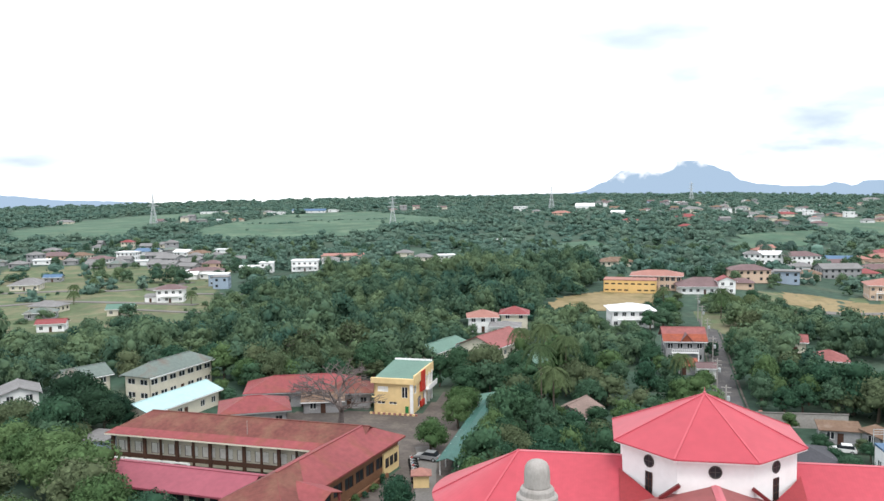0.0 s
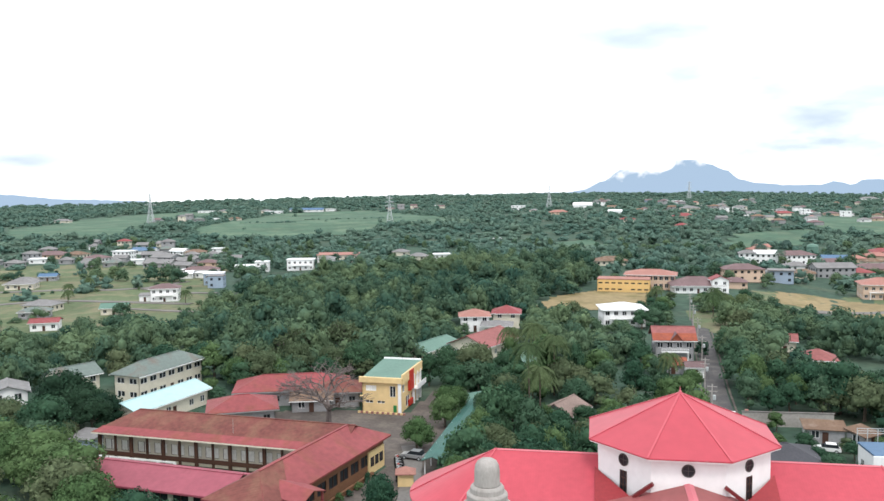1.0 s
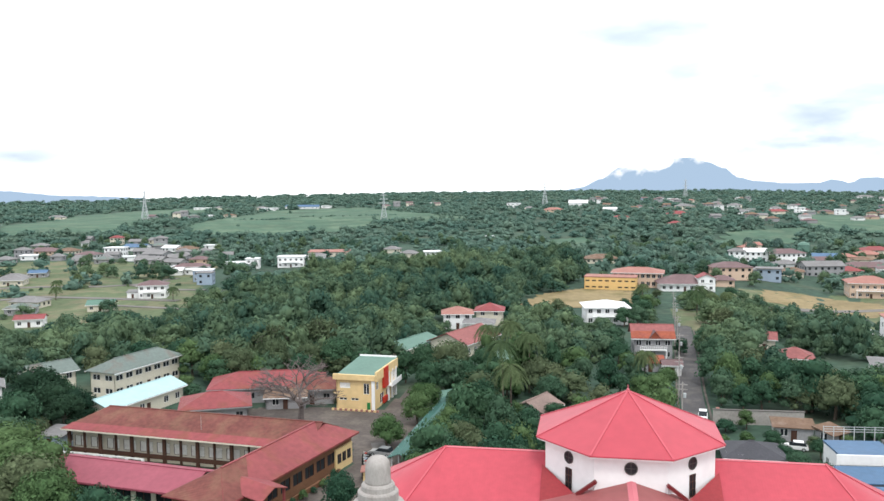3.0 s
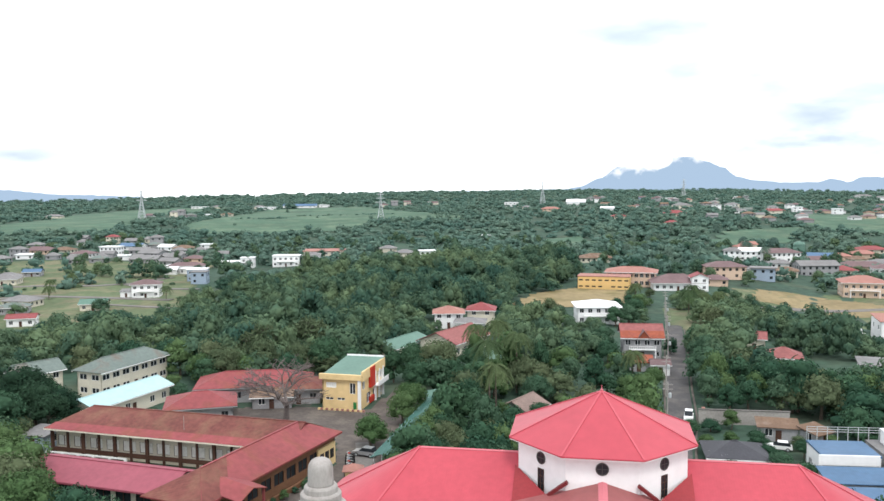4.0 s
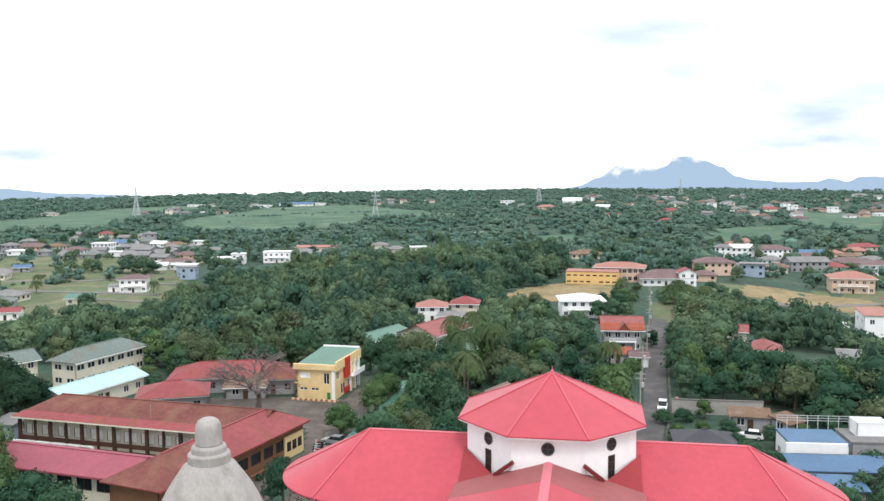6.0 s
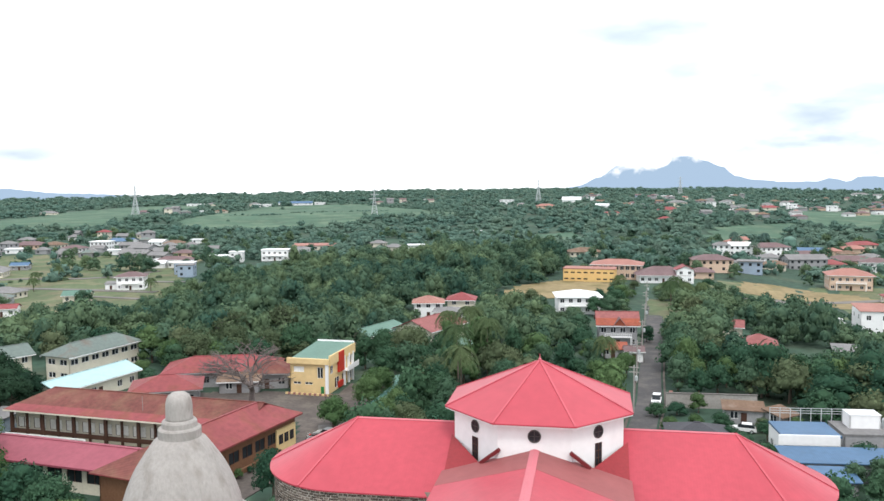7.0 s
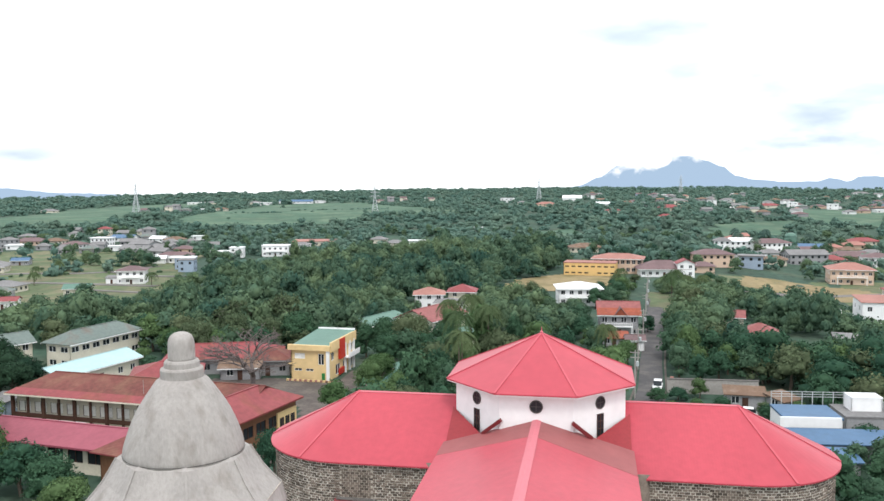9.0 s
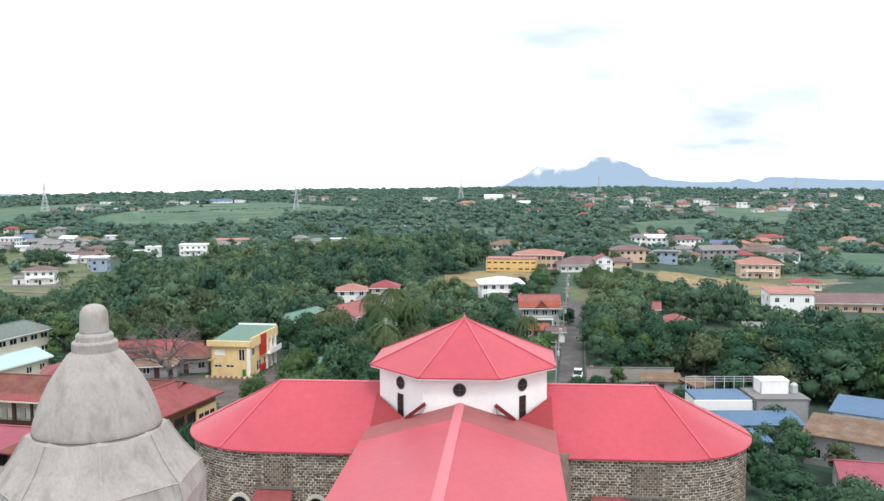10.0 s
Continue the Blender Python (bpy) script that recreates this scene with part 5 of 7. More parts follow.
for group, (x0, x1, y0, y1), count in SCATTER:
    for _ in range(count * 3):
        if count == 0:
            break
        x, y = rng.uniform(x0, x1), rng.uniform(y0, y1)
        if any(math.hypot(x - a, y - b) < 12.5 for a, b in HOUSES) or any(inside(x, y, p) for p in FIELDS.values()):
            continue
        count -= 1
        HOUSES.append((x, y))
        roof, wall, words = PALETTE[rng.randrange(len(PALETTE))]
        far = y > 560
        if group in ("west village", "west edge") and roof in (SALMON, MAROON, BROWNROOF):
            roof, wall, words = GREYROOF, GREYWALL, "grey house with a weathered grey roof"
        k = rng.uniform(0.8, 1.25) * (1.15 if far else 1)
        two = rng.random() < (0.16 if not far else 0.25)
        if group == "west village":
            k *= 0.88
        house(spot(x, y, rng.uniform(-20, 25)), 9.5 * k, 7.5 * k, 2 if two else 1, roof, wall, words + " in the " + group, "house", "flat" if words.startswith("white flat") else rng.choice(["hip", "hip", "gable"]),
              3.0, 0.5 if words.startswith("white flat") else 1.9, 0.6, 3.4 if not far else 5.5, detail=False, group=group, sides=("front",) if far else ("front", "right"))
house(spot(-24.0, 1162.0, -4), 27, 14, 1, WHITEROOF, WHITE, "large white church-like hall on the far rise", "hall", "gable", 5.0, 4.0, 0.6, 6.0, detail=False, category="hall")
house(spot(83.0, 806.0, -4), 22, 14, 1, REDROOF, CREAM, "house with a broad red roof", "house", "hip", 4.0, 3.0, 0.8, detail=False)


# ---- trees ----
ICO = [(0, 0, 1), (0.894, 0, 0.447), (0.276, 0.851, 0.447), (-0.724, 0.526, 0.447), (-0.724, -0.526, 0.447), (0.276, -0.851, 0.447),
       (0.724, 0.526, -0.447), (-0.276, 0.851, -0.447), (-0.894, 0, -0.447), (-0.276, -0.851, -0.447), (0.724, -0.526, -0.447), (0, 0, -1)]
ICO_F = [(0, 1, 2), (0, 2, 3), (0, 3, 4), (0, 4, 5), (0, 5, 1), (1, 6, 2), (2, 7, 3), (3, 8, 4), (4, 9, 5), (5, 10, 1), (6, 7, 2), (7, 8, 3), (8, 9, 4), (9, 10, 5), (10, 6, 1), (11, 7, 6), (11, 8, 7), (11, 9, 8), (11, 10, 9), (11, 6, 10)]


def crown_arrays(seed, lobes, leaves, leaf, spread=1.0, tall=1.0, droop=0.15, core=0.74, single=False):
    """A crown about 1 wide and 1 high, standing on z = 0: uneven lobes, and leaves over their skins."""
    g = np.random.default_rng(seed)
    cen, rad = [], []
    for i in range(lobes):
        a, k = i * 2.39996 + g.uniform(-0.5, 0.5), math.sqrt((i + 0.5) / lobes)
        rr = 0.31 * k * g.uniform(0.8, 1.12)
        z = 0.68 - 0.40 * k * k * g.uniform(0.6, 1.25) + g.uniform(-0.07, 0.08)
        cen.append((rr * math.cos(a), rr * math.sin(a), z))
        rad.append(g.uniform(0.13, 0.25) * (1.12 - 0.28 * k))
    cen, rad = np.array(cen), np.array(rad)
    cen[:, :2] *= spread
    cen[:, 2] *= tall
    ico, icof = np.array(ICO), np.array(ICO_F)
    vs, fs, k = [], [], 0
    for c, r in zip(cen, rad):
        bump = g.uniform(0.75, 1.15, (12, 1))
        vs.append(c + ico * r * core * bump * (1, 1, 0.8))
        fs.append(icof + k)
        k += 12
    which = g.choice(lobes, leaves, p=rad**2 / (rad**2).sum())
    d = g.normal(size=(leaves, 3))
    d[:, 2] = np.abs(d[:, 2]) * 1.0 - 0.35
    d /= np.linalg.norm(d, axis=1, keepdims=True)
    pos = cen[which] + d * (rad[which] * g.uniform(0.84, 1.10, leaves))[:, None] * (1, 1, 0.85)
    nrm = d + g.normal(size=d.shape) * 0.30
    nrm /= np.linalg.norm(nrm, axis=1, keepdims=True)
    t = np.cross(nrm, g.normal(size=d.shape))
    t /= np.linalg.norm(t, axis=1, keepdims=True)
    b = np.cross(nrm, t)
    size = leaf * g.uniform(0.6, 1.4, (leaves, 1))
    tip = pos + t * size - np.array([0, 0, droop]) * size
    quad = np.stack([pos - t * size * 0.7, pos + b * size * 0.55, tip, pos - b * size * 0.55], 1).reshape(-1, 3)
    if single:
        blade = np.stack([pos - t * size * 0.6 - b * size * 0.45, pos - t * size * 0.3 + b * size * 0.75, tip], 1).reshape(-1, 3)
        return np.concatenate([*vs, blade]), np.concatenate([*fs, np.arange(leaves * 3).reshape(-1, 3) + k]), cen, rad
    vs.append(quad)
    q = np.arange(leaves * 4).reshape(-1, 4) + k
    tri = np.concatenate([*fs, q[:, [0, 1, 2]], q[:, [0, 2, 3]]])
    return np.concatenate(vs), tri, cen, rad


def trunk_shape(seed, cen, height, wide, base=0.0):
    """A tapered trunk that forks into limbs towards the crown's lobes."""
    r = random.Random(seed)
    s = Shape()
    fork = Vector((r.uniform(-0.3, 0.3), r.uniform(-0.3, 0.3), base + height * 0.34))
    thick = 0.022 * height + 0.05
    mid = fork * 0.5 + Vector((r.uniform(-0.15, 0.15), r.uniform(-0.15, 0.15), 0))
    s.rod((0, 0, base - 0.3), mid, thick * 1.25, thick * 1.0, 7)
    s.rod(mid, fork, thick * 1.0, thick * 0.85, 7)
    for c in cen[:: max(1, len(cen) // 6)]:
        p = Vector((c[0] * wide, c[1] * wide, base + c[2] * height))
        k = fork.lerp(p, 0.5) + Vector((0, 0, -0.05 * height))
        s.rod(fork, k, thick * 0.55, thick * 0.35, 5)
        s.rod(k, p, thick * 0.35, thick * 0.12, 5)
    return s


KINDS = []
for i, (lobes, leaves, leaf, spread, tall) in enumerate(((17, 1080, 0.037, 1.0, 1.0), (22, 1120, 0.035, 1.15, 0.95), (14, 1000, 0.039, 0.85, 1.2), (24, 1120, 0.034, 1.1, 0.85), (12, 950, 0.042, 0.9, 1.1), (18, 1080, 0.036, 1.05, 1.05))):
    v, f, cen, rad = crown_arrays(11 + i, lobes, leaves, leaf, spread, tall)
    KINDS.append((v, f, cen))
for i, (lobes, spread, tall) in enumerate(((20, 1.0, 1.0), (26, 1.12, 0.9), (17, 0.9, 1.1))):  # finer foliage for the nearest trees
    KINDS.append(crown_arrays(81 + i, lobes, 2700, 0.027, spread, tall, core=0.70, single=True)[:3])
MESHES = {}


def tree(x, y, high, wide, kind, leaf, label, group="", name="tree"):
    """One tree: trunk with limbs, and a leafy crown."""
    key = (kind, leaf)
    v, f, cen = KINDS[kind]
    if key not in MESHES:
        MESHES[key] = fast_mesh("crown", v * np.array((10, 10, 10)), f, LEAF[leaf])
    if ("trunk", kind) not in MESHES:
        MESHES["trunk", kind] = trunk_shape(kind, cen, 10.0, 10.0).mesh("trunk", BARK)
    root = thing(name, spot(x, y, (x * 37 + y * 91) % 360), label, "tree", group)
    sc = Matrix.Diagonal((wide / 10, wide / 10, high / 10, 1))
    part("trunk", MESHES["trunk", kind], BARK, root, m=sc)
    part("crown", MESHES[key], LEAF[leaf], root, m=sc)
    return root


LEAF_WORDS = ["dense dark green broadleaf tree", "fresh bright green leafy tree", "olive brown leafy tree", "dull blue-green broad tree", "very dark green spreading tree"]
CAMERA_MID = Vector((-1, -80, 43))  # middle of the camera's path: trees are trimmed to fit its view of SIGHTS
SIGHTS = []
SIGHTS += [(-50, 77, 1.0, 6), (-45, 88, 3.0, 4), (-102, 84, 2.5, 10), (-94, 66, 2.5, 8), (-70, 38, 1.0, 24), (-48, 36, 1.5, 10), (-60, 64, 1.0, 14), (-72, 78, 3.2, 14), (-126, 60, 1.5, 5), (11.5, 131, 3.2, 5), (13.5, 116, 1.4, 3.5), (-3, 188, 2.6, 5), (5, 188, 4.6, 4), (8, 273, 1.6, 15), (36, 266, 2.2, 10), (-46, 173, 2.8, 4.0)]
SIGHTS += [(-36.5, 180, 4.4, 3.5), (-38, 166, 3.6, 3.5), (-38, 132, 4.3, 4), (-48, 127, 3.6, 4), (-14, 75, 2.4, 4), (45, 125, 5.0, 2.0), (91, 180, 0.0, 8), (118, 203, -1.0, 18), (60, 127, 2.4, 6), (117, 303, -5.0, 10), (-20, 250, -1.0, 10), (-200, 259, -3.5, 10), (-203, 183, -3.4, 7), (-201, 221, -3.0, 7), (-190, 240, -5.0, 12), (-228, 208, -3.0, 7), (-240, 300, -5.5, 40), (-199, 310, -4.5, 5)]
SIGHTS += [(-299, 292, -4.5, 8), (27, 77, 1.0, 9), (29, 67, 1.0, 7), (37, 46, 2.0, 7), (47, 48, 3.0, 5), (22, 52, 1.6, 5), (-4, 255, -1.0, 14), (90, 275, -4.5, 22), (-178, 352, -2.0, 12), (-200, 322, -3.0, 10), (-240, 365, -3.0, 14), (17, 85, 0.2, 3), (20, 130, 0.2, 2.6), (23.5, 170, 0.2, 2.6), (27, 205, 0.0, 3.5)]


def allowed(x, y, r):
    """The height a tree may reach here without hiding a building from the camera."""
    top, e = 99.0, CAMERA_MID
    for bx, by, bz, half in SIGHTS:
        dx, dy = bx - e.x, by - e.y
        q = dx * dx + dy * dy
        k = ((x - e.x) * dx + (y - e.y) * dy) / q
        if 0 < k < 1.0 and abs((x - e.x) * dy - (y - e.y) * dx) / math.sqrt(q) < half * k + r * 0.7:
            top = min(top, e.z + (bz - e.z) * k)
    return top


KEEP_OUT = []
KEEP_OUT += [(-69, 44, 26, 9, -6), (-51, 31, 20, 8, 76), (-70, 24, 15, 6, -8), (-50, 84, 6, 10, -4), (-72, 80, 16, 10, 18), (-75, 67, 9, 7, 22), (-106, 86, 15, 7, 71), (-94, 70, 11, 6, 77), (-118, 71, 9, 7, 62), (-127, 65, 6, 6, 30), (12, 133, 8, 8, 3), (12, 119, 8, 5, 2), (0, 193, 10, 8, 8), (10, 280, 24, 10, -6), (37, 272, 14, 9, 4), (-46, 177, 7, 6, 10)]
KEEP_OUT += [(-37, 178, 8, 12, 4), (-38, 139, 11, 8, 68), (-48, 133, 10, 6, 70), (-26, 118, 6, 5, 80), (-14, 78, 6, 6, 15), (45, 128, 7, 6, -8), (42, 152, 5, 5, 0), (91, 187, 10, 8, 0), (120, 210, 22, 11, 0), (60, 131, 9, 6, -10), (117, 311, 11, 9, 0), (150, 380, 9, 9, 0), (123, 266, 7, 6, 0), (27, 72, 11, 9, 0), (22, 55, 6, 6, 0), (40, 44, 14, 14, 0), (54, 30, 14, 16, 0)]
KEEP_OUT += [(-202, 264, 12, 8, 20), (-203, 187, 8, 6, 24), (-201, 225, 8, 6, 20), (-228, 212, 8, 6, 24), (-299, 298, 9, 7, 20), (-309, 334, 6, 6, 20), (-199, 314, 6, 6, 14), (-200, 345, 14, 25, 0), (-172, 368, 20, 18, 0), (0, -20, 30, 34, 0), (-14, -47, 8, 8, 0), (-32, 63, 2.5, 20, 1)]


def free(x, y, r):
    for cx, cy, hx, hy, turn in KEEP_OUT:
        c, s = math.cos(radians(turn)), math.sin(radians(turn))
        u, v = (x - cx) * c + (y - cy) * s, -(x - cx) * s + (y - cy) * c
        if abs(u) < hx + r * 0.5 and abs(v) < hy + r * 0.5:
            return False
    for (x0, y0), (x1, y1) in zip(STREET, STREET[1:]):
        if y0 - 2 < y < y1 + 2 and abs(x - (x0 + (x1 - x0) * (y - y0) / (y1 - y0))) < 3.0 + r * 0.3:
            return False
    if inside(x, y, YARD_POLY):
        return False
    return all(math.hypot(x - a, y - b) > 7 + r * 0.4 for a, b in HOUSES if abs(x - a) < 20) and not any(inside(x, y, p) for p in (*FIELDS.values(), LOTS["dry_east"], LOTS["dry_west"]))


WOODS = [[(-150, 150), (-165, 255), (-182, 317), (-150, 352), (-107, 366), (-16, 430), (-6, 316), (-22, 236), (-9, 200), (4, 165), (6, 129), (-8, 84), (-19, 70), (-40, 95), (-46, 97), (-60, 93), (-92, 90), (-110, 130)],
         [(-38, 22), (-39, 71), (-39, 94), (-19, 73), (-5, 85), (5, 126), (14, 124), (12, 60), (0, 40), (-15, 26), (-28, 15)],
         [(19, 80), (24, 152), (30, 204), (60, 215), (74, 190), (78, 140), (98, 118), (98, 70), (70, 58), (50, 62), (36, 82)],
         [(-230, 150), (-165, 180), (-125, 155), (-112, 100), (-135, 95), (-128, 60), (-104, 52), (-98, 40), (-150, 30)]]
LOTWOODS = [LOTS[k] for k in LOTS]
rng = random.Random(21)
planted, near_list, mid_list = [], [], []
cell = 6.8
for iy in range(0, 67):
    for ix in range(-41, 23):
        x, y = ix * cell + rng.uniform(-2.4, 2.4), iy * cell + rng.uniform(-2.4, 2.4)
        if not any(inside(x, y, p) for p in WOODS):
            continue
        r = rng.choice((3.2, 3.8, 4.5, 5.2, 6.2)) * rng.uniform(0.9, 1.1)
        high = rng.uniform(6.0, 11.5) + (r - 4) * 1.2 + 2.0 * noise.noise(Vector((x * 0.03, y * 0.03, 2)))
        if y < 100 and -42 < x < 14:
            high *= 0.85
            r *= 0.85
        if not free(x, y, r):
            continue
        # trees shrunk or left out so buildings stay in the camera's view
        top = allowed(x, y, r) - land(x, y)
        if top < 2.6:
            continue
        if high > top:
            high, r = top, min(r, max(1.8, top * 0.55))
        rank = math.hypot(x, y + 80)
        (near_list if rank < 238 else mid_list).append((rank, x, y, high, r))
near_list.sort()
GREENS = [0, 0, 1, 0, 2, 3, 1, 0, 3]
for rank, x, y, high, r in near_list[:138]:
    kind, leaf = rng.randrange(6), GREENS[int((noise.noise(Vector((x * 0.05, y * 0.05, 7))) * 0.9 + 0.5 + rng.uniform(-0.25, 0.25)) * 9) % 9]
    tree(x, y, high, 2 * r, kind, leaf, LEAF_WORDS[leaf] + (" in the churchyard gardens" if y < 110 else " at the edge of the woods"), "trees round the church")
mid_list += near_list[138:]

# trees that stand out, grove by grove: place, height, width, crown, leaf
def grove(where, rows, fine=True):
    for x, y, high, wide, kind, leaf in rows:
        tree(x, y, high, wide, 6 + kind % 3 if fine else kind, leaf, LEAF_WORDS[leaf] + " " + where, "trees round the church")


grove("west of the school", [(-88, 23, 11.5, 13, 1, 1), (-80, 15, 10.8, 12, 3, 2), (-99, 30, 9.5, 12, 0, 1), (-106, 36, 9.5, 12, 4, 1), (-74, 12, 10.0, 11, 5, 1), (-95, 15, 9.5, 12, 2, 2), (-84, 5, 9.5, 12, 1, 1), (-114, 46, 9.5, 12, 5, 2), (-111, 68, 8, 8, 1, 0), (-100, 52.5, 8.5, 9.5, 2, 4), (-106, 57, 9.8, 11, 0, 4), (-113, 60, 9.2, 10, 5, 4), (-108, 48, 8.5, 9, 4, 4), (-104, 44, 11.5, 13, 3, 0), (-92, 28, 12.0, 14, 1, 1)])
grove("west of the school", [(-82, 20, 11.4, 13, 0, 1), (-108, 26, 11, 14, 5, 1), (-112, 62, 12.0, 13, 0, 4), (-116, 50, 8.5, 10, 3, 0), (-84.5, 61.5, 3.5, 4.5, 5, 0), (-101, 58, 9.0, 10, 4, 4)])
grove("behind the school halls", [(-90, 95, 8.5, 9, 0, 0), (-84, 98, 9, 10, 3, 1), (-93, 104, 10, 10, 5, 0), (-116, 88, 9, 9, 2, 2), (-112, 100, 9, 9, 4, 0), (-78, 94, 8, 9, 5, 1), (-86, 88, 7, 8, 2, 0), (-87.5, 79, 4, 5, 0, 3), (-88, 95, 9.5, 9, 2, 2), (-98, 99, 10.5, 10, 0, 1), (-104, 106, 10, 11, 3, 0)], False)
grove("by the school wing", [(-67, 11, 9.0, 10, 1, 0), (-60.5, 8, 7.8, 9, 3, 0), (-56, 4, 6.6, 8, 0, 1), (-50, 9, 3.4, 6, 3, 0)])
grove("along the covered walk", [(-36.8, 21, 8.6, 6.8, 2, 0), (-33, 14, 5.0, 6, 4, 3), (-29, 30, 6.5, 7.5, 3, 0), (-27.5, 40, 7.0, 8, 1, 1), (-28, 53, 7.0, 8, 5, 1), (-27, 62, 7.5, 8, 3, 3), (-29.5, 74, 6.4, 6.5, 0, 3), (-27, 14, 7.0, 7.5, 0, 0), (-38.8, 54.2, 7.4, 7.4, 1, 1), (-36.3, 68.0, 7.4, 7.4, 0, 1), (-35.2, 73.5, 7.6, 7.0, 5, 1), (-38.6, 81.0, 5.6, 6.0, 3, 1), (-37.5, 89, 9.0, 9.0, 0, 0), (-35.0, 98, 12.5, 12, 3, 2), (-41.5, 102, 10.5, 9.5, 5, 0)])
grove("along the covered walk", [(-31.0, 92, 9.5, 9, 1, 0), (-28.3, 47, 9.0, 6.6, 2, 1), (-29, 38, 8.4, 6.2, 0, 1), (-27.3, 24, 11.0, 6.2, 0, 1), (-25.5, 32, 10.0, 7.0, 1, 2), (-28.0, 56, 9.2, 6.8, 4, 1), (-27.6, 66, 9.0, 7.0, 3, 1)])
grove("in the churchyard gardens", [(12.5, 100, 6.5, 7, 2, 1), (9.5, 92, 7, 8, 3, 1), (-22, 46, 7.0, 8.5, 0, 2), (-16, 52, 7.5, 9, 4, 0), (-24, 72, 7.5, 8, 2, 0), (-10, 58, 7.0, 8, 1, 2), (-4, 64, 7.5, 9, 0, 1), (3, 70, 7.5, 8.5, 5, 1), (-25.5, 80, 8.0, 8, 5, 0), (-18, 70, 6.0, 6.5, 1, 1), (-10.5, 72, 5.0, 6, 3, 0), (-12, 84, 8.5, 8, 4, 3), (-23, 22, 9.0, 9.0, 1, 1), (-17, 27, 9.5, 9.5, 0, 0), (-11, 24, 8.5, 8.5, 5, 1)])
grove("in the churchyard gardens", [(-22, 34, 8.5, 8.5, 3, 2), (-8, 34, 8.5, 9, 2, 0), (-14, 36, 9, 9, 4, 3), (-25, 40, 8.5, 8.5, 4, 0), (-25, 50, 7.6, 8, 0, 2)])
grove("beside the street", [(3, 127, 8, 8, 3, 0), (2, 137, 9, 9, 0, 3), (5, 118, 6, 6, 1, 1), (19.5, 141, 5, 5, 4, 0), (26.5, 128, 9, 9, 5, 3), (24.5, 112, 8.5, 8.5, 1, 0), (27, 146, 9, 9, 3, 0), (24, 97, 7.5, 7.5, 0, 3), (20.5, 72, 3.2, 4.5, 3, 0), (24.5, 74, 4.2, 4.0, 4, 1), (30, 26, 8.0, 8.5, 0, 3), (24.5, 108, 10.5, 11.5, 1, 3), (29.5, 101, 9.5, 10, 0, 0), (22.5, 90.5, 6.5, 6.5, 2, 3), (30, 88.5, 7, 7.5, 5, 0)], False)
grove("behind the street wall", [(33, 20, 8, 8, 2, 0), (37, 30, 3.5, 5, 5, 0), (45, 46.5, 5.0, 5.5, 1, 0), (40.5, 37.5, 4.6, 5, 0, 3), (44, 66, 8.5, 9, 0, 0), (52, 66, 9.5, 10, 3, 2), (60, 64, 12.0, 13, 1, 3), (66, 72, 14.0, 14, 0, 0), (69, 60, 12.5, 14, 5, 1), (76, 70, 13, 14, 2, 0), (56, 80, 10, 11, 4, 2), (64, 50, 5.0, 6, 3, 0), (31, 47, 4.0, 4.5, 1, 0), (44.5, 38, 5.5, 5.5, 0, 3), (42.5, 31, 6.0, 6.5, 5, 0)], False)
grove("behind the street wall", [(39, 24, 5, 6, 3, 3), (33.5, 63, 2.6, 3.5, 2, 2), (39.5, 64, 3.0, 3.6, 4, 1), (37, 14, 6.5, 7.5, 1, 0), (43, 11, 7.5, 8.5, 3, 3), (36, 5, 6.0, 7, 0, 0), (46.5, 26, 5.0, 5.5, 2, 2), (33, 110, 9, 9.5, 4, 2), (36.5, 98, 9.5, 11, 5, 0), (43, 95, 9, 10, 3, 2), (38, 87, 7.5, 8.5, 1, 2), (47, 86, 9.5, 10.5, 0, 0), (54, 93, 10, 11, 4, 3)], False)
grove("round the garden house", [(16.8, 70, 3.6, 4.2, 1, 0), (27, 63, 3.8, 4.6, 0, 0), (18.2, 61, 3.2, 4, 3, 1), (33.5, 58, 4.0, 5, 2, 0), (28, 50, 4.6, 6, 5, 3), (20, 46, 4.2, 6, 4, 0), (27.5, 57, 3.4, 4.5, 1, 0), (23, 65, 2.6, 3.6, 0, 1)])
grove("behind the classrooms", [(-83, 92, 10.5, 11, 0, 2), (-76, 97.5, 12, 11, 3, 2), (-69, 101, 11, 10, 1, 2), (-62, 102, 11.5, 11, 5, 0), (-89, 91, 8.5, 8, 2, 1), (-56, 101, 9.5, 9, 4, 0), (-91.5, 83, 5, 5.5, 0, 1), (-81, 78, 4.0, 5, 3, 0)])
grove("round the white house", [(6.5, 184, 7.5, 8, 0, 0), (11, 190, 8, 9, 3, 3), (-9, 183, 4.5, 7, 1, 1), (-1, 181, 3.6, 6, 4, 0), (13, 201, 8, 9, 5, 0), (15, 213, 7, 8, 2, 1), (-15, 204, 7, 8, 0, 2), (34, 228, 5.0, 6.5, 1, 1), (40, 234, 4.5, 6.5, 0, 0), (19.5, 233, 4.0, 6, 3, 1), (13, 238, 4.0, 6, 5, 0), (33, 252, 4.0, 6, 0, 1), (22, 258, 3.5, 6, 4, 2), (46, 240, 5, 7, 2, 0), (41, 256, 4.5, 7, 1, 2)], False)
grove("round the white house", [(8, 218, 5.5, 7, 0, 0), (36, 264, 3.5, 6, 3, 0), (51, 262, 5, 7, 5, 0)], False)


for i in range(9):
    tree(-48.2 + 0.66 * i, 14.5 + 2.75 * i, 1.3 + 0.3 * (i % 3), 1.5 + 0.3 * (i % 2), i % 6, i % 2, "small leafy shrub in the planter along the school wing", "planter shrubs", "shrub")


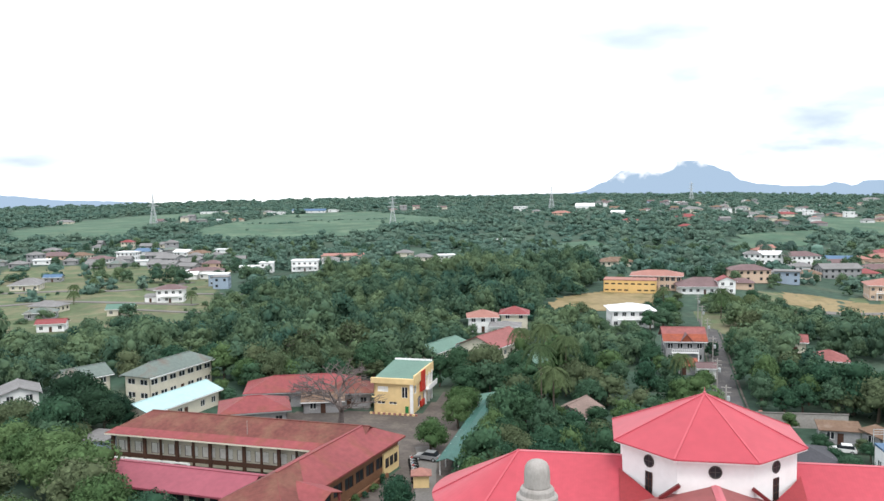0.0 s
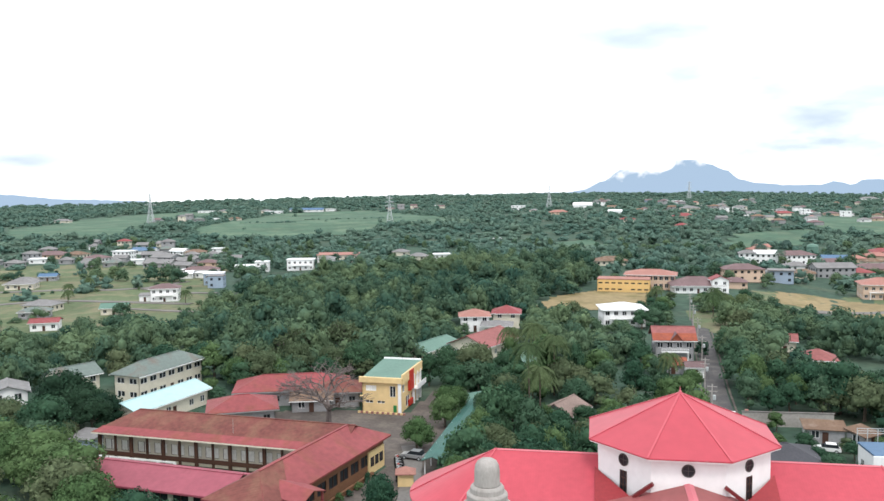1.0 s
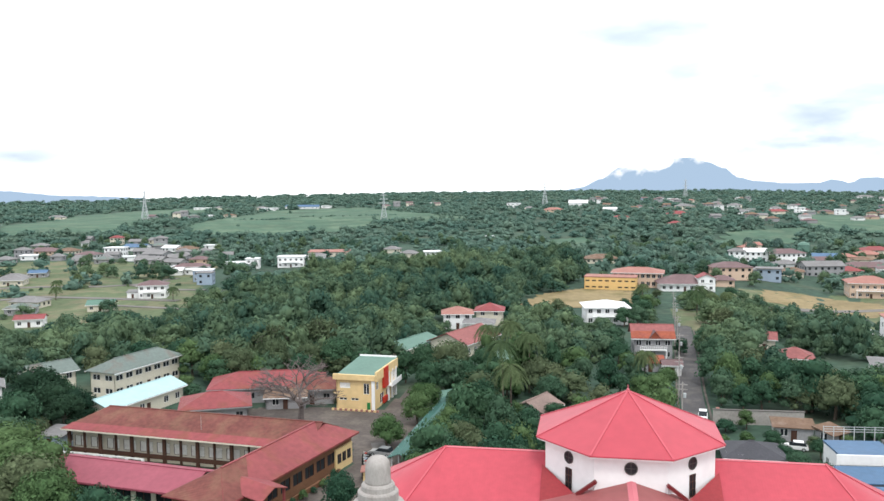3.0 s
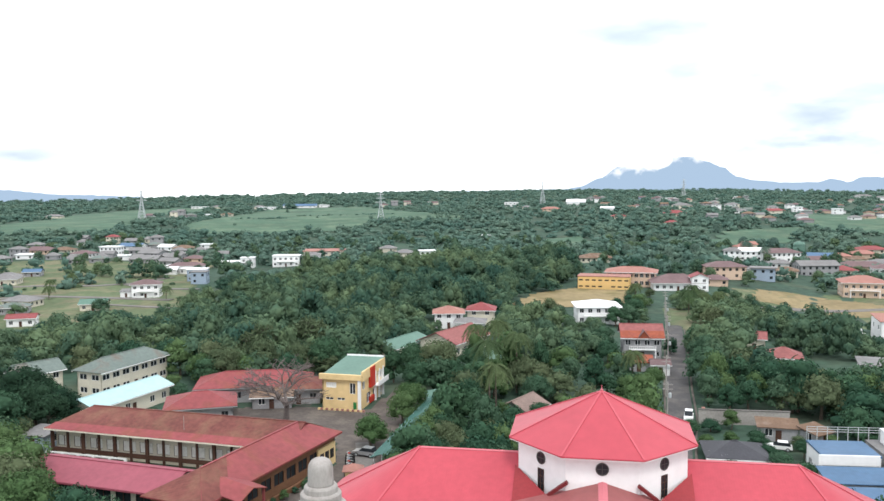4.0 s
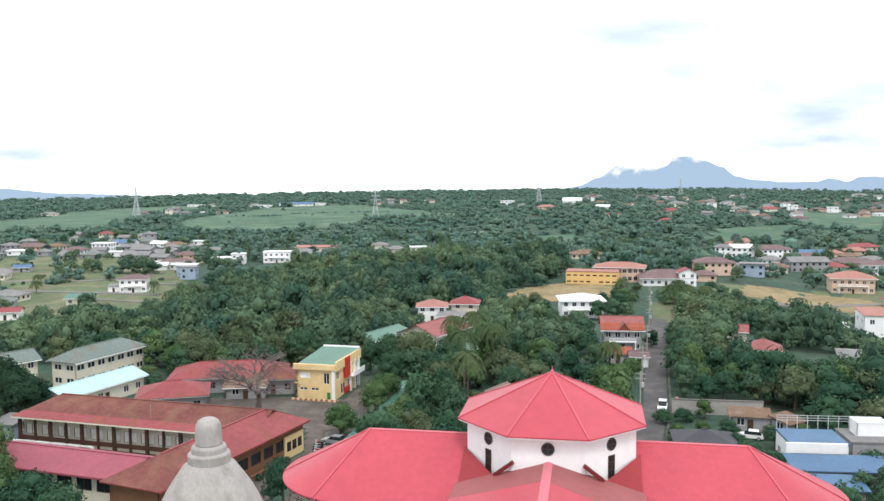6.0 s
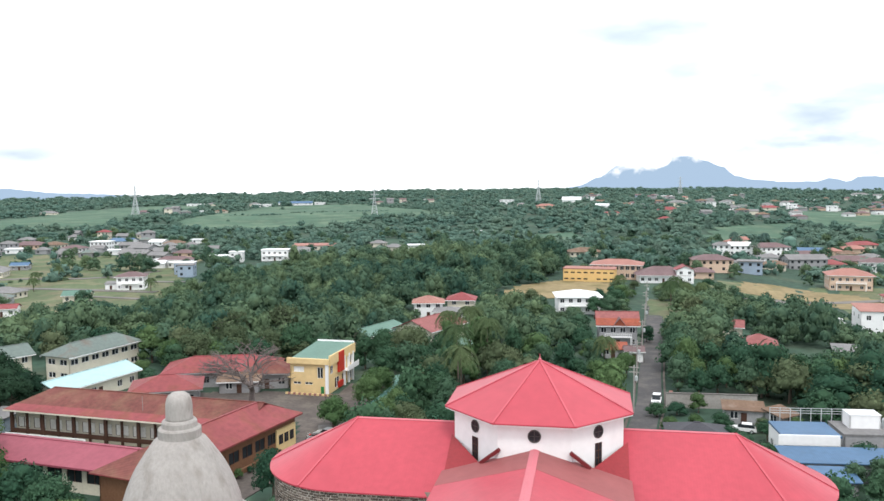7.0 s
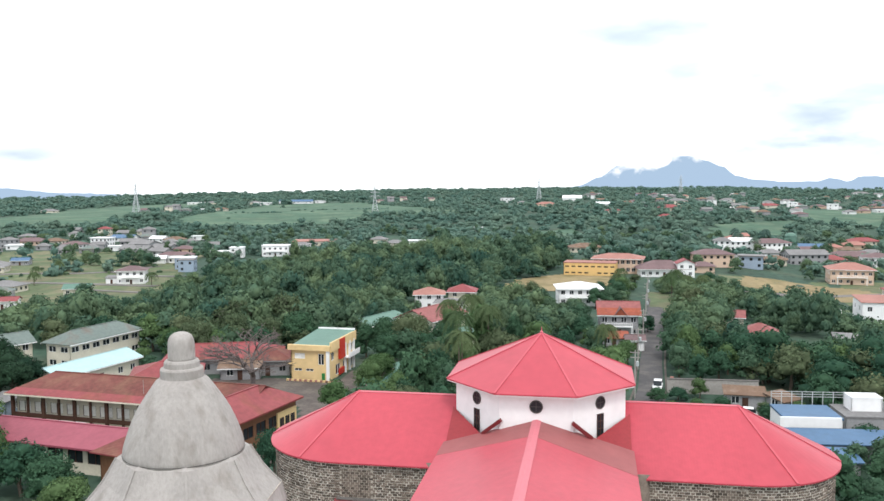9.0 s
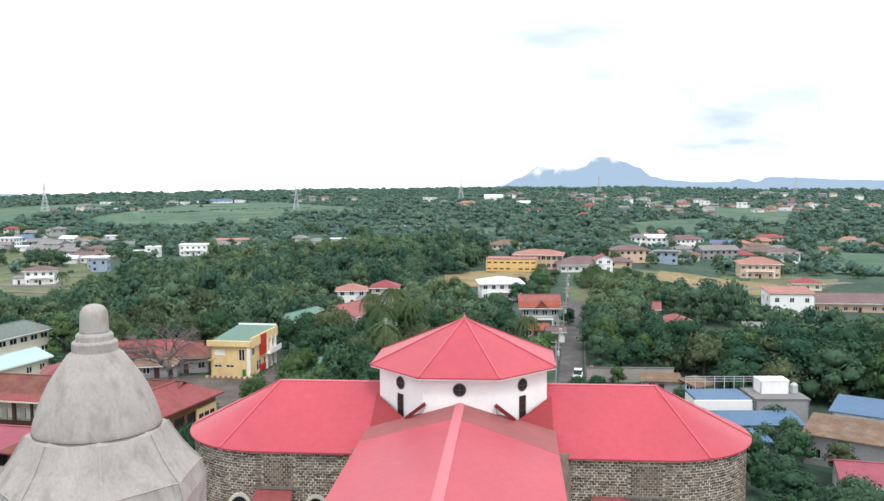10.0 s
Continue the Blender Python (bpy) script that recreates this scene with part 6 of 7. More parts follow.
def spread_many(name, label, places, mat, kinds, sink, category="trees", mixed=0.38):
    """Many trees as one object: copies of small crowns at the given places."""
    g = np.random.default_rng(5)
    vs, fs, ts, k = [], [], [], 0
    for x, y, z, high, wide in places:
        v, f = kinds[g.integers(len(kinds))]
        a = g.uniform(0, 6.283)
        c, s = math.cos(a), math.sin(a)
        w = np.stack([(v[:, 0] * c - v[:, 1] * s) * wide + x, (v[:, 0] * s + v[:, 1] * c) * wide + y, (v[:, 2] - sink) * high / (1 - sink) + z], 1)
        vs.append(w)
        fs.append(f + k)
        tone = min(1, max(0, 0.42 + 0.9 * noise.noise(Vector((x * 0.02, y * 0.02, 4))) + g.uniform(-mixed, mixed)))
        ts.append(np.full(len(v), tone))
        k += len(v)
    me = fast_mesh(name, np.concatenate(vs), np.concatenate(fs), mat, np.concatenate(ts))
    return tagged(new(name, me), label, category, kind="stuff")


MID = [crown_arrays(40 + i, 12, 540, 0.046, (1.0, 1.15, 0.9, 1.05, 1.1)[i], (1, 0.9, 1.1, 1, 0.85)[i], core=0.66, single=True)[:2] for i in range(5)]
FAR = [crown_arrays(60 + i, 4, 44, 0.105, 1.0, (1, 0.85, 1.1, 0.9)[i], core=0.88, single=True)[:2] for i in range(4)]
spread_many("woodland", "thick mixed green woodland of rounded broadleaf crowns", [(x, y, land(x, y) - 0.3, h * rng.uniform(0.75, 1.3), rng.uniform(1.9, 2.5) * r) for _, x, y, h, r in mid_list if rng.random() < 0.78], WOODLEAF, MID, 0.12)

# scattered and far trees
rng = random.Random(33)
far_places, middle_places = [], []
tries = 0
while len(middle_places) < 320 and tries < 9000:
    tries += 1
    x, y = rng.uniform(-420, 330), rng.uniform(190, 560)
    az = math.degrees(math.atan2(x, y + 80))
    if not -42 < az < 30 or any(inside(x, y, p) for p in WOODS):
        continue
    lot = any(inside(x, y, p) for p in LOTWOODS)
    dens = noise.noise(Vector((x * 0.012, y * 0.012, 9)))
    if (lot and rng.random() > 0.07) or (not lot and dens < -0.12 and rng.random() > 0.25):
        continue
    r = rng.uniform(2.4, 5.0)
    if not free(x, y, r):
        continue
    high = rng.uniform(5, 10)
    # same trimming to the camera's view as in the woods
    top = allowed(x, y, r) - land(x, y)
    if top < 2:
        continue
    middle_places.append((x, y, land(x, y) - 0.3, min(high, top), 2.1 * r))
while len(middle_places) < 350:
    x, y = rng.uniform(-330, -170), rng.uniform(200, 345)
    if inside(x, y, LOTS["lot_west"]) and free(x, y, 1.5):
        middle_places.append((x, y, land(x, y) - 0.2, rng.uniform(1.2, 3.2), rng.uniform(2.0, 5.0)))
while len(middle_places) < 366:
    x, y = rng.uniform(-345, -220), rng.uniform(335, 470)
    if all(math.hypot(x - a, y - b) > 5.5 for a, b in HOUSES):
        middle_places.append((x, y, land(x, y) - 0.3, rng.uniform(3, 6.5), rng.uniform(5, 9)))
while len(middle_places) < 412:
    x, y = rng.uniform(20, 100), rng.uniform(200, 264)
    if inside(x, y, [(29, 203), (62, 200), (104, 216), (64, 234), (54, 262), (30, 262)]) and free(x, y, 2):
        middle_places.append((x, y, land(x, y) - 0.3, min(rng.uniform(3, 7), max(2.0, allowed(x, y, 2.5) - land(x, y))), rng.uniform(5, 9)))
for x, y, high, wide in ((-246, 334, 12, 14), (-238, 338, 13, 15), (-230, 332, 11, 12), (-281, 336, 10, 13), (-272, 340, 11, 12), (-264, 334, 9, 10), (-197, 341, 12, 13), (-189, 338, 11, 12), (-312, 382, 10, 11), (-196, 221, 8, 9), (-222, 205, 7, 9), (-244, 205, 7, 10)):
    middle_places.append((x, y, land(x, y) - 0.3, high, wide))
spread_many("scattered_trees", "scattered green trees among houses and lots", middle_places, WOODLEAF, MID, 0.12)
tries = 0
while len(far_places) < 6100 and tries < 40000:
    tries += 1
    az, q = rng.uniform(-41, 31), rng.random()
    r0 = 430 + (2250 - 430) * q ** 1.15
    x, y = r0 * math.sin(radians(az)), r0 * math.cos(radians(az)) - 80
    dens = noise.noise(Vector((x * 0.006, y * 0.006, 3))) + 0.5 * noise.noise(Vector((x * 0.02, y * 0.02, 6)))
    if dens < -0.06 and rng.random() > 0.5:
        continue
    if not free(x, y, 4) or any(inside(x, y, p) for p in WOODS) or any(abs(x - a) < 12 and -26 < y - b < 0 for a, b in HOUSES):
        continue
    if inside(x, y, LOTS["lot_west"]) and rng.random() > 0.12:
        continue
    high = rng.uniform(5, 10.5)
    far_places.append((x, y, land(x, y) - 0.4, high, rng.uniform(8, 15) * (1 + r0 / 2500)))
for i in range(420):
    az = -41 + 72 * i / 419 + rng.uniform(-0.1, 0.1)
    r0 = rng.uniform(1950, 2120) if az > -18 else rng.uniform(1350, 1750)
    x, y = r0 * math.sin(radians(az)), r0 * math.cos(radians(az)) - 80
    far_places.append((x, y, land(x, y) - 0.5, rng.uniform(5, 12), rng.uniform(18, 34)))
HEDGES = (((-359, 600), (-281, 609)), ((-281, 609), (-205, 655)), ((-222, 745), (-112, 796)), ((-404, 700), (-470, 740)), ((-112, 800), (-160, 838)), ((-527, 572), (-438, 615)), ((-336, 830), (-225, 860)), ((-385, 780), (-330, 790)), ((-340, 1140), (-165, 840)), ((-460, 1046), (-410, 706)))
for i in range(300):
    (ax, ay), (bx, by) = HEDGES[i % len(HEDGES)]
    t, tall_hedge = rng.random(), i % len(HEDGES) not in (6, 7)
    x, y = ax + (bx - ax) * t + rng.uniform(-5, 5), ay + (by - ay) * t + rng.uniform(-6, 3)
    far_places.append((x, y, land(x, y) - 0.3, rng.uniform(3, 8) if tall_hedge else rng.uniform(2.0, 3.4), rng.uniform(7, 12) if tall_hedge else rng.uniform(5, 9)))
for x, y, high, wide in ((-395, 960, 9, 12), (-352, 700, 4, 6), (-300, 800, 4, 6), (-196, 752, 9, 14), (-225, 752, 8, 10), (-170, 775, 6, 9), (-640, 820, 10, 14)):
    far_places.append((x, y, land(x, y) - 0.3, high, wide))
spread_many("far_woodland", "distant woods tinted pale blue-green for haze, covering the rising land", far_places, HAZEDLEAF, FAR, 0.34, mixed=0.26)


# palms
def palm_mesh(seed, fronds=24, long=3.9):
    r = random.Random(seed)
    s = Shape()
    for i in range(fronds):
        a, lift = i * 2.399, r.uniform(-0.5, 0.9)
        d, side = Vector((math.cos(a), math.sin(a), 0)), Vector((-math.sin(a), math.cos(a), 0))
        spine = []
        for j in range(8):
            t = j / 7
            spine.append(d * long * (t * (1 - 0.12 * t)) + Vector((0, 0, long * (lift * t * 0.7 - (0.95 + 0.35 * r.random()) * t * t * (0.75 + 0.3 * lift)))))
        for j in range(7):
            p, q = spine[j], spine[j + 1]
            w = 0.62 * math.sin(math.pi * (0.12 + 0.8 * (j + 0.5) / 7)) + 0.1
            for e in (1, -1):
                for m_ in range(3):
                    u = p.lerp(q, m_ / 3)
                    v = p.lerp(q, m_ / 3 + 0.32)
                    tip = u.lerp(v, 0.9) + side * e * w + Vector((0, 0, -0.45 * w)) + (q - p) * 0.4
                    k = len(s.v)
                    s.v += [tuple(u), tuple(v), tuple(tip)]
                    s.f.append((k, k + 1, k + 2))
        for j in range(7):
            s.rod(spine[j], spine[j + 1], 0.045 - 0.005 * j, n=3)
    return s.mesh("crown", PALMLEAF)


PALMS = [palm_mesh(k) for k in range(3)]


def palm(x, y, high, size, label="coconut palm with drooping fronds and a thin grey trunk"):
    root = thing("palm_tree", spot(x, y, (x * 53 + y * 17) % 360), label, "palm tree", "coconut palms")
    lean = (noise.noise(Vector((x, y, 1))) * 0.8, noise.noise(Vector((x, y, 5))) * 0.8)
    s = Shape()
    for j in range(5):
        a, b = j / 5, (j + 1) / 5
        s.rod((lean[0] * a * a, lean[1] * a * a, high * a - (0.3 if j == 0 else 0)), (lean[0] * b * b, lean[1] * b * b, high * b), 0.2 - 0.07 * a, 0.2 - 0.07 * b, 7)
    part("trunk", s, BARK, root)
    part("crown", PALMS[int(x + y) % 3], PALMLEAF, root, m=Matrix.LocRotScale((lean[0], lean[1], high), None, (size, size, size)))


for x, y, high, size in ((-18.2, 66.0, 12.6, 1.05), (-21.5, 83, 13.5, 1.1), (-17, 95, 13.0, 1.1), (-22, 104, 14.0, 1.15), (-28, 110, 12, 1.0), (32, 212, 8.5, 1.1), (38, 218, 7, 1.0), (-2, 62, 6.5, 0.8),
                         (-186, 255, 6, 0.9), (-240, 250, 6, 0.9), (-252, 268, 6.5, 0.9), (-262, 300, 6, 0.9), (105, 225, 6, 1.0), (8, 104, 8, 1.0), (36, 236, 7.5, 1.1), (44, 226, 6.5, 1.0), (16, 252, 6, 0.9)):
    palm(x, y, high, size)

groves = []
rng = random.Random(8)
while len(groves) < 30:
    x, y = rng.uniform(-10, 200), rng.uniform(400, 690)
    if free(x, y, 3) and 0 < math.degrees(math.atan2(x, y + 80)) < 15:
        groves.append((x, y, land(x, y) + rng.uniform(5.5, 9.0), 1.05, 1.05))
crowns = []
for me in PALMS:
    me.calc_loop_triangles()
    crowns.append((np.array([v.co for v in me.vertices]), np.array([tuple(t.vertices) for t in me.loop_triangles])))
spread_many("palm_grove", "coconut palms standing above the distant woods", groves, HAZEDPALM, crowns, 0.0, "palm trees")


def dead_tree(x, y, high, spread, seed, label, leaf=None):
    """A bare tree: limbs that fork again and again."""
    r = random.Random(seed)
    root = thing("bare_tree", spot(x, y), label, "tree")
    s, tips = Shape(), []

    def grow(p, d, length, thick, depth):
        q = p + d * length
        s.rod(p, q, thick, thick * 0.72, 6 if depth < 2 else 4)
        if depth == 7:
            tips.append(q)
            return
        for _ in range(3 if depth in (0, 1, 2, 4) else 2):
            e = (d * 0.9 + Vector((r.uniform(-1, 1), r.uniform(-1, 1), r.uniform(-0.35, 0.65))) * (0.8 if depth else 1.0)).normalized()
            e = Vector((e.x * spread, e.y * spread, e.z)).normalized()
            grow(q, e, length * r.uniform(0.7, 0.9), max(0.045, thick * 0.62), depth + 1)

    grow(Vector((0, 0, -0.3)), Vector((0.05, 0.05, 1)).normalized(), high * 0.2, high * 0.04, 0)
    part("trunk", s, BAREBARK, root)
    if leaf is not None:
        g = np.random.default_rng(seed)
        v, f = [], []
        for t in tips:
            for _ in range(5):
                c = np.array(t) + g.normal(size=3) * 0.45
                d1, d2 = g.normal(size=3) * 0.22, g.normal(size=3) * 0.22
                k = len(v)
                v += [c - d1, c + d2, c + d1, c - d2]
                f += [(k, k + 1, k + 2), (k, k + 2, k + 3)]
        part("crown", fast_mesh("crown", np.array(v), np.array(f), leaf), leaf, root)


dead_tree(-58.5, 65.0, 18.5, 1.65, 3, "leafless grey tree with wide tangled branches in the yard")
dead_tree(-80.0, 108.0, 14.0, 1.1, 8, "tall thinly leaved brown tree at the edge of the woods", LEAF[2])
dead_tree(-72.0, 118.0, 13.0, 1.1, 12, "tall thinly leaved brown tree at the edge of the woods", LEAF[2])
dead_tree(37.0, 176.0, 9.0, 1.2, 5, "sparse brown tree behind the street trees", LEAF[2])


# ---- poles, pylons, vehicles ----
def utility_pole(x, y, high, arm=1.8):
    root = thing("utility_pole", spot(x, y, -8), "grey utility pole with cross arms beside the street", "pole", "street poles")
    part("post", Shape().rod((0, 0, -0.3), (0, 0, high), 0.15, 0.1, 8), POLE, root)
    for z in (high - 0.5, high - 1.4):
        part("cross_arm", Shape().box(-arm / 2, -0.06, z, arm / 2, 0.06, z + 0.12), POLE, root)
    part("transformer", Shape().lathe([(0.25, high - 2.9), (0.28, high - 2.8), (0.28, high - 2.1), (0.2, high - 2.0)], 10, 0, 0.42, 0), STEEL, root)


poles = [(12.8, 72, 9), (14.6, 96, 9), (17.2, 122, 9), (19.5, 150, 9), (21.5, 178, 9), (23.5, 205, 9)]
for x, y, h in poles:
    utility_pole(x, y, h)
for (x0, y0, h0), (x1, y1, h1) in zip(poles, poles[1:]):
    cable = thing("cable", pose(0, 0, 0), "thin black overhead cables between street poles", "cable", "street cables")
    for off, dz in ((-0.8, 0.3), (0.8, 0.3), (0.0, 1.2), (0.3, 2.3)):
        pts = [Vector((x0 + off + (x1 - x0) * t, y0 + (y1 - y0) * t, h0 - dz - 1.6 * t * (1 - t) * 1.2)) for t in (i / 8 for i in range(9))]
        part("wire", Shape().tube(pts, 0.02), WIRE, cable)


def pylon(x, y, high, wide):
    root = thing("power_pylon", spot(x, y, 15), "grey lattice steel power pylon on the rise", "pylon", "power pylons")
    for sx, sy in ((1, 1), (1, -1), (-1, 1), (-1, -1)):
        part("leg", Shape().beam((sx * wide, sy * wide, -0.5), (sx * wide * 0.22, sy * wide * 0.22, high * 0.6), 0.42, 0.42).beam((sx * wide * 0.22, sy * wide * 0.22, high * 0.6), (0, 0, high), 0.38, 0.38), STEEL, root)
    br = Shape()
    for j in range(7):
        z0, z1 = high * 0.6 * j / 7, high * 0.6 * (j + 1) / 7
        w0, w1 = (wide * (1 - 0.78 * z / (high * 0.6)) for z in (z0, z1))
        for e in (1, -1):
            br.beam((-w0, e * w0, z0), (w1, e * w1, z1), 0.2, 0.2).beam((w0, e * w0, z0), (-w1, e * w1, z1), 0.2, 0.2).beam((e * w0, -w0, z0), (e * w1, w1, z1), 0.2, 0.2)
    part("bracing", br, STEEL, root)
    for z, w in ((high * 0.62, wide * 1.5), (high * 0.75, wide * 1.25), (high * 0.88, wide)):
        part("cross_arm", Shape().beam((-w, 0, z), (w, 0, z), 0.35, 0.5).beam((-w, 0, z), (0, 0, z + high * 0.05), 0.2, 0.2).beam((w, 0, z), (0, 0, z + high * 0.05), 0.2, 0.2), STEEL, root)


pylon(-484, 755, 37, 4.0)
pylon(-216, 756, 31, 3.6)
pylon(-75, 1199, 36, 4.0)
pylon(170, 1560, 36, 4.0)
pylon(520, 1500, 38, 4.2)
pylon(760, 1500, 38, 4.2)
mast = thing("radio_mast", spot(-300, 1980), "thin distant radio mast", "mast")
part("mast", Shape().beam((0, 0, -1), (0, 0, 44), 1.1, 1.1), STEEL, mast)
wtank = thing("water_tower", spot(134, 500), "green water tank on a stand above the houses", "water tower")
part("tank", Shape().lathe([(3.5, 2.4), (3.7, 2.9), (3.7, 7.2), (2.6, 8.5), (0.3, 9.0)], 20), GREENROOF, wtank)
for sx, sy in ((1, 1), (1, -1), (-1, 1), (-1, -1)):
    part("leg", Shape().beam((sx * 2.4, sy * 2.4, -0.4), (sx * 2.2, sy * 2.2, 2.6), 0.4, 0.4), STEEL, wtank)


def car(m, paint, label, name="car", long=4.2, high=1.5):
    """A small car: rounded body, glass house, wheels with rims, lamps."""
    root = thing(name, m, label, "car", "parked cars")
    h = long / 2
    prof = [(-h, 0.35), (-h, 0.75), (-h + 0.15, 0.9), (h - 1.2, 0.95), (h - 0.1, 0.78), (h, 0.6), (h, 0.35)]
    s = Shape().slab([(0.85, y, z) for y, z in prof], 1.7, (-1, 0, 0))
    part("body", s, paint, root)
    cab = [(-h + 0.25, 0.9), (-h + 0.55, high - 0.05), (-h + 0.9, high), (h - 1.9, high), (h - 1.15, 0.93)]
    part("cabin_glass", Shape().slab([(0.74, y, z) for y, z in cab], 1.48, (-1, 0, 0)), GLASS, root, "dark car windows")
    part("roof", Shape().box(-0.72, -h + 0.7, high - 0.03, 0.72, h - 1.85, high + 0.03), paint, root)
    for sx in (-1, 1):
        for y in (-h + 0.75, h - 0.8):
            w = part("wheel", Shape().rod((sx * 0.70, y, 0.32), (sx * 0.90, y, 0.32), 0.32, n=14), TYRE, root)
            part("rim", Shape().rod((sx * 0.90, y, 0.32), (sx * 0.915, y, 0.32), 0.19, n=10), STEEL, w)
        part("headlight", Shape().box(sx * 0.62 - 0.14, h - 0.04, 0.6, sx * 0.62 + 0.14, h + 0.02, 0.74), LAMPGLOBE, root)
        part("tail_light", Shape().box(sx * 0.68 - 0.1, -h - 0.02, 0.62, sx * 0.68 + 0.1, -h + 0.03, 0.82), REDPAINT, root)


car(pose(17.4, 79.0, 0.12, 0, 0, 172), CARWHITE, "white car standing on the street", high=1.75)
car(pose(-38.4, 49.0, 0.16, 0, 0, 78), CARGREY, "silver car parked by the school drive")


def motorcycle(m, paint, label):
    """A small motorcycle on its stand: wheels, frame, tank, seat, fork and bars."""
    root = thing("motorcycle", m, label, "motorcycle", "parked motorcycles")
    for y in (-0.62, 0.62):
        part("wheel", Shape().rod((-0.05, y, 0.29), (0.05, y, 0.29), 0.29, n=14), TYRE, root)
    part("frame", Shape().beam((0, -0.62, 0.32), (0, 0.1, 0.5), 0.18, 0.22).beam((0, 0.1, 0.5), (0, 0.4, 0.72), 0.2, 0.3), STEEL, root)
    part("tank", Shape().lathe([(0.05, 0.6), (0.2, 0.68), (0.22, 0.8), (0.1, 0.9)], 10, 0, 0, 0.2), paint, root)
    part("seat", Shape().slab([(-0.15, -0.75, 0.82), (0.15, -0.75, 0.82), (0.13, 0.05, 0.78), (-0.13, 0.05, 0.78)], 0.14), TYRE, root)
    part("fork", Shape().rod((0, 0.62, 0.29), (0, 0.42, 0.95), 0.05, n=6), STEEL, root)
    part("handlebar", Shape().rod((-0.34, 0.36, 1.02), (0.34, 0.36, 1.02), 0.03, n=6), STEEL, root)
    part("headlight", Shape().rod((0, 0.46, 0.9), (0, 0.56, 0.9), 0.1, n=10), LAMPGLOBE, root)
    return root


for i in range(9):
    motorcycle(pose(-40.6 + 0.35 * i, 47.5 - 1.25 * i, 0.15, 0, 0, 78 + 5 * (i % 3)), (REDPAINT, CARGREY, BLUEWALL)[i % 3], ("red", "silver", "blue-grey")[i % 3] + " motorcycle parked by the school drive")
car(spot(30.5, 63.0, 80, 0.05), CARWHITE, "white car parked among the sheds")
truck = thing("truck", spot(80.5, 192.5, 20), "white box truck parked beside the white building", "truck")
part("cargo_box", Shape().box(-1.2, -1.0, 0.9, 1.2, 6.0, 3.6), CARWHITE, truck)
part("cab", Shape().slab([(1.1, -1.1, 0.6), (1.1, -3.0, 0.6), (1.1, -3.0, 1.7), (1.1, -2.6, 2.6), (1.1, -1.1, 2.6)], 2.2, (-1, 0, 0)), CARWHITE, truck)
part("windscreen", Shape().box(-1.0, -2.98, 1.6, 1.0, -2.86, 2.35), GLASS, truck)
for y in (-2.2, 3.8):
    for sx in (-1, 1):
        part("wheel", Shape().rod((sx * 0.85, y, 0.5), (sx * 1.15, y, 0.5), 0.5, n=14), TYRE, truck)


def lamp_post(x, y, high):
    root = thing("lamp_post", spot(x, y), "white globe lamp on a thin post beside the school", "lamp post")
    part("post", Shape().rod((0, 0, -0.2), (0, 0, high), 0.06, 0.05, 8), POLE, root)
    part("globe", Shape().lathe([(0.08, high), (0.26, high + 0.12), (0.33, high + 0.32), (0.26, high + 0.52), (0.05, high + 0.62)], 14), LAMPGLOBE, root, smooth=True)


lamp_post(-44.6, 38.6, 4.5)
flag = thing("flagpole", pose(-66.5, 40.2, 0), "thin pale flagpole before the school wing", "flagpole")
part("pole", Shape().rod((0, 0, -0.2), (0, 0, 8.3), 0.05, 0.03, 8), POLE, flag)
hut = thing("guard_hut", spot(-37.0, 37.0, 12), "small guard hut with an orange roof by the drive", "hut")
part("wall", Shape().box(-1.2, -1.0, -0.1, 1.2, 1.0, 2.2), YELLOW, hut)
part("roof", roof_shape(2.4, 2.0, 0.4, 2.2, 0.8, "hip"), SALMON, hut)

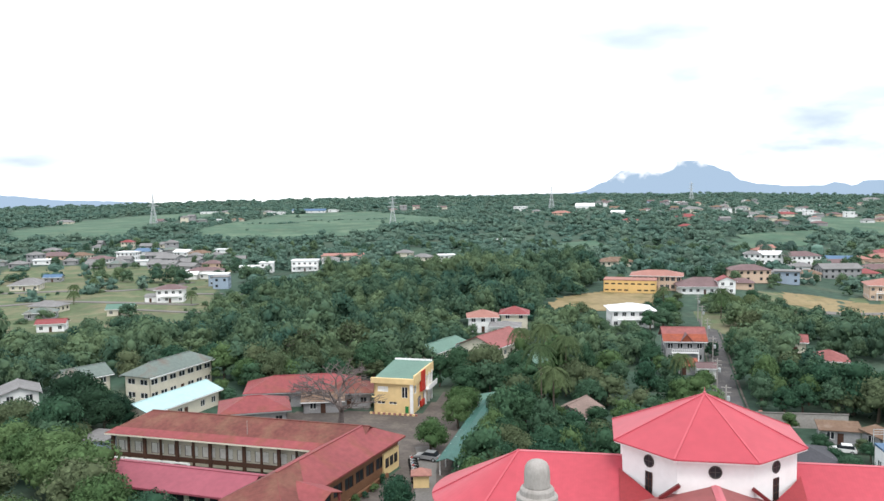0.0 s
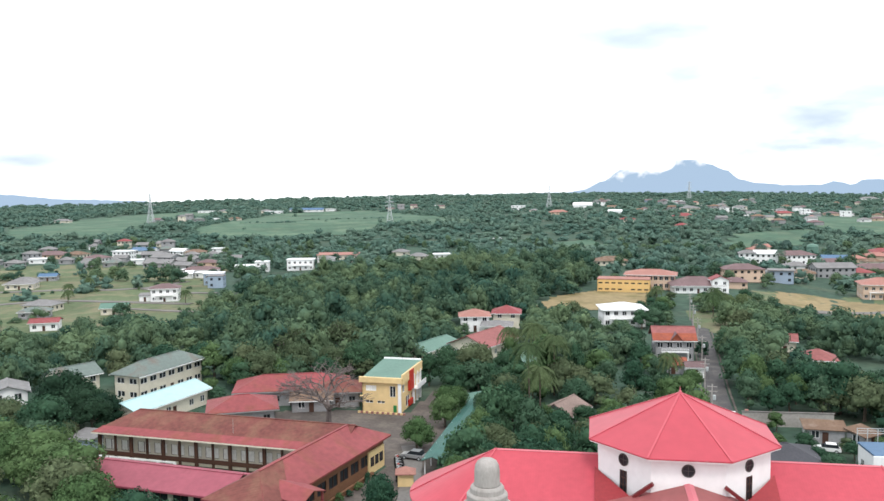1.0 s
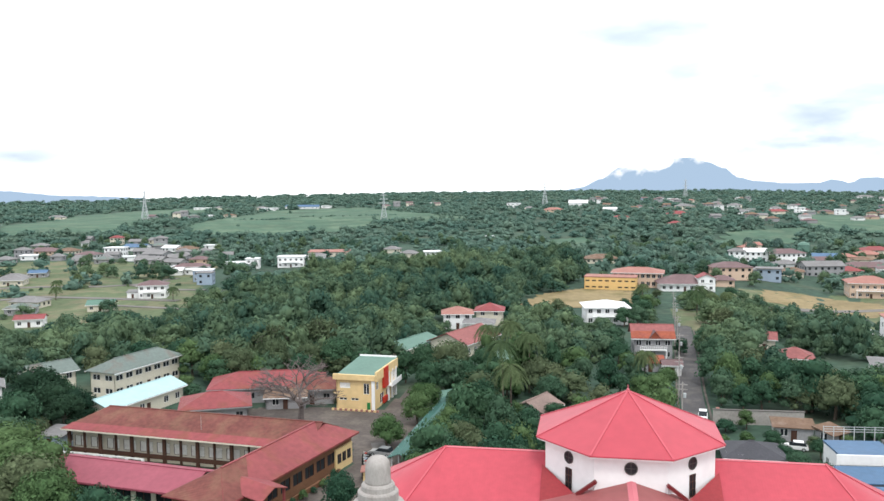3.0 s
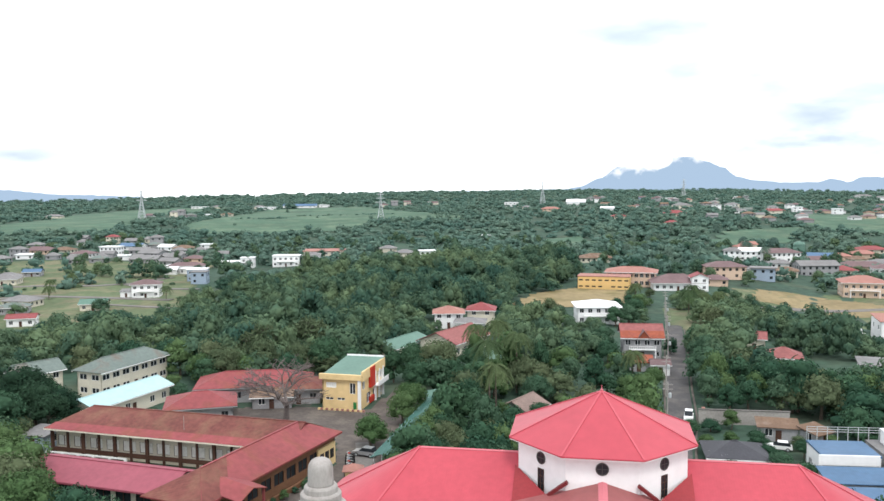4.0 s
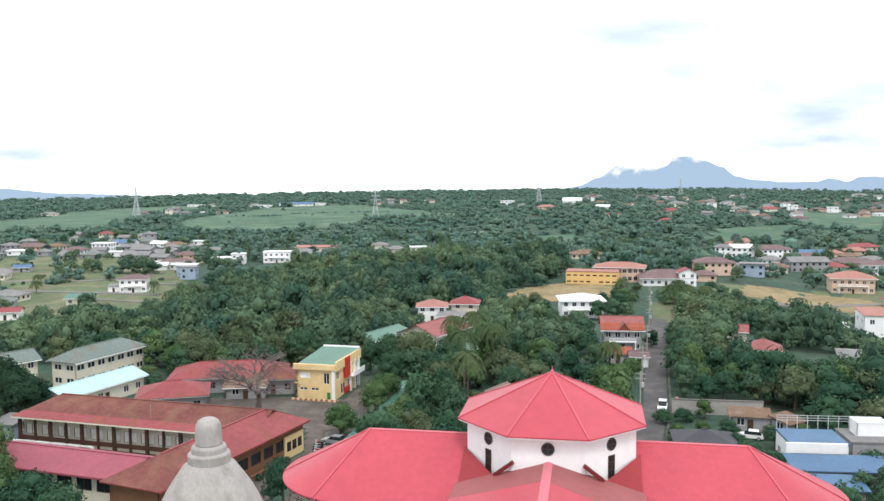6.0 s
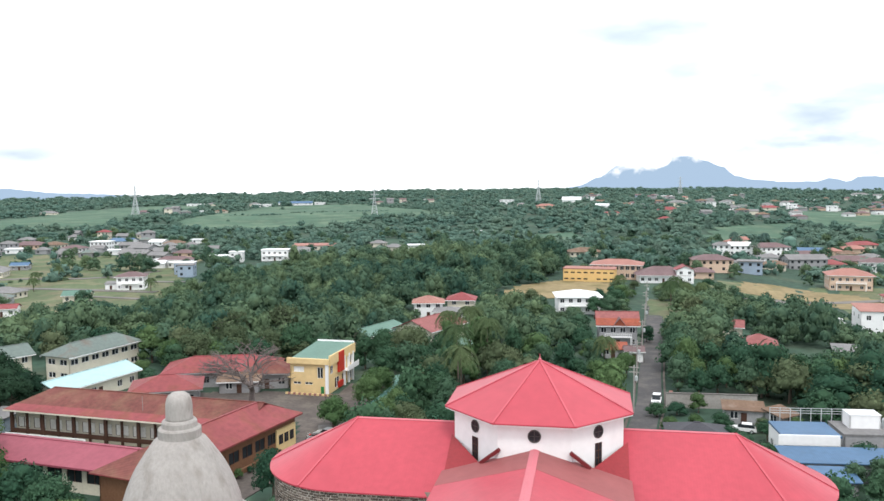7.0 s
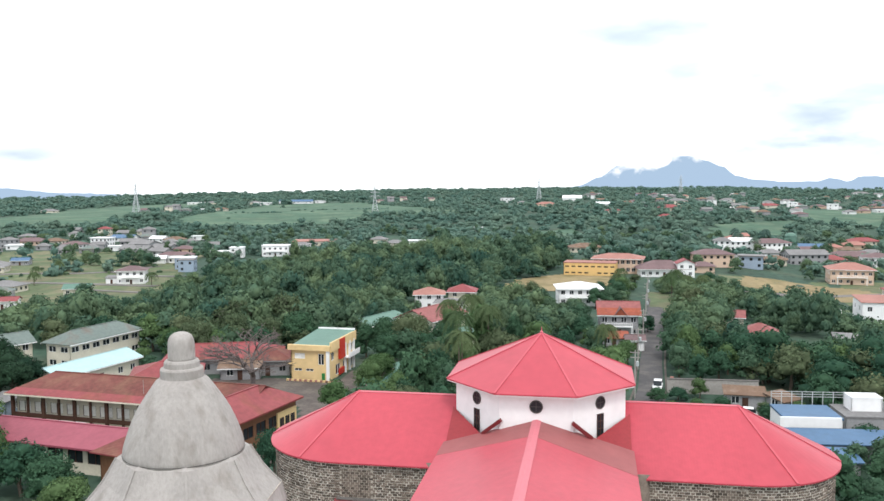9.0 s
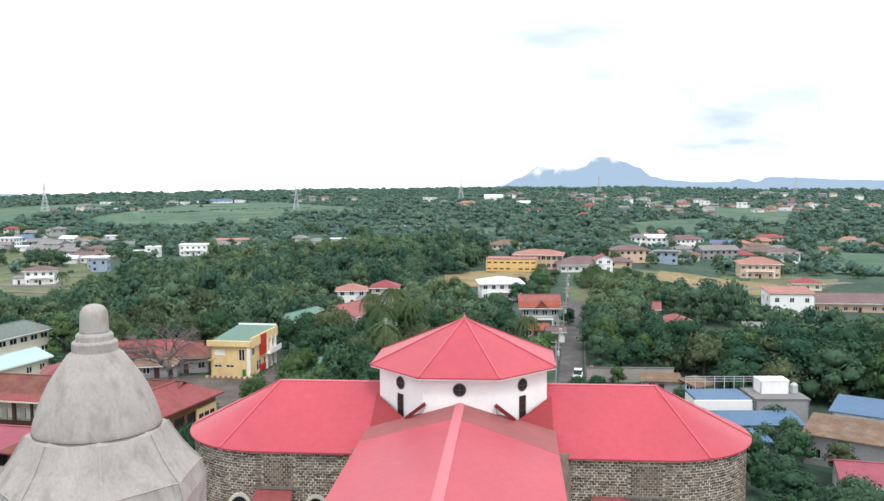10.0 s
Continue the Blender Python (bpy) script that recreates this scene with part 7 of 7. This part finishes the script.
# ---- far mountain and hills ----
def mountain_material():
    m = bpy.data.materials.new("painted_haze_mountain")
    m.use_nodes = True
    n, l = m.node_tree.nodes, m.node_tree.links
    n.remove(n["Principled BSDF"])
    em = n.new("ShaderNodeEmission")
    tc, sep = n.new("ShaderNodeTexCoord"), n.new("ShaderNodeSeparateXYZ")
    l.new(tc.outputs["Object"], sep.inputs[0])
    no = n.new("ShaderNodeTexNoise")
    no.inputs["Scale"].default_value, no.inputs["Detail"].default_value = 0.011, 6
    l.new(tc.outputs["Object"], no.inputs["Vector"])
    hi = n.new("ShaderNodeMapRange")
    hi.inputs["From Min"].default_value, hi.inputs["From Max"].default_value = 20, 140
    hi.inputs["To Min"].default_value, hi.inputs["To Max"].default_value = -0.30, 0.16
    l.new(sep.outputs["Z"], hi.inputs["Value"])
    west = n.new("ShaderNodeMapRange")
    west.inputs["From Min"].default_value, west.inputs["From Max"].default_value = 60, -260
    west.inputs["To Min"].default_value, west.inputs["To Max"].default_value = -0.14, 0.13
    l.new(sep.outputs["X"], west.inputs["Value"])
    # one thick puff of cloud on the western shoulder of the summit
    off, narrow, far_off = n.new("ShaderNodeVectorMath"), n.new("ShaderNodeVectorMath"), n.new("ShaderNodeVectorMath")
    off.operation, narrow.operation, far_off.operation = "SUBTRACT", "MULTIPLY", "LENGTH"
    off.inputs[1].default_value, narrow.inputs[1].default_value = (-125, 0, 150), (1 / 58, 0, 1 / 46)
    l.new(tc.outputs["Object"], off.inputs[0])
    l.new(off.outputs[0], narrow.inputs[0])
    l.new(narrow.outputs[0], far_off.inputs[0])
    puff = n.new("ShaderNodeMapRange")
    puff.inputs["From Min"].default_value, puff.inputs["From Max"].default_value = 0.5, 1.25
    puff.inputs["To Min"].default_value, puff.inputs["To Max"].default_value = 0.6, 0.0
    l.new(far_off.outputs["Value"], puff.inputs["Value"])
    a0 = n.new("ShaderNodeMath")
    l.new(puff.outputs["Result"], a0.inputs[0])
    l.new(no.outputs["Fac"], a0.inputs[1])
    a1, a2 = n.new("ShaderNodeMath"), n.new("ShaderNodeMath")
    l.new(hi.outputs["Result"], a1.inputs[0])
    l.new(west.outputs["Result"], a1.inputs[1])
    l.new(a1.outputs[0], a2.inputs[0])
    l.new(a0.outputs[0], a2.inputs[1])
    mr = n.new("ShaderNodeMapRange")
    mr.inputs["From Min"].default_value, mr.inputs["From Max"].default_value = 0.52, 0.72
    l.new(a2.outputs[0], mr.inputs["Value"])
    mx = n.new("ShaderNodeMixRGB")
    # backdrop glows by itself: air haze is painted in as this pale blue
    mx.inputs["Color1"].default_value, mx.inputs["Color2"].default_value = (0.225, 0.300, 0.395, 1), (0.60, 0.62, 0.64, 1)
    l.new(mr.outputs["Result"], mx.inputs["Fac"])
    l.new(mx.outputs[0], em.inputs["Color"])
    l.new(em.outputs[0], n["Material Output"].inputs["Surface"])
    return m


MOUNT = mountain_material()


def far_ridge(name, label, az, half, peaks, base, mat, far=4600):
    """A distant ridge: heights (angle across, metres) over a curved foot, rounded from front to back."""
    root_x, root_y = far * math.sin(radians(az)), far * math.cos(radians(az)) - 80
    s, cols, rows = Shape(), 170, 10
    for j in range(rows + 1):
        for i in range(cols + 1):
            u = -half + 2 * half * i / cols
            k = 0
            while k < len(peaks) - 2 and u > peaks[k + 1][0]:
                k += 1
            (u0, h0), (u1, h1) = peaks[k], peaks[k + 1]
            t = min(1, max(0, (u - u0) / (u1 - u0)))
            h = h0 + (h1 - h0) * (t * t * (3 - 2 * t)) + noise.noise(Vector((u * 0.03, j * 0.2, 3))) * 4
            s.v.append((u, j * 12.0, base + h * math.sin(math.pi / 2 * j / rows)))
    for j in range(rows):
        for i in range(cols):
            a = j * (cols + 1) + i
            s.f.append((a, a + 1, a + cols + 2, a + cols + 1))
    return tagged(part(name, s, mat, m=pose(root_x, root_y, 0, 0, 0, -az)), label, "mountain", kind="structure")


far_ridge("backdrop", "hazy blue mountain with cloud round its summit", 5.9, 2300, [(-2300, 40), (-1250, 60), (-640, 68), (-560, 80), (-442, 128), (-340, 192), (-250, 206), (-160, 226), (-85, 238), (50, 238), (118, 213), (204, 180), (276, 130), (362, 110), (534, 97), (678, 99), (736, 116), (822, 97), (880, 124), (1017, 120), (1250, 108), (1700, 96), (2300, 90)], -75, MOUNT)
far_ridge("backdrop", "hazy pale blue hills on the horizon", -38.5, 700, [(-700, 70), (-300, 90), (0, 75), (350, 44), (700, 30)], -55, MOUNT, 4500)

# ---- dressed stones of the church walls ----
def stone_mesh(w, h, d):
    b = 0.03
    return Shape().add([(-w, 0, -h), (w, 0, -h), (w, 0, h), (-w, 0, h), (-w + b, -d, -h + b), (w - b, -d, -h + b), (w - b, -d, h - b), (-w + b, -d, h - b)],
                       [(4, 5, 6, 7), (0, 1, 5, 4), (1, 2, 6, 5), (2, 3, 7, 6), (3, 0, 4, 7)]).mesh("stone", STONE)


rng = random.Random(4)
STONES = [stone_mesh(w, h, d) for w, h, d in ((0.2, 0.1, 0.05), (0.213, 0.104, 0.06), (0.178, 0.098, 0.045), (0.215, 0.1, 0.055), (0.205, 0.106, 0.07), (0.165, 0.094, 0.04), (0.21, 0.097, 0.05))]
COURSE = 0.25
for side, wall in stone_jobs:
    rest, count = Shape(), 0
    fine = arm_outline(side, WALL_R, 0.455)
    for c in range(34):
        z = EAVE_T - 0.24 - c * COURSE
        for i, (x, y, nx, ny) in enumerate(fine[:-1]):
            x1, y1 = fine[i + 1][0], fine[i + 1][1]
            k = 0.25 + (0.5 if c % 2 else 0.0) + rng.uniform(-0.1, 0.1)
            px, py = x + (x1 - x) * k, y + (y1 - y) * k
            turn = math.degrees(math.atan2(nx, -ny))
            me = rng.choice(STONES)
            if count < 150 and c < 9 and y < -WALL_R + 0.01:
                part("stone", me, STONE, wall, m=pose(px, py - 0.003, z + rng.uniform(-0.025, 0.025), 0, rng.uniform(-3, 3), turn))
                count += 1
            else:
                m = pose(px + nx * 0.003, py + ny * 0.003, z + rng.uniform(-0.025, 0.025), 0, rng.uniform(-3, 3), turn)
                rest.add([m @ v.co for v in me.vertices], [tuple(p.vertices) for p in me.polygons])
    tagged(part("stonework", rest, STONE_S, wall), kind="stuff")
